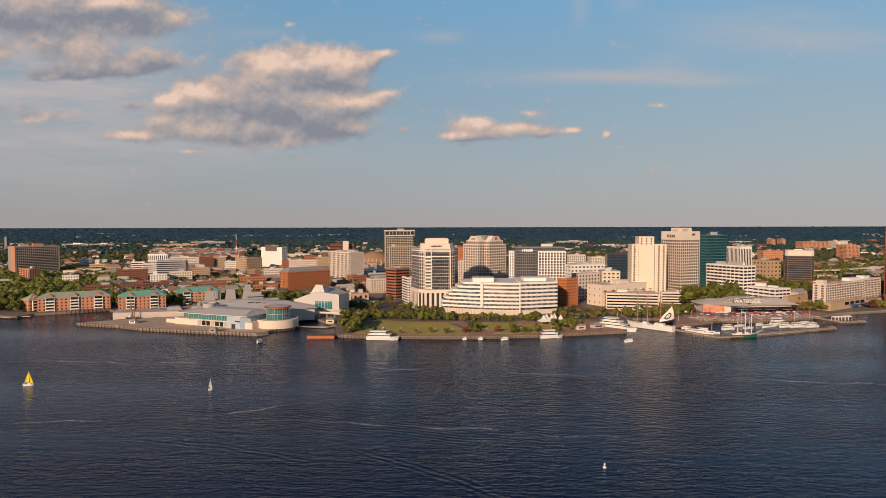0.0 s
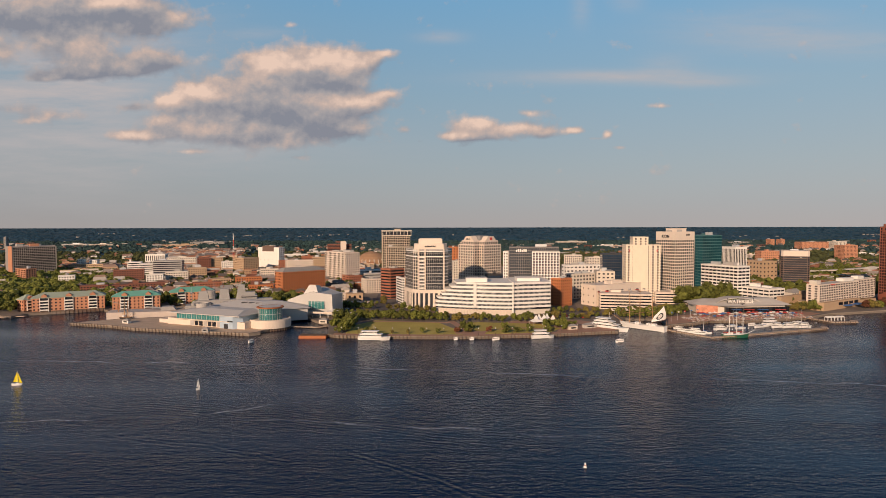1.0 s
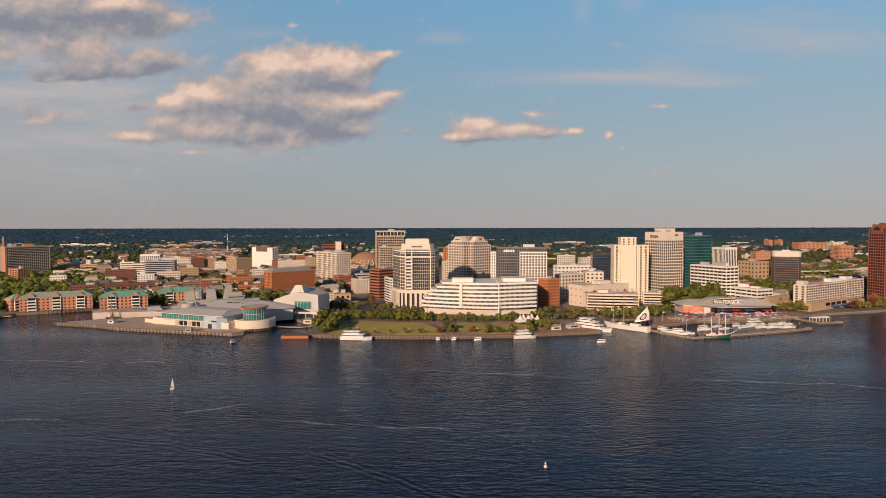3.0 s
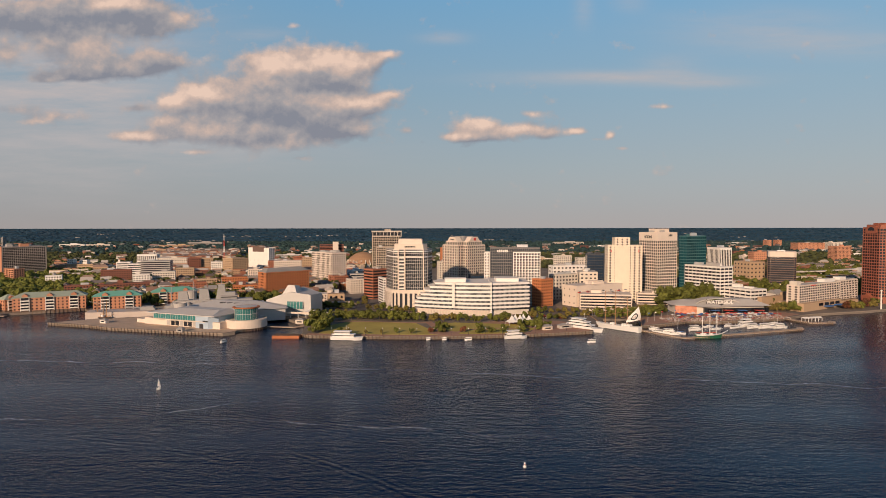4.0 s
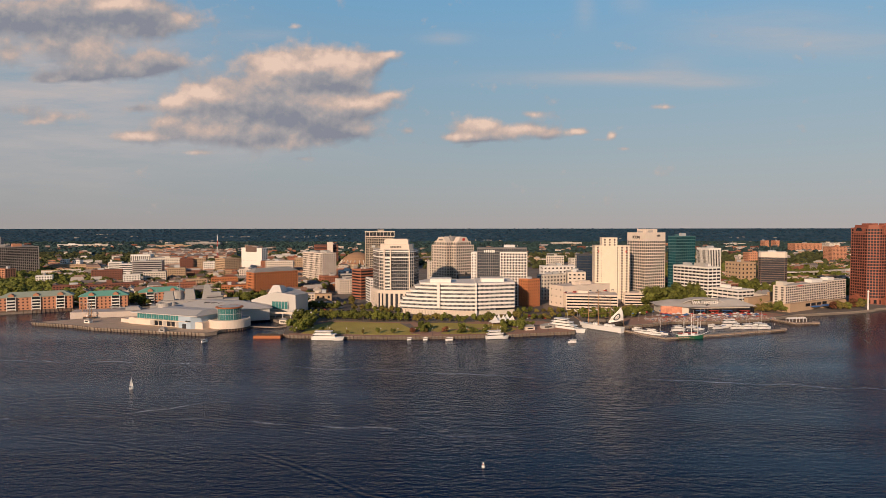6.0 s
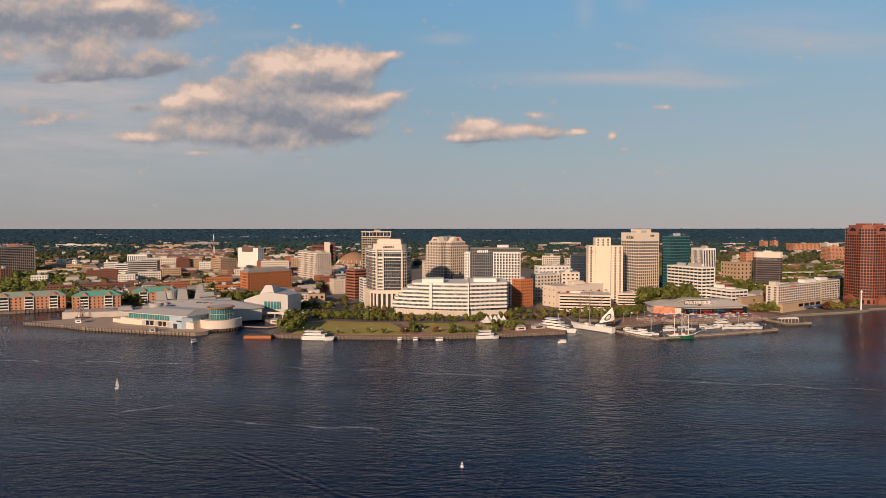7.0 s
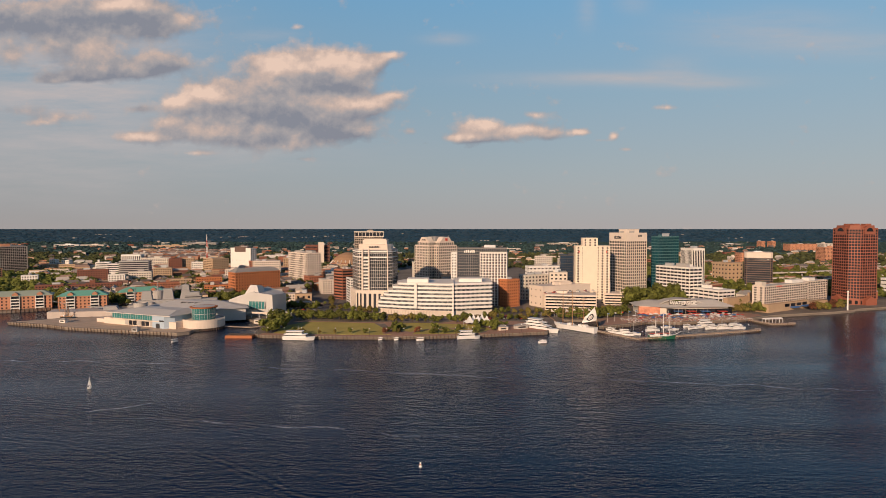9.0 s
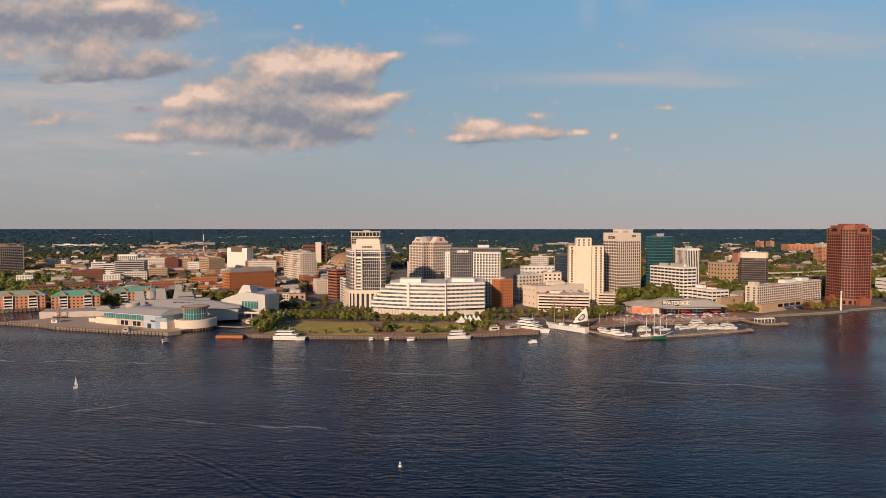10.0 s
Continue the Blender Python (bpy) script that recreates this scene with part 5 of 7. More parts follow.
part("turret", Mesh().turned([(6, -0.3), (6, 16), (6.6, 16.2), (6.6, 17), (0.2, 18.5)], 18), GREYC, base("round_turret", "round grey concrete stair turret", at=(-266, 706)))

DOMEC = material("brown_dome_concrete", (0.36, 0.22, 0.13), 0.85, vary=0.1)

# domed arena
t = base("arena", "low tan concrete dome of the arena with ribs", at=(-160, 1395))
part("dome", Mesh().turned([(39, 4), (36, 13), (30, 20), (20, 27), (9, 31), (0.2, 32.5)], 32), DOMEC, t)
for k in range(24):
    a = 2 * math.pi * k / 24
    part("buttress", Mesh().tube((46 * math.cos(a), 46 * math.sin(a), -0.3), (35 * math.cos(a), 35 * math.sin(a), 15), 1.1, 0.8, 5), PALE, t)
part("drum", Mesh().turned([(41, -0.3), (41, 5)], 32), GREYC, t)

# lattice mast
t = base("radio_mast", "red and white lattice radio mast", "mast", at=(-425, 1245))
for k in range(6):
    z0, z1 = k * 12.5, (k + 1) * 12.5
    r0, r1 = 2.6 * (1 - z0 / 85), 2.6 * (1 - z1 / 85)
    g = Mesh()
    for j in range(4):
        a, b = math.pi / 4 + j * math.pi / 2, math.pi / 4 + (j + 1) * math.pi / 2
        g.tube((r0 * math.cos(a), r0 * math.sin(a), z0), (r1 * math.cos(a), r1 * math.sin(a), z1), 0.2, 0.2, 4)
        g.tube((r0 * math.cos(a), r0 * math.sin(a), z0), (r1 * math.cos(b), r1 * math.sin(b), z1), 0.12, 0.12, 4)
    part("mast_section", g, REDP if k % 2 == 0 else HULLW, t)

# crown and sign of the gridded tower
lettering("ICON", 5.0, DARKM, icon, (-0.75, 15.5, 76.6), rot=-90)
part("roof_house", Mesh().box(8, 26, 8, 24, 83.5, 88).box(7.6, 26.4, 7.6, 24.4, 88, 88.5), CREAM, icon)
bars(icon, "sign", 6, 2.5, 3, DARKM, (20, -0.7, 79))

# grey hipped roof of the brick warehouse
dw, dd, dh = 61.1, 20.2, 34.1
part("hip_roof", Mesh().prism([(-0.8, -0.8), (dw + 0.8, -0.8), (dw + 0.8, dd + 0.8), (-0.8, dd + 0.8)], dh - 0.1, dh + 4.5, [(6, 6), (dw - 6, 6), (dw - 6, dd - 6), (6, dd - 6)]), ROOFG, depot, "grey hipped roof")
# glass dome on the conference podium
t = base("glass_dome", "small green glazed dome on the hotel podium", "dome", at=(254.9, 768.6), z=LAND + 20)
part("dome", Mesh().turned([(8, -1.5), (8, 2), (6.6, 4.6), (4, 6.4), (0.2, 7.2)], 16), GLASST, t)

# cornice and glazed top storeys of the grey hotel tower
cw, ch = 56.8, 81.2
part("top_glazing", Mesh().box(-0.6, cw + 0.6, -0.6, 12, ch - 9.5, ch - 3.0), GLASSD, crown_hotel, "dark glazed top storeys")
part("cornice", Mesh().box(-1.4, cw + 1.4, -1.4, 31, ch - 1.6, ch + 0.4).box(-0.9, cw + 0.9, -0.9, 12, ch - 11, ch - 9.4), PALE, crown_hotel)
for k in range(9):
    part("top_pier", Mesh().box(cw * k / 8 - 0.5, cw * k / 8 + 0.5, -0.85, 0.2, ch - 9.5, ch - 1.6), PALE, crown_hotel)
# ---- low buildings of the old town and the suburbs ----
TAKEN += [(-10, 680, 34), (20, 655, 36), (60, 650, 38), (100, 660, 36), (72, 825, 32), (561, 738, 36), (551, 948, 32), (440, 680, 34), (480, 705, 34), (520, 730, 25), (318, 650, 45), (350, 650, 40),
          (-215, 560, 45), (-180, 575, 40), (-180, 615, 50), (-125, 640, 40), (-400, 668, 45), (-330, 675, 32), (-290, 712, 32), (-160, 1395, 55)]
LB = random.Random(11)


def free(x, y, r):
    return all((x - a) ** 2 + (y - b) ** 2 > (r + c) ** 2 for a, b, c in TAKEN)


ST = grid(3.6, 3.4, 0.5, 0.5)
SB = band(3.5, 0.55)
block("school", "tan low school hall with white upper wings", -705.5, 1150.0, 8, 61.0, 30.0, 19.1, TAN, ST, budget=0)
block("school_wing", "white upper wing of the school hall", -698.4, 1165.0, 8, 10.5, 14.0, 27.9, WHITE, ST, budget=0, units=0)
block("school_wing", "white upper wing of the school hall", -674.6, 1165.0, 8, 12.9, 14.0, 26.7, WHITE, ST, budget=0, units=0)
block("brick_building", "long dark brick apartment row among trees", -499.9, 930.0, 24, 41.6, 16.0, 24.7, BRICKD, ST, budget=0)
block("office_building", "white mid-rise with ribbon windows", -535.6, 1040.0, 20, 20.8, 18.0, 30.0, WHITE, SB, budget=0)
block("office_building", "white mid-rise with strip windows and flat roof", -508.8, 1025.0, 20, 22.5, 20.0, 28.0, WHITE, SB, budget=0)
# shade in the open decks is put in as dark panes
block("parking_garage", "grey parking garage with open decks", -473.2, 1000.0, 16, 44.2, 28.0, 34.2, GREYC, band(3.2, 0.5), budget=0)
block("office_building", "pale classical office block with columns", -632.9, 1300.0, 8, 39.6, 22.0, 30.8, WHITE, grid(4, 14, 0.5, 0.3), budget=0)
block("office_building", "white flat-roofed block behind the garage", -559.9, 1240.0, 10, 57.1, 20.0, 26.7, PALE, ST, budget=0)
block("apartment_building", "brown brick apartment block with many windows", -460.4, 1150.0, 22, 22.9, 20.0, 30.4, BRICKD, ST, budget=0)
block("apartment_building", "tan brick apartment block", -443.8, 1165.0, 18, 24.0, 18.0, 30.6, TAN, ST, budget=0)
block("store_building", "low white building beside the tan block", -403.8, 1120.0, 18, 21.5, 16.0, 25.7, WHITE, ST, budget=0)
block("brick_building", "red brick block beyond the white office", -306.6, 1150.0, 14, 23.9, 18.0, 25.8, BRICK, ST, budget=0)
block("office_building", "cream hall with flat roof", -267.3, 1050.0, 12, 45.9, 22.0, 31.7, CREAM, ST, budget=0)
block("office_building", "tan low office beyond the apartments", -249.8, 1180.0, 10, 27.7, 22.0, 30.5, TAN, ST, budget=0)
block("brick_building", "brown brick block far behind", -327.0, 1420.0, 8, 27.0, 22.0, 20.2, BRICK, ST, budget=0)
block("row_house", "long brown brick terrace with flat roof", -455.8, 770.0, 26, 30.9, 14.0, 16.6, BRICKD, ST, budget=0, group="brick terraces")
block("row_house", "long brown brick terrace with flat roof", -430.7, 790.0, 26, 23.4, 14.0, 15.2, BRICKD, ST, budget=0, group="brick terraces")
block("row_house", "brown terrace with grey roof", -409.4, 800.0, 26, 43.4, 16.0, 16.4, BRICKD, ST, budget=0, group="brick terraces", roof=ROOFG)
block("row_house", "red brick terrace with pale trim", -331.5, 820.0, 26, 35.1, 14.0, 15.1, BRICK, ST, budget=0, group="brick terraces")
block("row_house", "tan terrace with bay windows", -328.6, 870.0, 26, 28.0, 14.0, 15.9, TAN, ST, budget=0, group="brick terraces")
block("row_house", "orange brick loft row with white cornices", -295.1, 880.0, 22, 35.4, 16.0, 17.4, BRICKO, ST, budget=0, group="brick terraces")
block("row_house", "white-roofed brick row behind the museum", -250.6, 800.0, 20, 30.8, 18.0, 13.9, BRICKO, ST, budget=0, group="brick terraces")
block("store_building", "low cream store at the street corner", -123.0, 730.0, 20, 24.2, 18.0, 10.5, CREAM, ST, budget=0)
block("store_building", "tan stone pavilion with an arched wall", -107.0, 712.0, 15, 18.3, 14.0, 12.5, TAN, grid(7, 7, 0.6, 0.5), budget=0)
block("office_building", "white low office between the towers", -133.5, 1010.0, 12, 43.7, 20.0, 17.9, WHITE, SB, budget=0)
block("office_building", "grey low office with terraces", -115.6, 930.0, 14, 27.7, 16.0, 18.7, GREYC, SB, budget=0)
block("office_building", "pale office block behind the glass tower", 20.6, 900.0, 10, 9.8, 20.0, 39.3, PALE, ST, budget=0)
block("office_building", "dark office block behind the trade centre", 63.5, 780.0, 10, 21.4, 16.0, 29.1, DARKM, grid(3, 3.6, 0.15, 0.3, GLASSB, 0.2), budget=0)
block("brick_building", "red brick block beside the bank tower", 19.9, 1300.0, 8, 23.9, 20.0, 45.1, BRICKO, ST, budget=0)
block("store_building", "pale low store beside the loft building", 138.2, 700.0, 30, 4.1, 12.0, 13.4, GREYC, ST, budget=0, units=0)
block("office_building", "pale office block beside the mall", 296.5, 1230.0, 8, 34.9, 18.0, 26.7, PALE, ST, budget=0)
# far brick takes the paler pink colour to put haze into it
block("brick_apartment_tower", "far red brick apartment tower", 1341.6, 2500.0, 8, 16.2, 30.0, 29.7, PINKB, grid(4, 3.2, 0.5, 0.5), budget=0, group="far twin towers")
block("brick_apartment_tower", "far red brick apartment tower", 1394.6, 2520.0, 8, 16.0, 30.0, 29.1, PINKB, grid(4, 3.2, 0.5, 0.5), budget=0, group="far twin towers")
block("brick_building", "long orange brick campus block on the plain", 1265.5, 2150.0, 6, 99.3, 40.0, 28.5, PINKB, grid(5, 4, 0.6, 0.5), budget=0)
block("brick_building", "long pale campus block on the plain", 1382.9, 2150.0, 6, 41.5, 40.0, 30.3, PALE, grid(5, 4, 0.6, 0.5), budget=0)
block("apartment_tower", "far pale brick tower over the treetops", -1661.8, 2300.0, 8, 7.2, 20.0, 47.3, MIDGREY, grid(4, 3.4, 0.5, 0.5), budget=0)
block("warehouse", "low white warehouse beyond the granite tower", 672, 800, 12, 60, 40, 22, WHITE, band(5, 0.8), budget=0)

for spec in (
        ("warehouse", "long low white roof beyond the trees", -1631.6, 2600.0, 6, 102.9, 26.0, 11.7, WHITE), ("warehouse", "long low white roof beyond the trees", -1515.7, 2600.0, 6, 97.3, 26.0, 11.5, PALE),
        ("apartment_row", "tan apartment row among trees", -930.6, 1950.0, 16, 54.3, 18.0, 15.4, TAN), ("apartment_row", "tan apartment row among trees", -939.6, 2100.0, 16, 59.6, 18.0, 13.1, PINKB),
        ("apartment_row", "pale apartment row among trees", -1155.5, 2500.0, 8, 136.6, 22.0, 11.7, TAN), ("warehouse", "long grey hall on the plain", -1164.0, 2800.0, 6, 151.6, 40.0, 14.5, GREYC),
        ("store_building", "white flat roof behind the apartments", -697.6, 1700.0, 10, 83.5, 24.0, 11.0, WHITE), ("store_building", "long white store with flat roof", -446.6, 1700.0, 10, 68.4, 24.0, 10.5, WHITE),
        ("store_building", "pale flat-roofed store among treetops", -412.1, 1850.0, 8, 66.5, 24.0, 9.9, PALE), ("warehouse", "long pale hall on the plain", 524.7, 2800.0, 6, 138.2, 30.0, 13.6, PALE),
        ("warehouse", "long white hall on the plain", 580.7, 2450.0, 6, 165.3, 26.0, 7.5, WHITE), ("store_building", "white store beyond the hotel", 246.9, 2200.0, 8, 81.7, 26.0, 10.8, PALE),
        ("apartment_row", "pale apartment row beyond the office towers", 832.8, 1650.0, 10, 36.4, 20.0, 10.4, CREAM), ("store_building", "tan flat store beyond the office", 1321.3, 2800.0, 6, 94.3, 26.0, 9.4, PALE),
        ("warehouse", "long pale depot near the highway", 827.0, 1330.0, 12, 63.2, 26.0, 5.3, PALE), ("warehouse", "low white depot near the highway", 1186.9, 1750.0, 10, 78.5, 26.0, 6.3, WHITE),
        ("apartment_row", "cream apartment row behind the tan block", -289.2, 980.0, 18, 27.8, 16.0, 22.3, CREAM), ("apartment_row", "brick apartment row behind the warehouse", -236.1, 960.0, 18, 33.9, 16.0, 25.4, BRICK),
        ("apartment_row", "pale apartment row in the old town", -420.2, 930.0, 20, 31.5, 14.0, 21.9, PALE), ("apartment_row", "white town row with flat roof", -565.9, 900.0, 26, 20.6, 12.0, 18.7, WHITE),
        ("apartment_row", "tan town row with flat roof", -406.3, 980.0, 20, 27.0, 14.0, 24.3, TAN), ("apartment_row", "white town row beside the trees", -435.1, 900.0, 22, 22.3, 13.0, 20.1, WHITE)):
    nm, lab, *nums, mt = spec
    block(nm, lab, *nums, mt, ST if "row" in nm else SB, budget=0, units=2, group="buildings beyond the waterfront")

HMAT = [WHITE, PALE, BRICK, BRICKO, TAN, CREAM, BRICKD, PINKB]
HLAB = {"white_render": "small white town house", "pale_stone": "small pale town house", "red_brick": "small red brick town house", "orange_brick": "small orange brick town house",
        "tan_brick": "small tan brick town house", "cream_concrete": "small cream town house", "dark_red_brick": "small dark brick town house", "pinkish_brick": "small pink brick town house"}


def town_house(x, y, rot, w, d, h, mat):
    """A gabled or flat house with windows, roof and chimney."""
    t = thing("town_house", pose(x, y, LAND, 0, 0, rot), HLAB[mat.name] + (" with a dark pitched roof" if h < 9.5 else " with a flat roof"), "house", "old town houses")
    part("wall", Mesh().box(0, w, 0, d, -0.3, h), mat, t)
    g = Mesh()
    n = max(2, round(w / 2.8))
    for i in range(n):
        for k in range(max(1, int(h / 3.1))):
            u = w * (i + 0.5) / n
            g.box(u - 0.6, u + 0.6, -0.05, 0.05, 1.0 + 3.1 * k, 2.6 + 3.1 * k)
    tagged(part("glazing", g, GLASS, t), kind="stuff")
    if h < 9.5:
        o = 0.5
        part("roof", Mesh().add([(-o, -o, h), (w + o, -o, h), (w + o, d + o, h), (-o, d + o, h), (-o, d / 2, h + d * 0.35), (w + o, d / 2, h + d * 0.35)], [(3, 2, 1, 0), (0, 1, 5, 4), (2, 3, 4, 5), (3, 0, 4), (1, 2, 5)]), LB.choice([ROOFG, ROOFG, BRICKD, ROOFL]), t)
        part("chimney", Mesh().box(w * 0.2, w * 0.2 + 0.8, d * 0.4, d * 0.4 + 0.7, h, h + d * 0.35 + 1.2), BRICKD, t)
    else:
        part("roof", Mesh().box(-0.2, w + 0.2, -0.2, d + 0.2, h, h + 0.4).box(w * 0.3, w * 0.6, d * 0.3, d * 0.6, h + 0.4, h + 1.8), LB.choice([ROOFL, ROOFL, ROOFG]), t)


made = 0
for _ in range(2600):
    y = LB.uniform(740, 1290)
    f = LB.choice([LB.uniform(-0.52, -0.14)] * 7 + [LB.uniform(-0.14, 0.1)] + [LB.uniform(0.4, 0.95)] * 2)
    x = f * y
    if not free(x, y, 8) or abs(x + 74) < 16 or made >= 70:
        continue
    made += 1
    w, d, h = LB.uniform(9, 20), LB.uniform(8, 13), LB.uniform(6, 12)
    town_house(x - w / 2, y - d / 2, LB.choice([22, 24, 26, -64]) + LB.uniform(-3, 3), w, d, h, LB.choice(HMAT))
    TAKEN.append((x, y, 0.42 * math.hypot(w, d)))

# blocks standing out of the suburbs
made = 0
for _ in range(900):
    y = LB.uniform(1300, 3100)
    x = LB.uniform(-0.78, 0.92) * y
    if not free(x, y, 25) or made >= 75:
        continue
    made += 1
    w, d, h = LB.uniform(12, 38), LB.uniform(12, 24), LB.uniform(6, 10) + (y - 1300) * 0.002
    m = LB.choice([PALE, CREAM, GREYC, GREYC, PINKB, TAN, BRICK, BRICKD, ROOFL])
    b = block("suburban_block", "pale flat-roofed building among suburban treetops" if m not in (PINKB, TAN) else "brick building among suburban treetops", x - w / 2, y, LB.uniform(-12, 28), w, d, h, m, band(3.6, 0.55, GLASS, 0.2), budget=0, units=0, group="suburban buildings")
    TAKEN.append((x, y, 0.5 * w))

# specks of roofs far out on the plain
g = Mesh()
for _ in range(46):
    y0 = LB.uniform(2300, 4400)
    x0 = LB.uniform(-0.78, 0.95) * y0
    for _ in range(LB.randrange(1, 9)):
        x, y = x0 + LB.gauss(0, 70), y0 + LB.gauss(0, 25)
        w = LB.uniform(4, 16)
        g.box(x, x + w, y, y + 10, rise(y), rise(y) + LB.uniform(4, 6))
tagged(part("distant_roofs", g, MIDGREY), "scattered pale buildings on the far plain", "buildings", kind="stuff")


# close-set small houses that fill the old town and the suburbs
def palette(name, colours):
    """One material with a colour for each loose piece of a mesh."""
    m = material(name, colours[0], 0.85, vary=0.1, scale=0.1, fine=1.5, per_island=0.12)
    t = m.node_tree
    hsv = next(n for n in t.nodes if n.type == "HUE_SAT")
    pick = t.nodes.new("ShaderNodeValToRGB")
    pick.color_ramp.interpolation = "CONSTANT"
    while len(pick.color_ramp.elements) < len(colours):
        pick.color_ramp.elements.new(0.5)
    for k, (e, c) in enumerate(zip(pick.color_ramp.elements, colours)):
        e.position, e.color = k / len(colours), (*c, 1)
    geo = next(n for n in t.nodes if n.type == "NEW_GEOMETRY")
    t.links.new(geo.outputs["Random Per Island"], pick.inputs[0])
    t.links.new(pick.outputs[0], hsv.inputs["Color"])
    return m


TOWNWALL = palette("town_walls", [(0.34, 0.14, 0.08), (0.40, 0.18, 0.10), (0.24, 0.10, 0.07), (0.46, 0.31, 0.20), (0.62, 0.55, 0.46), (0.36, 0.16, 0.10), (0.72, 0.68, 0.62), (0.45, 0.24, 0.15), (0.30, 0.27, 0.25), (0.56, 0.42, 0.29)])
TOWNROOF = palette("town_roofs", [(0.20, 0.18, 0.17), (0.33, 0.29, 0.26), (0.13, 0.11, 0.10), (0.26, 0.16, 0.12), (0.56, 0.52, 0.47), (0.17, 0.15, 0.145), (0.30, 0.21, 0.165), (0.44, 0.40, 0.36)])


def close_town(name, count, zone, label, seed, size, height, gabled, windows=True):
    """Houses set close: walls, roofs and windows, each as one joined mesh under one head."""
    r = random.Random(seed)
    walls, roofs, panes = Mesh(), Mesh(), Mesh()
    made, tries, mine = 0, 0, []
    while made < count and tries < count * 30:
        tries += 1
        x, y = zone(r)
        w, d, h = r.uniform(*size), r.uniform(8, 13), r.uniform(*height)
        rad = 0.36 * math.hypot(w, d)
        if not free(x, y, rad - 2) or abs(x + 74) < 14 or any((x - a) ** 2 + (y - b) ** 2 < (rad + c) ** 2 for a, b, c in mine):
            continue
        made += 1
        mine.append((x, y, rad))
        m = pose(x, y, rise(y), 0, 0, r.choice([22, 24, 26, 26, -64, 112]) + r.uniform(-3, 3))
        walls.box(-w / 2, w / 2, -d / 2, d / 2, -0.3, h, m)
        if made % 3 == 0:
            walls.box(w * 0.1, w * 0.42, -d / 2 - 3, d / 2 - 1, -0.3, h * 0.7, m)
        if r.random() < gabled:
            o, q = 0.4, d * r.uniform(0.3, 0.42)
            a, b = w / 2 + o, d / 2 + o
            roofs.add([(-a, -b, h), (a, -b, h), (a, b, h), (-a, b, h), (-a * r.choice([1, 0.6]), 0, h + q), (a * r.choice([1, 0.6]), 0, h + q)], [(3, 2, 1, 0), (0, 1, 5, 4), (2, 3, 4, 5), (3, 0, 4), (1, 2, 5)], m)
            walls.box(w * 0.2, w * 0.2 + 0.9, 0.5, 1.3, h, h + q + 1.0, m)
        else:
            roofs.box(-w / 2 + 0.3, w / 2 - 0.3, -d / 2 + 0.3, d / 2 - 0.3, h, h + 0.15, m)
            walls.box(-w / 2 - 0.15, w / 2 + 0.15, -d / 2 - 0.15, -d / 2 + 0.2, h - 0.5, h + 0.9, m)
            u = r.uniform(-0.3, 0.2) * w
            roofs.box(u, u + r.uniform(1.5, 4), -1.5, 1.5, h + 0.1, h + r.uniform(1.2, 2.6), m)
        if windows:
            n = max(2, round(w / 2.7))
            for k in range(max(1, int(h / 3.1))):
                for i in range(n):
                    u, z = -w / 2 + w * (i + 0.5) / n, 0.9 + 3.1 * k
                    panes.box(u - 0.5, u + 0.5, -d / 2 - 0.06, -d / 2 + 0.02, z, z + 1.6, m)
                for i in range(3):
                    u = -d / 2 + d * (i + 0.5) / 3
                    panes.box(-w / 2 - 0.06, -w / 2 + 0.02, u - 0.5, u + 0.5, z, z + 1.6, m)
    for c in mine:
        TAKEN.append(c)
    t = thing(name, Matrix(), label, "houses", kind="stuff")
    part("walls", walls, TOWNWALL, t)
    part("roofs", roofs, TOWNROOF, t)
    if windows:
        part("glazing", panes, GLASS, t)


def quarter(y0, y1, s0, s1):
    def pick(r):
        y = r.uniform(y0, y1)
        return r.uniform(s0, s1) * y, y
    return pick


close_town("old_town_houses", 190, quarter(745, 1000, -0.56, -0.15), "close-set brick and pale old town houses under flat and pitched roofs", 31, (9, 24), (7, 12), 0.45)
close_town("inner_town_houses", 200, quarter(1000, 1330, -0.62, -0.12), "close-set low town buildings behind the old town", 32, (10, 30), (8, 15), 0.3)
close_town("leafy_town_houses", 55, quarter(760, 1300, -0.80, -0.56), "scattered houses among the trees of the left bank", 33, (9, 18), (6, 10), 0.7)
close_town("east_town_houses", 90, quarter(860, 1330, 0.40, 0.92), "scattered low buildings round the inland highway", 34, (10, 28), (6, 11), 0.3)
close_town("terraced_suburb", 230, quarter(1600, 2100, -0.48, -0.33), "dense terraced suburb of small pale and brick houses", 35, (10, 22), (10, 13), 0.6, False)
close_town("scattered_suburb", 330, quarter(1350, 2500, -0.80, 0.93), "small suburban houses among the treetops", 36, (9, 22), (7, 10), 0.7, False)

# street trees of the town
made = 0
for _ in range(4000):
    y = LB.uniform(690, 1300)
    f = LB.choice([LB.uniform(-0.78, -0.16)] * 3 + [LB.uniform(-0.16, 0.36)] + [LB.uniform(0.36, 0.95)] * 2)
    x = f * y
    if y < 700 + abs(x) * 0.12 - 40 or not free(x, y, 3.0) or made >= 70 or abs(x + 74) < 9:
        continue
    if x > 400 and y < 0.42 * x + 500:
        continue
    made += 1
    tree(x, y, LB.uniform(0.8, 1.45), LB.choice(["green"] * 9 + ["gold"]), "street trees of the old town")


def town_wood(r):
    while True:
        y = r.uniform(760, 1330)
        x = r.choice([r.uniform(-0.80, -0.14)] * 3 + [r.uniform(0.38, 0.97)] * 2) * y
        if free(x, y, 1.5):
            return x, y




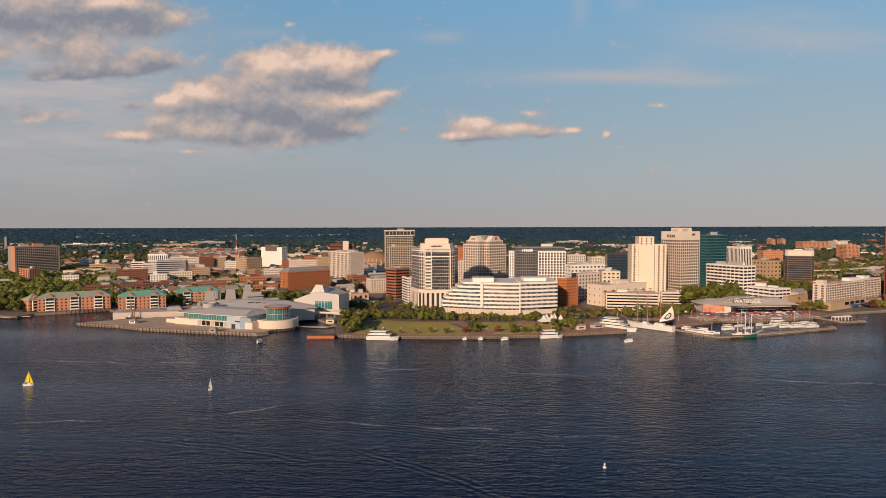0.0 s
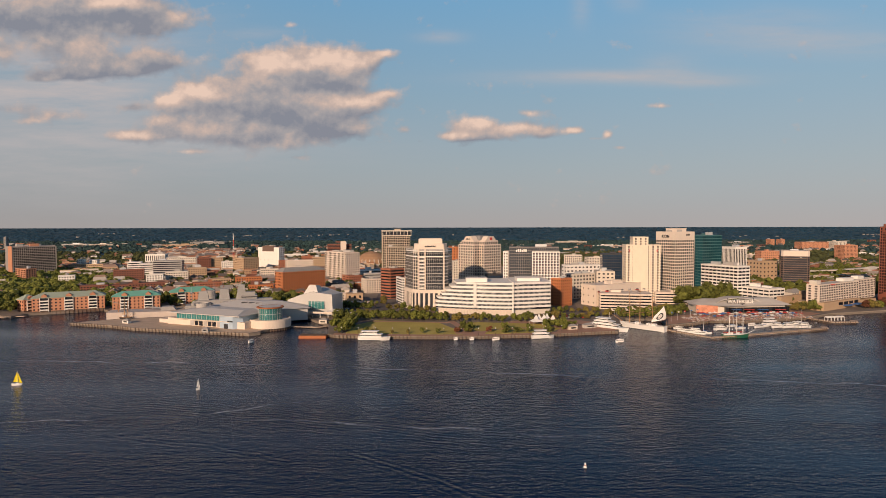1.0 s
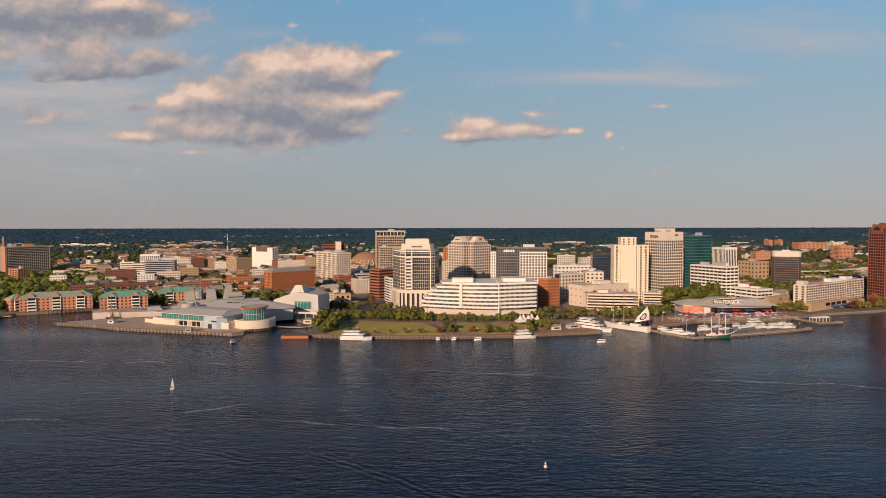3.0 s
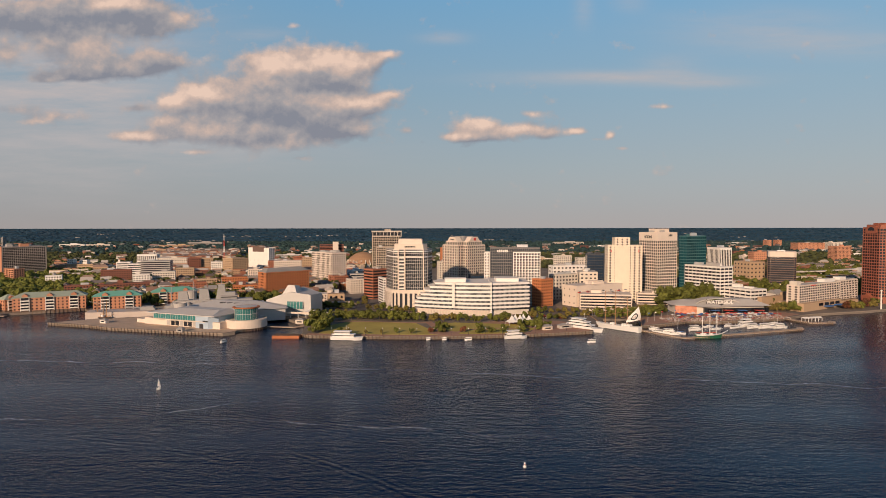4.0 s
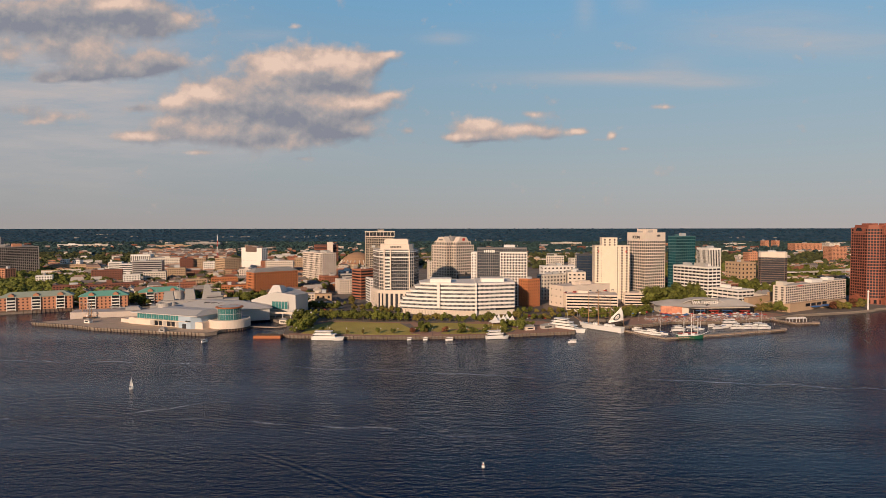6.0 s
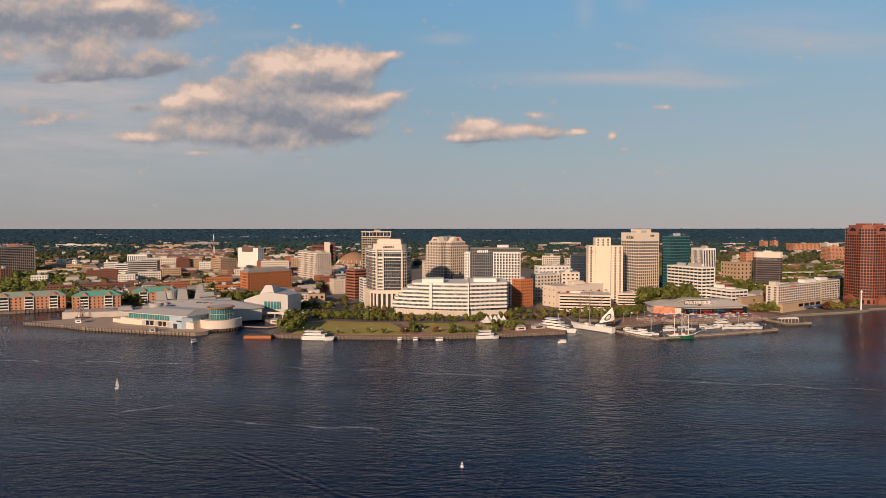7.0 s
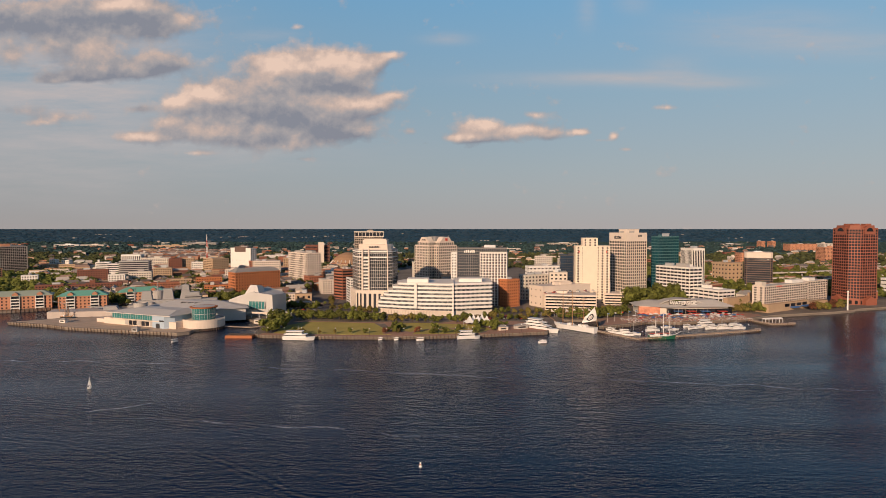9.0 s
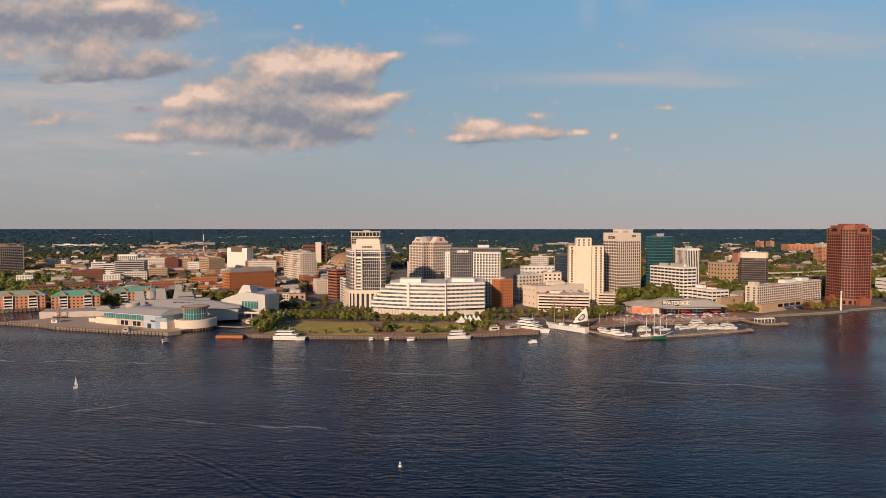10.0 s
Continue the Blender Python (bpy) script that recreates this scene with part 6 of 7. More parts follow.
def leafy(y0, y1, s0, s1):
    """Places in a sector of the town that no building covers."""
    def pick(r):
        while True:
            y = r.uniform(y0, y1)
            x = r.uniform(s0, s1) * y
            if free(x, y, -2.5) and abs(x + 74) > 10:
                return x, y
    return pick


canopy("bank_trees", leafy(725, 1180, -0.80, -0.50), 750, LEAF, "deep green crowns round the left bank apartments", 41, (3.8, 7.0), 0.95, leaves=34, lift=4.5)
canopy("terrace_trees", leafy(712, 790, -0.56, -0.20), 150, LEAF, "green crowns behind the waterfront apartments", 42, (3.4, 5.6), 1.0, leaves=34, lift=4.0)
canopy("square_trees", leafy(800, 1300, -0.52, -0.14), 420, LEAF, "green crowns over the old town streets", 43, (3.2, 5.6), 1.0, leaves=30, lift=5.0)
canopy("inland_trees", leafy(820, 1320, 0.40, 0.95), 420, LEAF, "green crowns between the inland buildings", 44, (3.4, 6.2), 1.0, leaves=30, lift=3.5)
canopy("town_treetops", town_wood, 1000, LEAF, "dense leafy treetops between the old town houses", 9, (3.2, 6.2), 0.95, leaves=26, lift=3.6)
row(-150, 700, -70, 668, 10, 0.8)
row(-55, 662, 0, 640, 8, 0.75, ("green", "green", "gold"))
row(105, 596, 165, 612, 7, 0.7, ("gold", "green"))
row(168, 615, 250, 652, 12, 0.75, ("green", "gold"))
row(225, 612, 262, 640, 9, 0.95, ("green",))
row(185, 606, 222, 607, 7, 0.85, ("green",))
grove(268, 688, 345, 728, 26, 1.95, group="trees beside the towers")
row(345, 668, 400, 690, 8, 0.9, ("green", "gold"))
row(372, 650, 410, 655, 7, 0.95, ("green", "gold", "gold"))
row(468, 668, 520, 690, 8, 0.9, ("green", "red", "gold"))
grove(598, 705, 660, 735, 8, 1.2)
grove(-520, 650, -450, 720, 26, 1.15)
row(-440, 700, -340, 735, 14, 1.1)
grove(-372, 684, -358, 712, 6, 1.1)
grove(-312, 690, -304, 720, 4, 1.1)
grove(-262, 720, -238, 760, 6, 1.1)


# ---- ships and boats ----
def hull_mesh(L, W, H, bow=0.28, sheer=0.5, n=10, keel=-0.5, low=0.7):
    """A hull along +x (bow), keel at -0.5, deck at H with rising ends."""
    g, rows = Mesh(), []
    for i in range(n + 1):
        f = i / n
        half = W / 2 * (1.0 if f < 1 - bow else max(0.02, math.cos((f - (1 - bow)) / bow * math.pi / 2)) ** 0.8) * (0.82 + 0.18 * min(1, f * 4))
        x, z = (f - 0.5) * L, H + sheer * (2 * f - 1) ** 2
        rows.append([(x - 0.04 * L * f, -half * (low if keel < 0 else 0.98), keel), (x, -half, z), (x, half, z), (x - 0.04 * L * f, half * (low if keel < 0 else 0.98), keel)])
    v = [p for r in rows for p in r]
    f = [(3, 2, 1, 0), tuple(4 * n + i for i in range(4))]
    for i in range(n):
        a = 4 * i
        f += [(a, a + 4, a + 5, a + 1), (a + 1, a + 5, a + 6, a + 2), (a + 2, a + 6, a + 7, a + 3), (a + 3, a + 7, a + 4, a)]
    return g.add(v, f)


def motor_boat(x, y, rot, L, label, decks=1, group="", name="motor_boat"):
    t = thing(name, pose(x, y, 0, 0, 0, rot), label, "boat", group)
    H = 0.9 + L * (0.045 if decks == 1 else 0.065)
    W = L * 0.24
    part("hull", hull_mesh(L, W, H), HULLW, t)
    part("boot_stripe", Mesh().box(-L * 0.49, L * 0.2, -W * 0.46, W * 0.46, -0.2, 0.25), DARKM, t)
    z, a, b = H, -0.44, 0.24
    for k in range(decks):
        h = 2.3 if L > 15 else 1.3
        part("window_strip", Mesh().box(a * L, b * L, -W * 0.42, W * 0.42, z + h * 0.42, z + h * 0.72), GLASS, t)
        part("cabin", Mesh().box(a * L + 0.2, b * L - 0.2, -W * 0.40, W * 0.40, z, z + h), HULLW, t)
        part("deck", Mesh().prism([(a * L - 0.6, -W * 0.46), (b * L, -W * 0.46), (b * L + 1.2, 0), (b * L, W * 0.46), (a * L - 0.6, W * 0.46)], z + h, z + h + 0.25), HULLW, t)
        z += h + 0.2
        a, b = a + 0.06, b - 0.12
    part("mast", Mesh().tube((0.0, 0, z), (-0.3, 0, z + 0.16 * L), 0.12, 0.06, 5), HULLW, t)
    return t


motor_boat(-50.9, 503.2, -4, 27, "white two-deck excursion boat beside the park seawall", 2, name="excursion_boat")
motor_boat(90.6, 509.6, 13, 20, "white two-deck excursion boat at the plaza quay", 2, name="excursion_boat")
motor_boat(157, 549, -42, 37, "large white dinner cruise yacht with dark window bands", 3, name="cruise_yacht")
motor_boat(149.5, 491, 185, 7, "small white motor boat under way")
motor_boat(49.9, 500.5, 190, 6.2, "small white motor boat with a wake")
motor_boat(30.1, 501.6, 175, 3.8, "small white dinghy off the seawall", group="small boats off the park")
motor_boat(16.9, 501.8, 185, 3.4, "small white dinghy off the seawall", group="small boats off the park")
motor_boat(-149.6, 491.7, 60, 6, "small white motor boat throwing spray")
for x, y, r, L in ((220.3, 537.2, 150, 13), (225.0, 531.6, 155, 14), (228.5, 526.1, 160, 10), (257.5, 548.4, 15, 14), (315.5, 572.3, 20, 20), (315.4, 559.8, 20, 14),
                   (326.3, 559.7, 15, 15), (339.8, 559.5, 10, 14), (298.4, 560.0, 25, 12), (220.1, 551.7, 140, 9), (296.4, 569.3, 20, 9), (344.2, 578.5, 10, 11)):
    motor_boat(x, y, r, L, "white motor yacht moored in the marina", 2 if L > 13 else 1, "moored motor yachts")
for x, y, r in ((-505.8, 708.2, 20), (-500.5, 713.0, 25)):
    motor_boat(x, y, r, 9, "small white boat moored by the green bank", 1, "boats at the green bank")


def sail_boat(x, y, rot, L, mast, mat, label):
    t = thing("sailing_boat", pose(x, y, 0, 0, 0, rot), label, "boat")
    part("hull", hull_mesh(L, L * 0.28, 0.9), HULLW, t)
    part("cabin", Mesh().box(-0.1 * L, 0.2 * L, -0.08 * L, 0.08 * L, 0.9, 1.5), HULLW, t)
    part("mast", Mesh().tube((0.08 * L, 0, 0.8), (0.08 * L, 0, mast), 0.1, 0.05, 6), STEEL, t)
    part("boom", Mesh().tube((0.08 * L, 0, 1.9), (-0.42 * L, 0.3, 1.9), 0.08, 0.06, 5), STEEL, t)
    for name, pts in (("mainsail", [(0.06, 2.0), (-0.42, 2.0), (0.05, mast - 0.3)]), ("jib", [(0.48, 1.3), (0.10, 1.5), (0.09, mast * 0.86)])):
        v = []
        for i in range(7):
            f = i / 6
            for j in range(5):
                e = j / 4
                px = (pts[0][0] * (1 - e) + pts[1][0] * e) * (1 - f) + pts[2][0] * f
                pz = (pts[0][1] * (1 - e) + pts[1][1] * e) * (1 - f) + pts[2][1] * f
                v.append((px * L, 0.10 * L * math.sin(e * 2.6) * (1 - f), pz))
        n = len(v)
        fs = [(5 * i + j, 5 * i + j + 1, 5 * i + j + 6, 5 * i + j + 5) for i in range(6) for j in range(4)]
        v += [(a, b + 0.04, c) for a, b, c in v]
        fs += [tuple(n + k for k in reversed(f)) for f in fs]
        part(name, Mesh().add(v, fs), mat, t)
    return t


sail_boat(-248.8, 361, 10, 5.7, 9.0, SAILY, "sailing boat with bright yellow sails on the river")
sail_boat(-135.6, 350, 38, 2.3, 6.9, SAILW, "small sailing boat with white sails on the river")

t = thing("buoy", pose(63.4, 237, 0) @ Matrix.Diagonal((0.72, 0.72, 0.72, 1)), "small white channel buoy with an orange band", "buoy")
part("float", Mesh().turned([(0.9, -0.4), (1.0, 0.2), (0.8, 0.7), (0.5, 0.9)], 14), HULLW, t)
part("body", Mesh().turned([(0.5, 0.8), (0.42, 2.3), (0.3, 2.6), (0.05, 2.7)], 14), HULLW, t)
part("band", Mesh().turned([(0.53, 1.1), (0.49, 1.6)], 14), ORANGE, t, "orange band")


def rigged_ship(x, y, rot, L, hull, label, masts, height, wood, yards, category="ship", name="tall_ship"):
    t = thing(name, pose(x, y, 0, 0, 0, rot), label, category)
    H = 0.9 + L * 0.075
    part("hull", hull_mesh(L, L * 0.17, H, 0.34, 0.9, 14), hull, t)
    part("rail", hull_mesh(L * 0.995, L * 0.172, H + 0.3, 0.34, 0.9, 14, H - 0.1), wood, t) if hull is not HULLW else part("waterline", Mesh().box(-L * 0.44, L * 0.26, -L * 0.07, L * 0.07, -0.2, 0.3), DARKM, t)
    part("deckhouse", Mesh().box(-L * 0.3, -L * 0.12, -L * 0.045, L * 0.045, H, H + 2.0).box(L * 0.05, L * 0.14, -L * 0.04, L * 0.04, H, H + 1.8), HULLW, t)
    part("bowsprit", Mesh().tube((L * 0.44, 0, H + 0.6), (L * 0.72, 0, H + 0.15 * L), 0.3, 0.12, 6), wood, t)
    for i, (fx, fh) in enumerate(masts):
        m = part("mast", Mesh().tube((fx * L, 0, H - 0.5), (fx * L, 0, height * fh), 0.42, 0.2, 7), wood, t)
        for k in range(yards if i < 2 else max(0, yards - 4)):
            z = H + (height * fh - H) * (0.32 + 0.155 * k)
            s = L * (0.20 - 0.026 * k)
            part("yard", Mesh().tube((fx * L + 0.5, -s, z), (fx * L + 0.5, s, z), 0.24, 0.24, 5), wood, m)
        for sgn in (-1, 1):
            g = Mesh()
            for q in (-1.0, 0.0, 1.2):
                g.tube((fx * L + q * 1.4, sgn * L * 0.08, H + 0.4), (fx * L, 0, height * fh * 0.72), 0.05, 0.05, 3)
            part("shrouds", g, DARKM, m)
    ends = [(L * 0.7, H + 0.14 * L)] + [(fx * L, height * fh) for fx, fh in reversed(masts)]
    for (xa, za), (xb, zb) in zip(ends, ends[1:]):
        part("stay", Mesh().tube((xa, 0, za), (xb, 0, zb * 0.9), 0.05, 0.05, 3), DARKM, t)
    return t


ship = rigged_ship(188, 554, 132, 46, HULLW, "white-hulled three-masted sailing ship moored stern out", [(-0.22, 0.86), (0.05, 1.0), (0.28, 0.96)], 36, MAST, 5)
# great white flag at the stern, with a dark round emblem
turn = Matrix.Rotation(radians(-132), 3, "Z")


def flag_at(a, b, out=0.0):
    """A place on the flag: a along it, b up it."""
    r = (4 + 13.5 * a) * (1 - b) + (6 + 9.5 * a) * b
    z = (8.5 + 2.5 * a) * (1 - b) + (13.5 + 9.5 * a) * b
    return turn @ Vector((r, -13 - 1.6 * math.sin(3.1 * a) + 0.8 * math.sin(6 * b + 2 * a) - out, 0)) + Vector((0, 0, z))


v = [flag_at(i / 10, j / 10) for i in range(11) for j in range(11)]
n = len(v)
f = [(11 * i + j, 11 * i + j + 1, 11 * i + j + 12, 11 * i + j + 11) for i in range(10) for j in range(10)]
v += [flag_at(i / 10, j / 10, -0.05) for i in range(11) for j in range(11)]
f += [tuple(n + k for k in reversed(q)) for q in f]
flag = part("flag", Mesh().add(v, f), SAILW, ship, "huge white flag with a dark round emblem")
v, f = [], []
for k in range(24):
    c = 2 * math.pi * k / 24
    for rad in (0.17, 0.26):
        v += [flag_at(0.52 + rad * math.cos(c), 0.45 + rad * 1.25 * math.sin(c), 0.08)]
f = [(2 * k, 2 * k + 1, (2 * k + 3) % 48, (2 * k + 2) % 48) for k in range(24)]
part("emblem", Mesh().add(v, f), DARKM, flag, "dark ring emblem")
part("emblem", Mesh().add([flag_at(0.52 + 0.12 * math.cos(0.52 * k), 0.45 + 0.15 * math.sin(0.52 * k), 0.08) for k in range(12)], [tuple(range(12))]), NAVYG, flag, "dark disc emblem")
part("flagpole", Mesh().tube(turn @ Vector((18.5, -13, 0)) + Vector((0, 0, 2)), turn @ Vector((15, -13, 0)) + Vector((0, 0, 23.5)), 0.15, 0.08, 5), MAST, ship)

schooner = rigged_ship(253, 511, 8, 24, HULLG, "green-hulled three-masted schooner with furled red sails", [(-0.25, 0.9), (0.03, 1.0), (0.27, 0.95)], 21, HULLW, 0, name="schooner")
for fx in (-0.25, 0.03, 0.27):
    part("furled_sail", Mesh().tube((fx * 24 - 0.6, 0, 4.7), (fx * 24 - 5.4, 0, 5.0), 0.5, 0.32, 8), SAILR, schooner, "red canvas furled on its boom")
rigged_ship(-318, 611, -28, 30, DARKM, "dark wooden schooner with bare masts at the pier", [(-0.2, 1.0), (0.12, 0.96), (0.3, 0.8)], 25, MAST, 0, name="schooner")

# barge
t = thing("barge", pose(-104, 514, 0, 0, 0, 0), "rust orange work barge beside the park", "barge")
part("hull", Mesh().prism([(-11.5, -4.5), (11.5, -4.5), (12, 5), (-11, 6.5)], -0.6, 2.3), ORANGE, t)
part("deck", Mesh().prism([(-11, -4), (11, -4), (11.5, 4.6), (-10.6, 6)], 2.3, 2.45), WOOD, t)
for k in range(6):
    part("bollard", Mesh().tube((-10 + 4 * k, -3.8, 2.4), (-10 + 4 * k, -3.8, 3.1), 0.25, 0.3, 8), DARKM, t)

# battleship moored behind the museum
t = thing("battleship", pose(-206.6, 658.7, 0, 0, 0, 18), "long grey museum battleship with guns and tower mast", "ship")
part("hull", hull_mesh(270, 28, 6.8, 0.35, 1.2, 18, low=0.97), NAVYG, t)
part("deck", Mesh().box(-128, 60, -10.5, 10.5, 6.8, 7.2), PLANK, t, "pale planked deck")
part("waterline", Mesh().box(-133, 40, -12.5, 12.5, -0.3, 0.5), DARKM, t)
for x, z in ((-78, 7), (62, 7), (80, 9.5)):
    tur = part("turret", Mesh().prism([(x - 8, -6), (x + 7, -5.4), (x + 7, 5.4), (x - 8, 6)], z, z + 4.0, [(x - 7, -5), (x + 4, -4.2), (x + 4, 4.2), (x - 7, 5)]), SHIPG, t)
    for yy in (-2.8, 0, 2.8):
        s = -1 if x < 0 else 1
        part("gun", Mesh().tube((x + 4 * s, yy, z + 2), (x + 23 * s, yy, z + 4.0), 0.6, 0.38, 8), SHIPG, tur)
part("deckhouse", Mesh().box(-62, 38, -9, 9, 7, 11.5), SHIPG, t)
part("upper_deckhouse", Mesh().box(-52, 26, -6.5, 6.5, 11.5, 16), SHIPG, t)
part("bridge", Mesh().box(-6, 10, -7.5, 7.5, 16, 20).box(-5, 8, -5, 5, 20, 23.5), SHIPG, t)
part("bridge_window", Mesh().box(-6.2, 10.2, -7.6, 7.6, 17.8, 18.8), GLASS, t)
part("tower", Mesh().prism(rect(-12, -1, -3.8, 3.8), 16, 30, rect(-9, -3, -2.4, 2.4)).box(-10.5, -2, -4, 4, 25, 25.9).box(-9.6, -2.6, -3.2, 3.2, 29.8, 31.2), SHIPG, t)
part("funnel", Mesh().prism(rect(-29, -18, -3.6, 3.6), 16, 27, rect(-28, -19.5, -2.8, 2.8)).prism(rect(-28.4, -19.1, -3, 3), 26.9, 27.6), SHIPG, t)
part("funnel", Mesh().prism(rect(-50, -39, -3.6, 3.6), 16, 25, rect(-49, -40.5, -2.8, 2.8)).prism(rect(-49.4, -40, -3, 3), 24.9, 25.6), SHIPG, t)
for x, z in ((-6, 38), (-34, 36), (-56, 31)):
    m = part("mast", Mesh().tube((x, 0, 16), (x, 0, z), 0.5, 0.2, 6), SHIPG, t)
    part("yard", Mesh().tube((x, -4.5, z - 4), (x, 4.5, z - 4), 0.2, 0.2, 5), SHIPG, m)
    part("platform", Mesh().turned([(1.8, z - 7.5), (2.2, z - 7), (2.2, z - 6.4), (0.3, z - 6.4)], 10, x, 0), SHIPG, m)
for k in range(6):
    for sgn in (-1, 1):
        part("gun_mount", Mesh().turned([(2.2, 11.4), (2.4, 13.6), (1.2, 14.6)], 10, -54 + 15 * k, sgn * 8.4), SHIPG, t)
part("crane", Mesh().tube((-120, 0, 7), (-120, 0, 15), 0.5, 0.35, 6).tube((-120, 0, 14.5), (-134, 0, 18), 0.3, 0.2, 5), SHIPG, t)


# ---- park and quay furniture ----
def tent(x, y, s):
    t = thing("peaked_tent", pose(x, y, LAND, 0, 0, 18), "white peaked tent roof on poles in the park", "tent", "white park tents")
    ring = [(s * math.cos(math.pi / 4 + k * math.pi / 2), s * math.sin(math.pi / 4 + k * math.pi / 2)) for k in range(4)]
    part("roof", Mesh().prism(ring, 3.0, 5.4, [(p * 0.38, q * 0.38) for p, q in ring]).prism([(p * 0.38, q * 0.38) for p, q in ring], 5.4, 9.0, [(p * 0.04, q * 0.04) for p, q in ring]), SAILW, t)
    for p, q in ring:
        part("pole", Mesh().tube((p * 0.97, q * 0.97, 0), (p * 0.97, q * 0.97, 3.2), 0.12, 0.12, 6), STEEL, t)


for x, y, s in ((93, 566, 6.5), (101, 569, 6.5), (109, 567, 6.0), (97, 574, 5.5), (105, 577, 5.5)):
    tent(x, y, s)


def umbrella(x, y, mat, label):
    t = thing("parasol", pose(x, y, LAND), label, "parasol", "terrace parasols")
    part("pole", Mesh().tube((0, 0, 0), (0, 0, 2.8), 0.06, 0.05, 6), STEEL, t)
    part("canopy", Mesh().turned([(2.1, 2.3), (1.2, 2.75), (0.05, 3.1)], 8), mat, t)


UR = random.Random(4)
for k in range(64):
    f = k / 63
    m, lab = UR.choice([(SAILW, "white canvas parasol on the marina terrace"), (SAILW, "white canvas parasol on the marina terrace"), (BLUEP, "blue canvas parasol on the marina terrace"), (REDP, "red canvas parasol on the marina terrace")])
    umbrella(262 + 108 * f + UR.uniform(-4, 4), 606 + 14 * f + UR.uniform(-12, 16), m, lab)

CANVAS = palette("terrace_canvas", [(0.75, 0.72, 0.68), (0.42, 0.10, 0.07), (0.30, 0.22, 0.16), (0.62, 0.55, 0.48), (0.10, 0.16, 0.30), (0.55, 0.34, 0.24), (0.70, 0.66, 0.60), (0.20, 0.17, 0.15)])
# tables and chairs added to stand in for the crowd
g = Mesh()
for k in range(620):
    f = UR.random()
    x, y, a = 244 + 132 * f, 586 + 24 * f + UR.uniform(-6, 22), UR.uniform(0, 3)
    m = pose(x, y, LAND + 0.06, 0, 0, math.degrees(a))
    g.box(-0.6, 0.6, -0.5, 0.5, 0.70, 0.78, m).box(-0.08, 0.08, -0.08, 0.08, 0, 0.7, m)
    for q in (-0.95, 0.95):
        g.box(q - 0.22, q + 0.22, -0.22, 0.22, 0.0, 0.46, m).box(q * 1.22 - 0.04, q * 1.22 + 0.04, -0.22, 0.22, 0.46, 0.95, m)
tagged(part("terrace_furniture", g, CANVAS), "cafe tables and chairs added in place of the terrace crowd", "tables", kind="stuff")

t = thing("gazebo", pose(385, 588, LAND, 0, 0, 12), "long white-roofed boarding shelter on the pier", "shelter")
part("roof", Mesh().prism(rect(-10, 10, -2.6, 2.6), 3.2, 4.4, rect(-9.5, 9.5, -0.4, 0.4)), WHITE, t)
for k in range(6):
    for s in (-2.2, 2.2):
        part("post", Mesh().box(-9.5 + 3.8 * k, -9.2 + 3.8 * k, s - 0.15, s + 0.15, -0.4, 3.2), WHITE, t)

t = thing("flagpole_tower", pose(511, 672, LAND), "tall white monument pole on the quay", "monument")
part("shaft", Mesh().tube((0, 0, 0), (0, 0, 20), 0.9, 0.6, 10), WHITE, t)
part("cap", Mesh().turned([(1.1, 20), (1.2, 20.6), (0.1, 21.6)], 10), WHITE, t)


def lamp(x, y, h=8.0):
    t = thing("lamp_post", pose(x, y, LAND), "slim dark lamp post on the promenade", "street lamp", "promenade lamp posts")
    part("post", Mesh().tube((0, 0, 0), (0, 0, h), 0.11, 0.07, 6), DARKM, t)
    part("lantern", Mesh().turned([(0.1, h), (0.35, h + 0.3), (0.3, h + 0.8), (0.05, h + 1.0)], 8), HULLW, t)


for k in range(16):
    lamp(-80 + 14.5 * k, 508.5 + (0.05 * max(0, (-80 + 14.5 * k) - 30)) ** 2 * 0.85 - 0.06 * min(0, -80 + 14.5 * k), 6)


# ---- cars ----
def car_proto(mat):
    t = thing("car", pose(0, 0, -50), "parked car with dark windows", "car", "parked cars")
    part("body", Mesh().prism([(-2.2, -0.85), (2.1, -0.85), (2.25, -0.5), (2.25, 0.5), (2.1, 0.85), (-2.2, 0.85)], 0.3, 0.85).prism(rect(-2.2, 2.2, -0.84, 0.84), 0.85, 0.95, rect(-2.1, 2.05, -0.76, 0.76)), mat, t)
    part("cabin", Mesh().prism(rect(-1.7, 1.0, -0.78, 0.78), 0.95, 1.42, rect(-1.3, 0.4, -0.66, 0.66)), GLASS, t)
    part("car_roof", Mesh().box(-1.25, 0.35, -0.64, 0.64, 1.42, 1.48), mat, t)
    for x in (-1.35, 1.35):
        for y in (-0.72, 0.72):
            part("wheel", Mesh().tube((x, y - 0.12, 0.33), (x, y + 0.12, 0.33), 0.33, 0.33, 10), RUBBER, t)
    return t


PROTO = [car_proto(CARP), car_proto(CARP), car_proto(HULLW), car_proto(CARR)]
CR = random.Random(8)
SPOTS = []
for k in range(9):
    for r in range(3):
        if CR.random() < 0.8:
            SPOTS.append((110 + 4.4 * k, 604.5 + 8.5 * r + 0.2 * k, 100, LAND + 0.14))
for k in range(12):
    SPOTS.append((-140 + 13 * k + CR.uniform(-3, 3), 688 - 5.6 * k, -24, LAND + 0.1))
for k in range(14):
    SPOTS.append((128 + 15 * k + CR.uniform(-4, 4), 612 + 6.4 * k, 24, LAND + 0.1))
for k in range(12):
    SPOTS.append((-128 + 5.2 * k, 655 + CR.uniform(-1, 1) - 1.5 * k, 80, LAND + 0.02))
deck = pose(177.5, 672.0, LAND, 0, 0, 26)
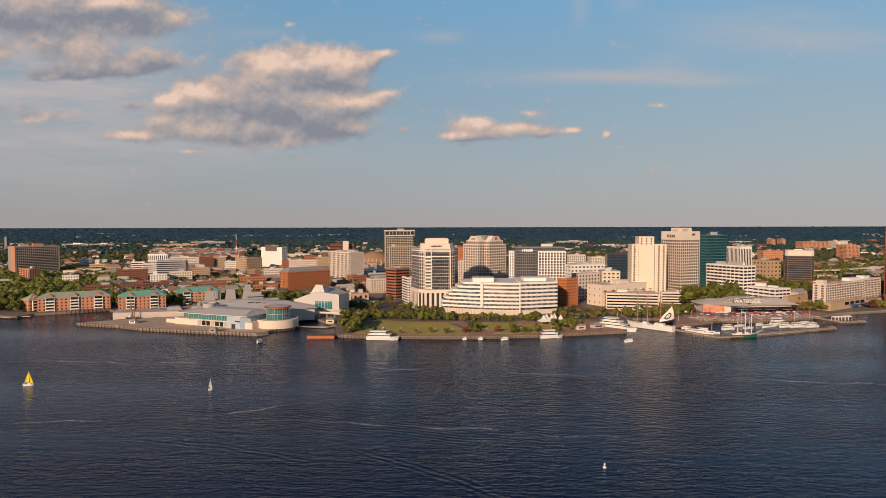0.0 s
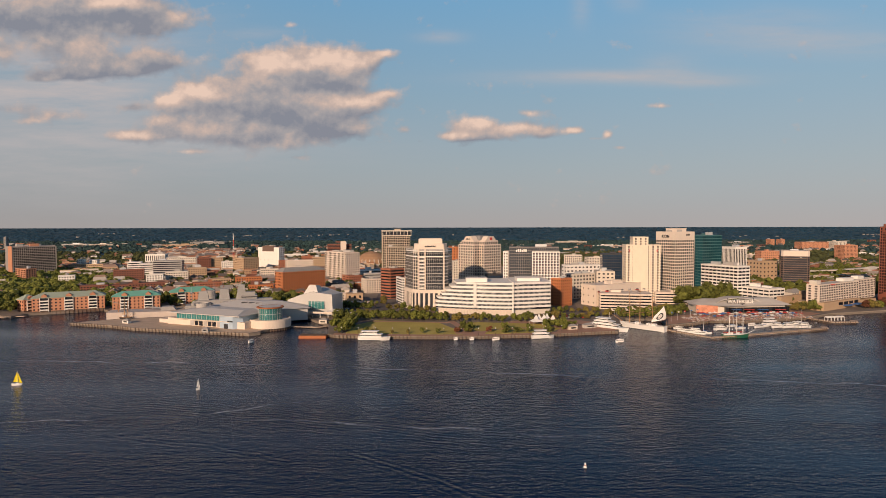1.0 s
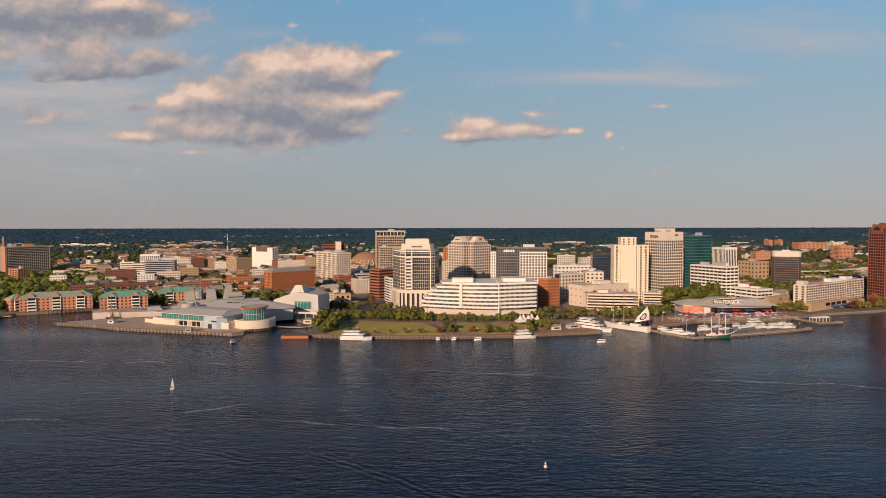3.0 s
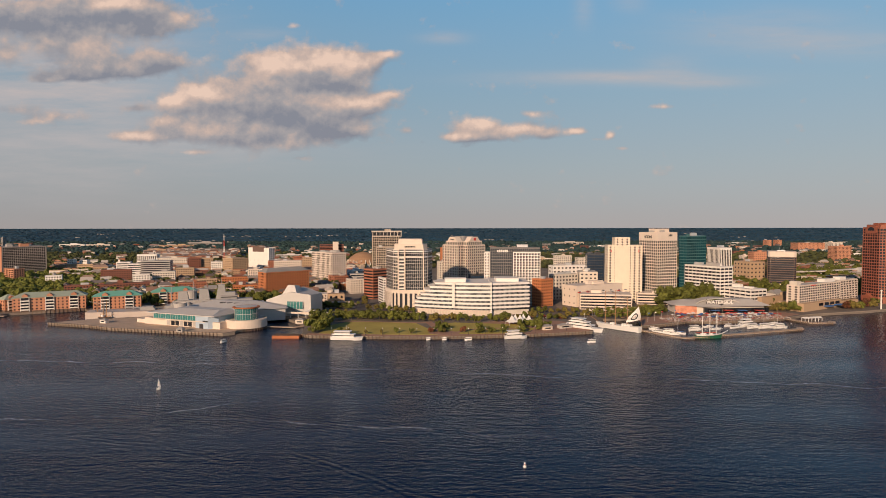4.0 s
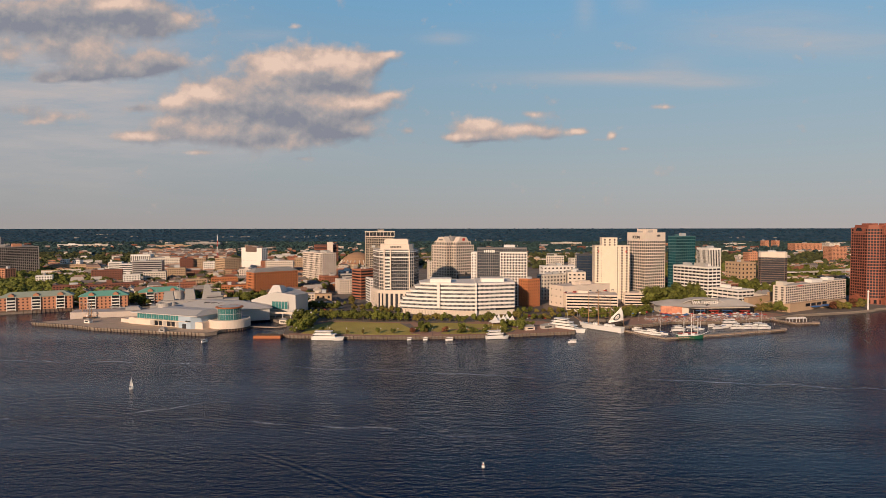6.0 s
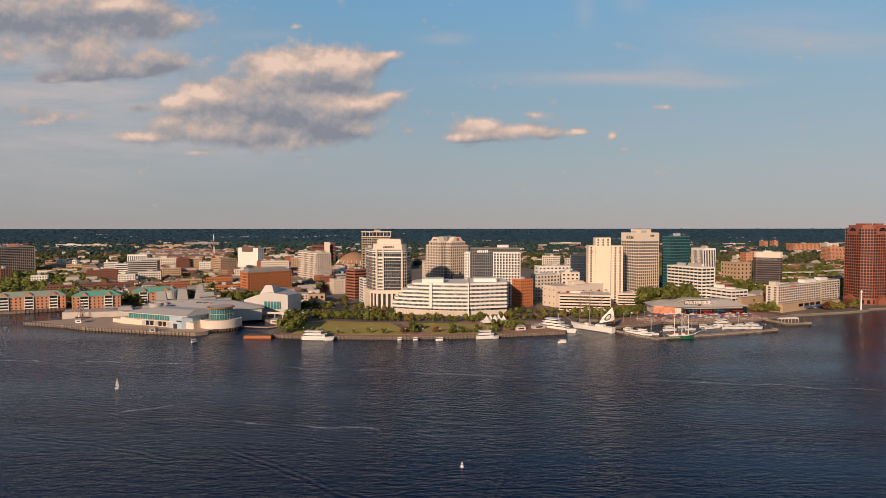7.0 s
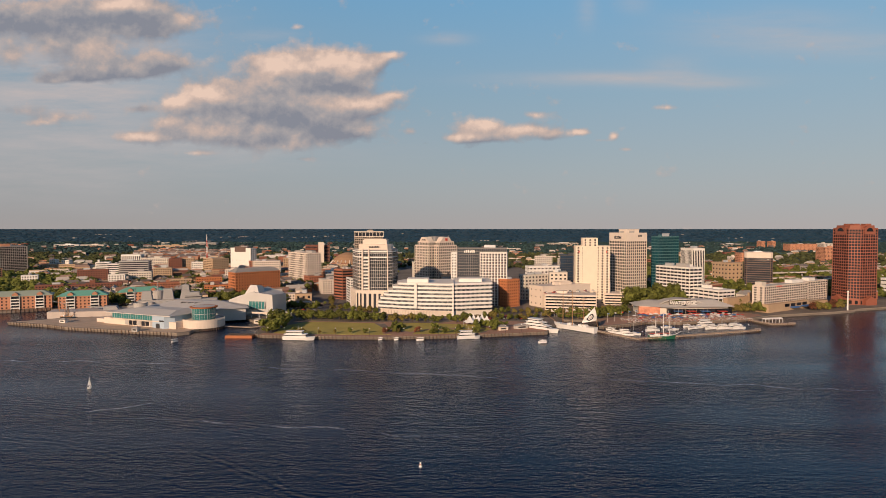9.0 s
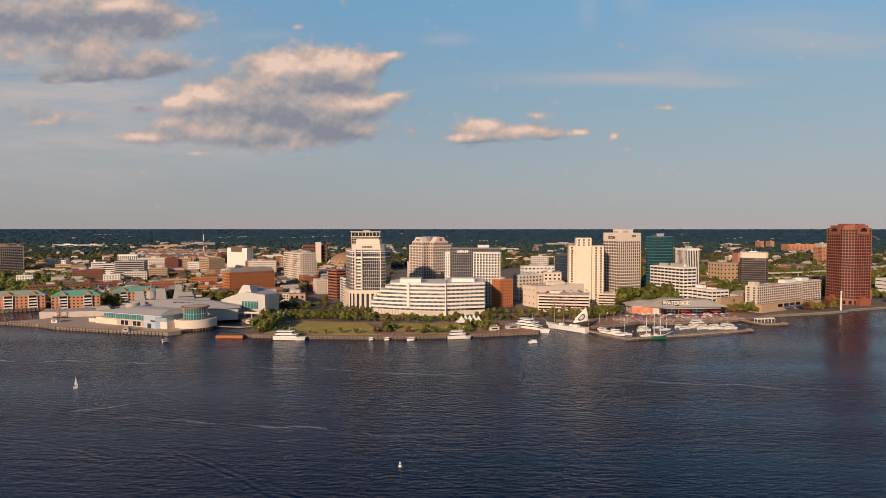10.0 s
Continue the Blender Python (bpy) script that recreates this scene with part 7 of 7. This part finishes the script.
for k in range(13):
    q = deck @ Vector((8 + 5.6 * k, 8 + 6 * (k % 2), 0))
    SPOTS.append((q.x, q.y, 26 + 90, LAND + 16.7))
for p, (x, y, r, z) in enumerate(SPOTS):
    copy_thing(CR.choice(PROTO), pose(x, y, z, 0, 0, r + CR.choice([0, 180])))
for p in PROTO:
    for c in list(p.children):
        bpy.data.objects.remove(c)
    bpy.data.objects.remove(p)

# elevated highway
for name, line, z in (("highway", [(520, 1010), (640, 1000), (760, 1030), (900, 1100), (1150, 1250)], 10), ("highway_ramp", [(560, 1060), (700, 1090), (860, 1180), (1080, 1350)], 13), ("highway_far", [(700, 1150), (900, 1330), (1200, 1500)], 8)):
    strip(name, line, 13, z, PALE, "pale concrete elevated highway on piers", "highway", 1.6)
    hp = thing("highway_pier_row", pose(0, 0, LAND), "row of concrete highway piers", "piers", kind="structure")
    for (xa, ya), (xb, yb) in zip(line, line[1:]):
        for k in range(4):
            f = k / 4
            x, y = xa + (xb - xa) * f, ya + (yb - ya) * f
            part("pier", Mesh().box(x - 1, x + 1, y - 1, y + 1, -1, z - LAND - 1.5), GREYC, hp)


# ---- left bank, marina and street details ----
patch("pond", [(-520, 668), (-462, 676), (-458, 700), (-520, 700)], LAND + 0.06, WATER, "still dark boat basin behind the trees", "water")
strip("pond_wall", [(-530, 704), (-452, 704)], 1.0, LAND + 2.2, TAN, "low tan basin wall", "wall", 2.4)
strip("dock_bank", [(-452, 628), (-428, 628)], 4, 1.6, PLANK, "small timber dock by the apartments", "dock", 0.5)
strip("dock_left", [(-500, 632), (-462, 626), (-440, 617)], 4, 1.8, PLANK, "low timber landing on the green bank", "dock", 0.6)


def stall(x, y, rot, mat, label):
    t = thing("market_stall", pose(x, y, LAND, 0, 0, rot), label, "stall", "terrace market stalls")
    part("roof", Mesh().prism(rect(-2.2, 2.2, -1.8, 1.8), 2.4, 3.6, rect(-0.2, 0.2, -0.2, 0.2)), mat, t)
    for p in (-2.0, 2.0):
        for q in (-1.6, 1.6):
            part("leg", Mesh().tube((p, q, 0), (p, q, 2.5), 0.07, 0.07, 5), STEEL, t)
    part("counter", Mesh().box(-1.8, 1.8, -1.4, -0.8, 0, 0.95), WOOD, t)


for k in range(16):
    stall(268 + 6.3 * k + UR.uniform(-1.5, 1.5), 622 + UR.uniform(-3, 4), UR.uniform(-10, 20), UR.choice([SAILW, SAILW, REDP, BLUEP]), "small peaked canvas market stall on the terrace")
for k in range(5):
    x, y = 226 + 8.2 * k, 585 + 5.0 * k
    t = thing("flagpole", pose(x, y, LAND), "white flagpole on the marina promenade", "flagpole", "marina flagpoles")
    part("pole", Mesh().tube((0, 0, 0), (0, 0, 9), 0.1, 0.05, 6), HULLW, t)
    part("flag", Mesh().box(0.1, 1.6, -0.03, 0.03, 7.8, 8.8), UR.choice([REDP, BLUEP, SAILW]), t)
for k in range(14):
    lamp(235 + 8.2 * k, 507.5 + 2.95 * k, 4)


def kiosk(x, y, rot, w, d, h, mat, label):
    t = thing("kiosk", pose(x, y, LAND, 0, 0, rot), label, "kiosk", "waterfront kiosks")
    part("wall", Mesh().box(0, w, 0, d, -0.2, h), mat, t)
    part("roof", Mesh().prism([(-0.6, -0.6), (w + 0.6, -0.6), (w + 0.6, d + 0.6), (-0.6, d + 0.6)], h, h + 1.6, [(w * 0.3, d * 0.45), (w * 0.7, d * 0.45), (w * 0.7, d * 0.55), (w * 0.3, d * 0.55)]), ROOFG, t)
    part("hatch", Mesh().box(w * 0.2, w * 0.8, -0.08, 0.04, 1.0, 2.2), GLASS, t)


kiosk(118, 537, 20, 9, 5, 3.2, CREAM, "small cream ticket kiosk on the plaza")
kiosk(134, 545, 20, 12, 5, 3.0, ROOFL, "low pale ticket office by the yacht")
kiosk(-112, 575, -10, 8, 6, 3.4, PALE, "pale boathouse kiosk at the inlet")
kiosk(-205, 529, -14, 6, 4, 2.8, GREYC, "grey utility hut on the museum pier")
kiosk(-300, 577, -18, 7, 4, 2.8, WHITE, "white utility hut on the museum pier")


def bare_yacht(x, y, rot, L):
    t = thing("sailing_yacht", pose(x, y, 0, 0, 0, rot), "white sailing yacht with bare mast moored in the marina", "boat", "moored sailing yachts")
    part("hull", hull_mesh(L, L * 0.28, 1.1), HULLW, t)
    part("cabin", Mesh().prism(rect(-0.15 * L, 0.2 * L, -0.09 * L, 0.09 * L), 1.1, 1.9, rect(-0.13 * L, 0.16 * L, -0.07 * L, 0.07 * L)), HULLW, t)
    part("mast", Mesh().tube((0.1 * L, 0, 1.0), (0.1 * L, 0, 1.35 * L), 0.12, 0.08, 6), HULLW, t)
    part("boom", Mesh().tube((0.1 * L, 0, 2.3), (-0.38 * L, 0, 2.3), 0.22, 0.2, 6), BLUEP, t, "boom with a blue sail cover")


for x, y, r, L in ((235.8, 531.5, 150, 11), (276.5, 566.4, 20, 12), (278.2, 554.1, 15, 11), (337.4, 562.6, 12, 12), (327.5, 569.0, 18, 11), (306.9, 566.1, 22, 10)):
    bare_yacht(x, y, r, L)


def shade_sail(x, y, rot, s):
    t = thing("shade_sail", pose(x, y, LAND, 0, 0, rot), "pale triangular canvas shade sail on poles", "shade sail", "plaza shade sails")
    pts = [(-s, 0, 5.5), (s, -0.4, 5.5), (0, s * 0.9, 8.2)]
    part("canvas", Mesh().add(pts + [(a, b, c - 0.06) for a, b, c in pts], [(0, 1, 2), (5, 4, 3), (0, 3, 4, 1), (1, 4, 5, 2), (2, 5, 3, 0)]), CREAM, t)
    for a, b, c in pts:
        part("pole", Mesh().tube((a, b, 0), (a, b, c + 0.3), 0.1, 0.08, 6), STEEL, t)


for k in range(7):
    shade_sail(178 + 8.0 * k, 618 + 4.0 * (k % 2) + 0.8 * k, 10 + 12 * (k % 3), 2.6)


# leafy streets between the inland buildings
bpy.context.view_layer.update()
TAKEN = []
for ob in list(bpy.data.objects):
    if ob.type != "MESH" or ob.parent is None or ob.parent.name.startswith(("tree", "highway")) or ob.parent.get("kind") == "stuff":
        continue
    corners = [ob.matrix_world @ Vector(c) for c in ob.bound_box]
    xs, ys, zs = zip(*corners)
    if max(zs) > 5 and min(ys) > 600 and max(xs) - min(xs) < 140 and max(ys) - min(ys) < 120 and (max(xs) - min(xs)) > 6:
        TAKEN.append((min(xs) - 3, max(xs) + 3, min(ys) - 3, max(ys) + 3))


def sector(y0, y1, s0, s1):
    def pick(r):
        y = r.uniform(y0, y1)
        return r.uniform(s0, s1) * y, y
    return pick


canopy("street_woods", sector(690, 1300, -0.80, -0.16), 900, LEAF, "leafy street trees between the inland houses", 11, (3.0, 5.6), 1.0, TAKEN, 16)
canopy("street_woods_east", sector(790, 1300, 0.36, 0.90), 800, LEAF, "leafy trees round the inland highway", 12, (3.0, 5.2), 1.0, TAKEN, 16)
# ---- timber piles along quays and piers ----
PILE = Mesh().tube((0, 0, -3), (0, 0, 1.2), 0.32, 0.28, 7).data("pile", WOOD)


def piles(owner_name, label, line, step, z):
    t = thing(owner_name, pose(0, 0, 0), label, "piles", kind="structure")
    for (xa, ya), (xb, yb) in zip(line, line[1:]):
        L = math.hypot(xb - xa, yb - ya)
        for k in range(int(L / step)):
            f = (k + 0.5) * step / L
            part("pile", PILE, None, t, at=(xa + (xb - xa) * f, ya + (yb - ya) * f, z))


piles("piles_park", "row of timber fender piles along the park seawall", [(x, y - 1.2) for x, y in PARK_EDGE], 3.2, 1.6)
piles("piles_museum", "row of timber fender piles along the museum pier", [(x - 0.4, y - 1.3) for x, y in PIER_EDGE], 3.6, 1.6)
piles("piles_marina", "row of timber piles of the breakwater pier", [(204, 540), (229.5, 500.6), (290, 522.2), (353, 545)], 2.6, 1.2)
piles("piles_inner", "row of timber piles along the marina quay", [(214, 558), (243, 572), (266, 588), (295, 582.5), (369, 605.5)], 4.0, 1.4)
piles("piles_gazebo", "timber piles of the boarding pier", [(369, 604), (378, 577), (403, 580)], 2.6, 1.4)
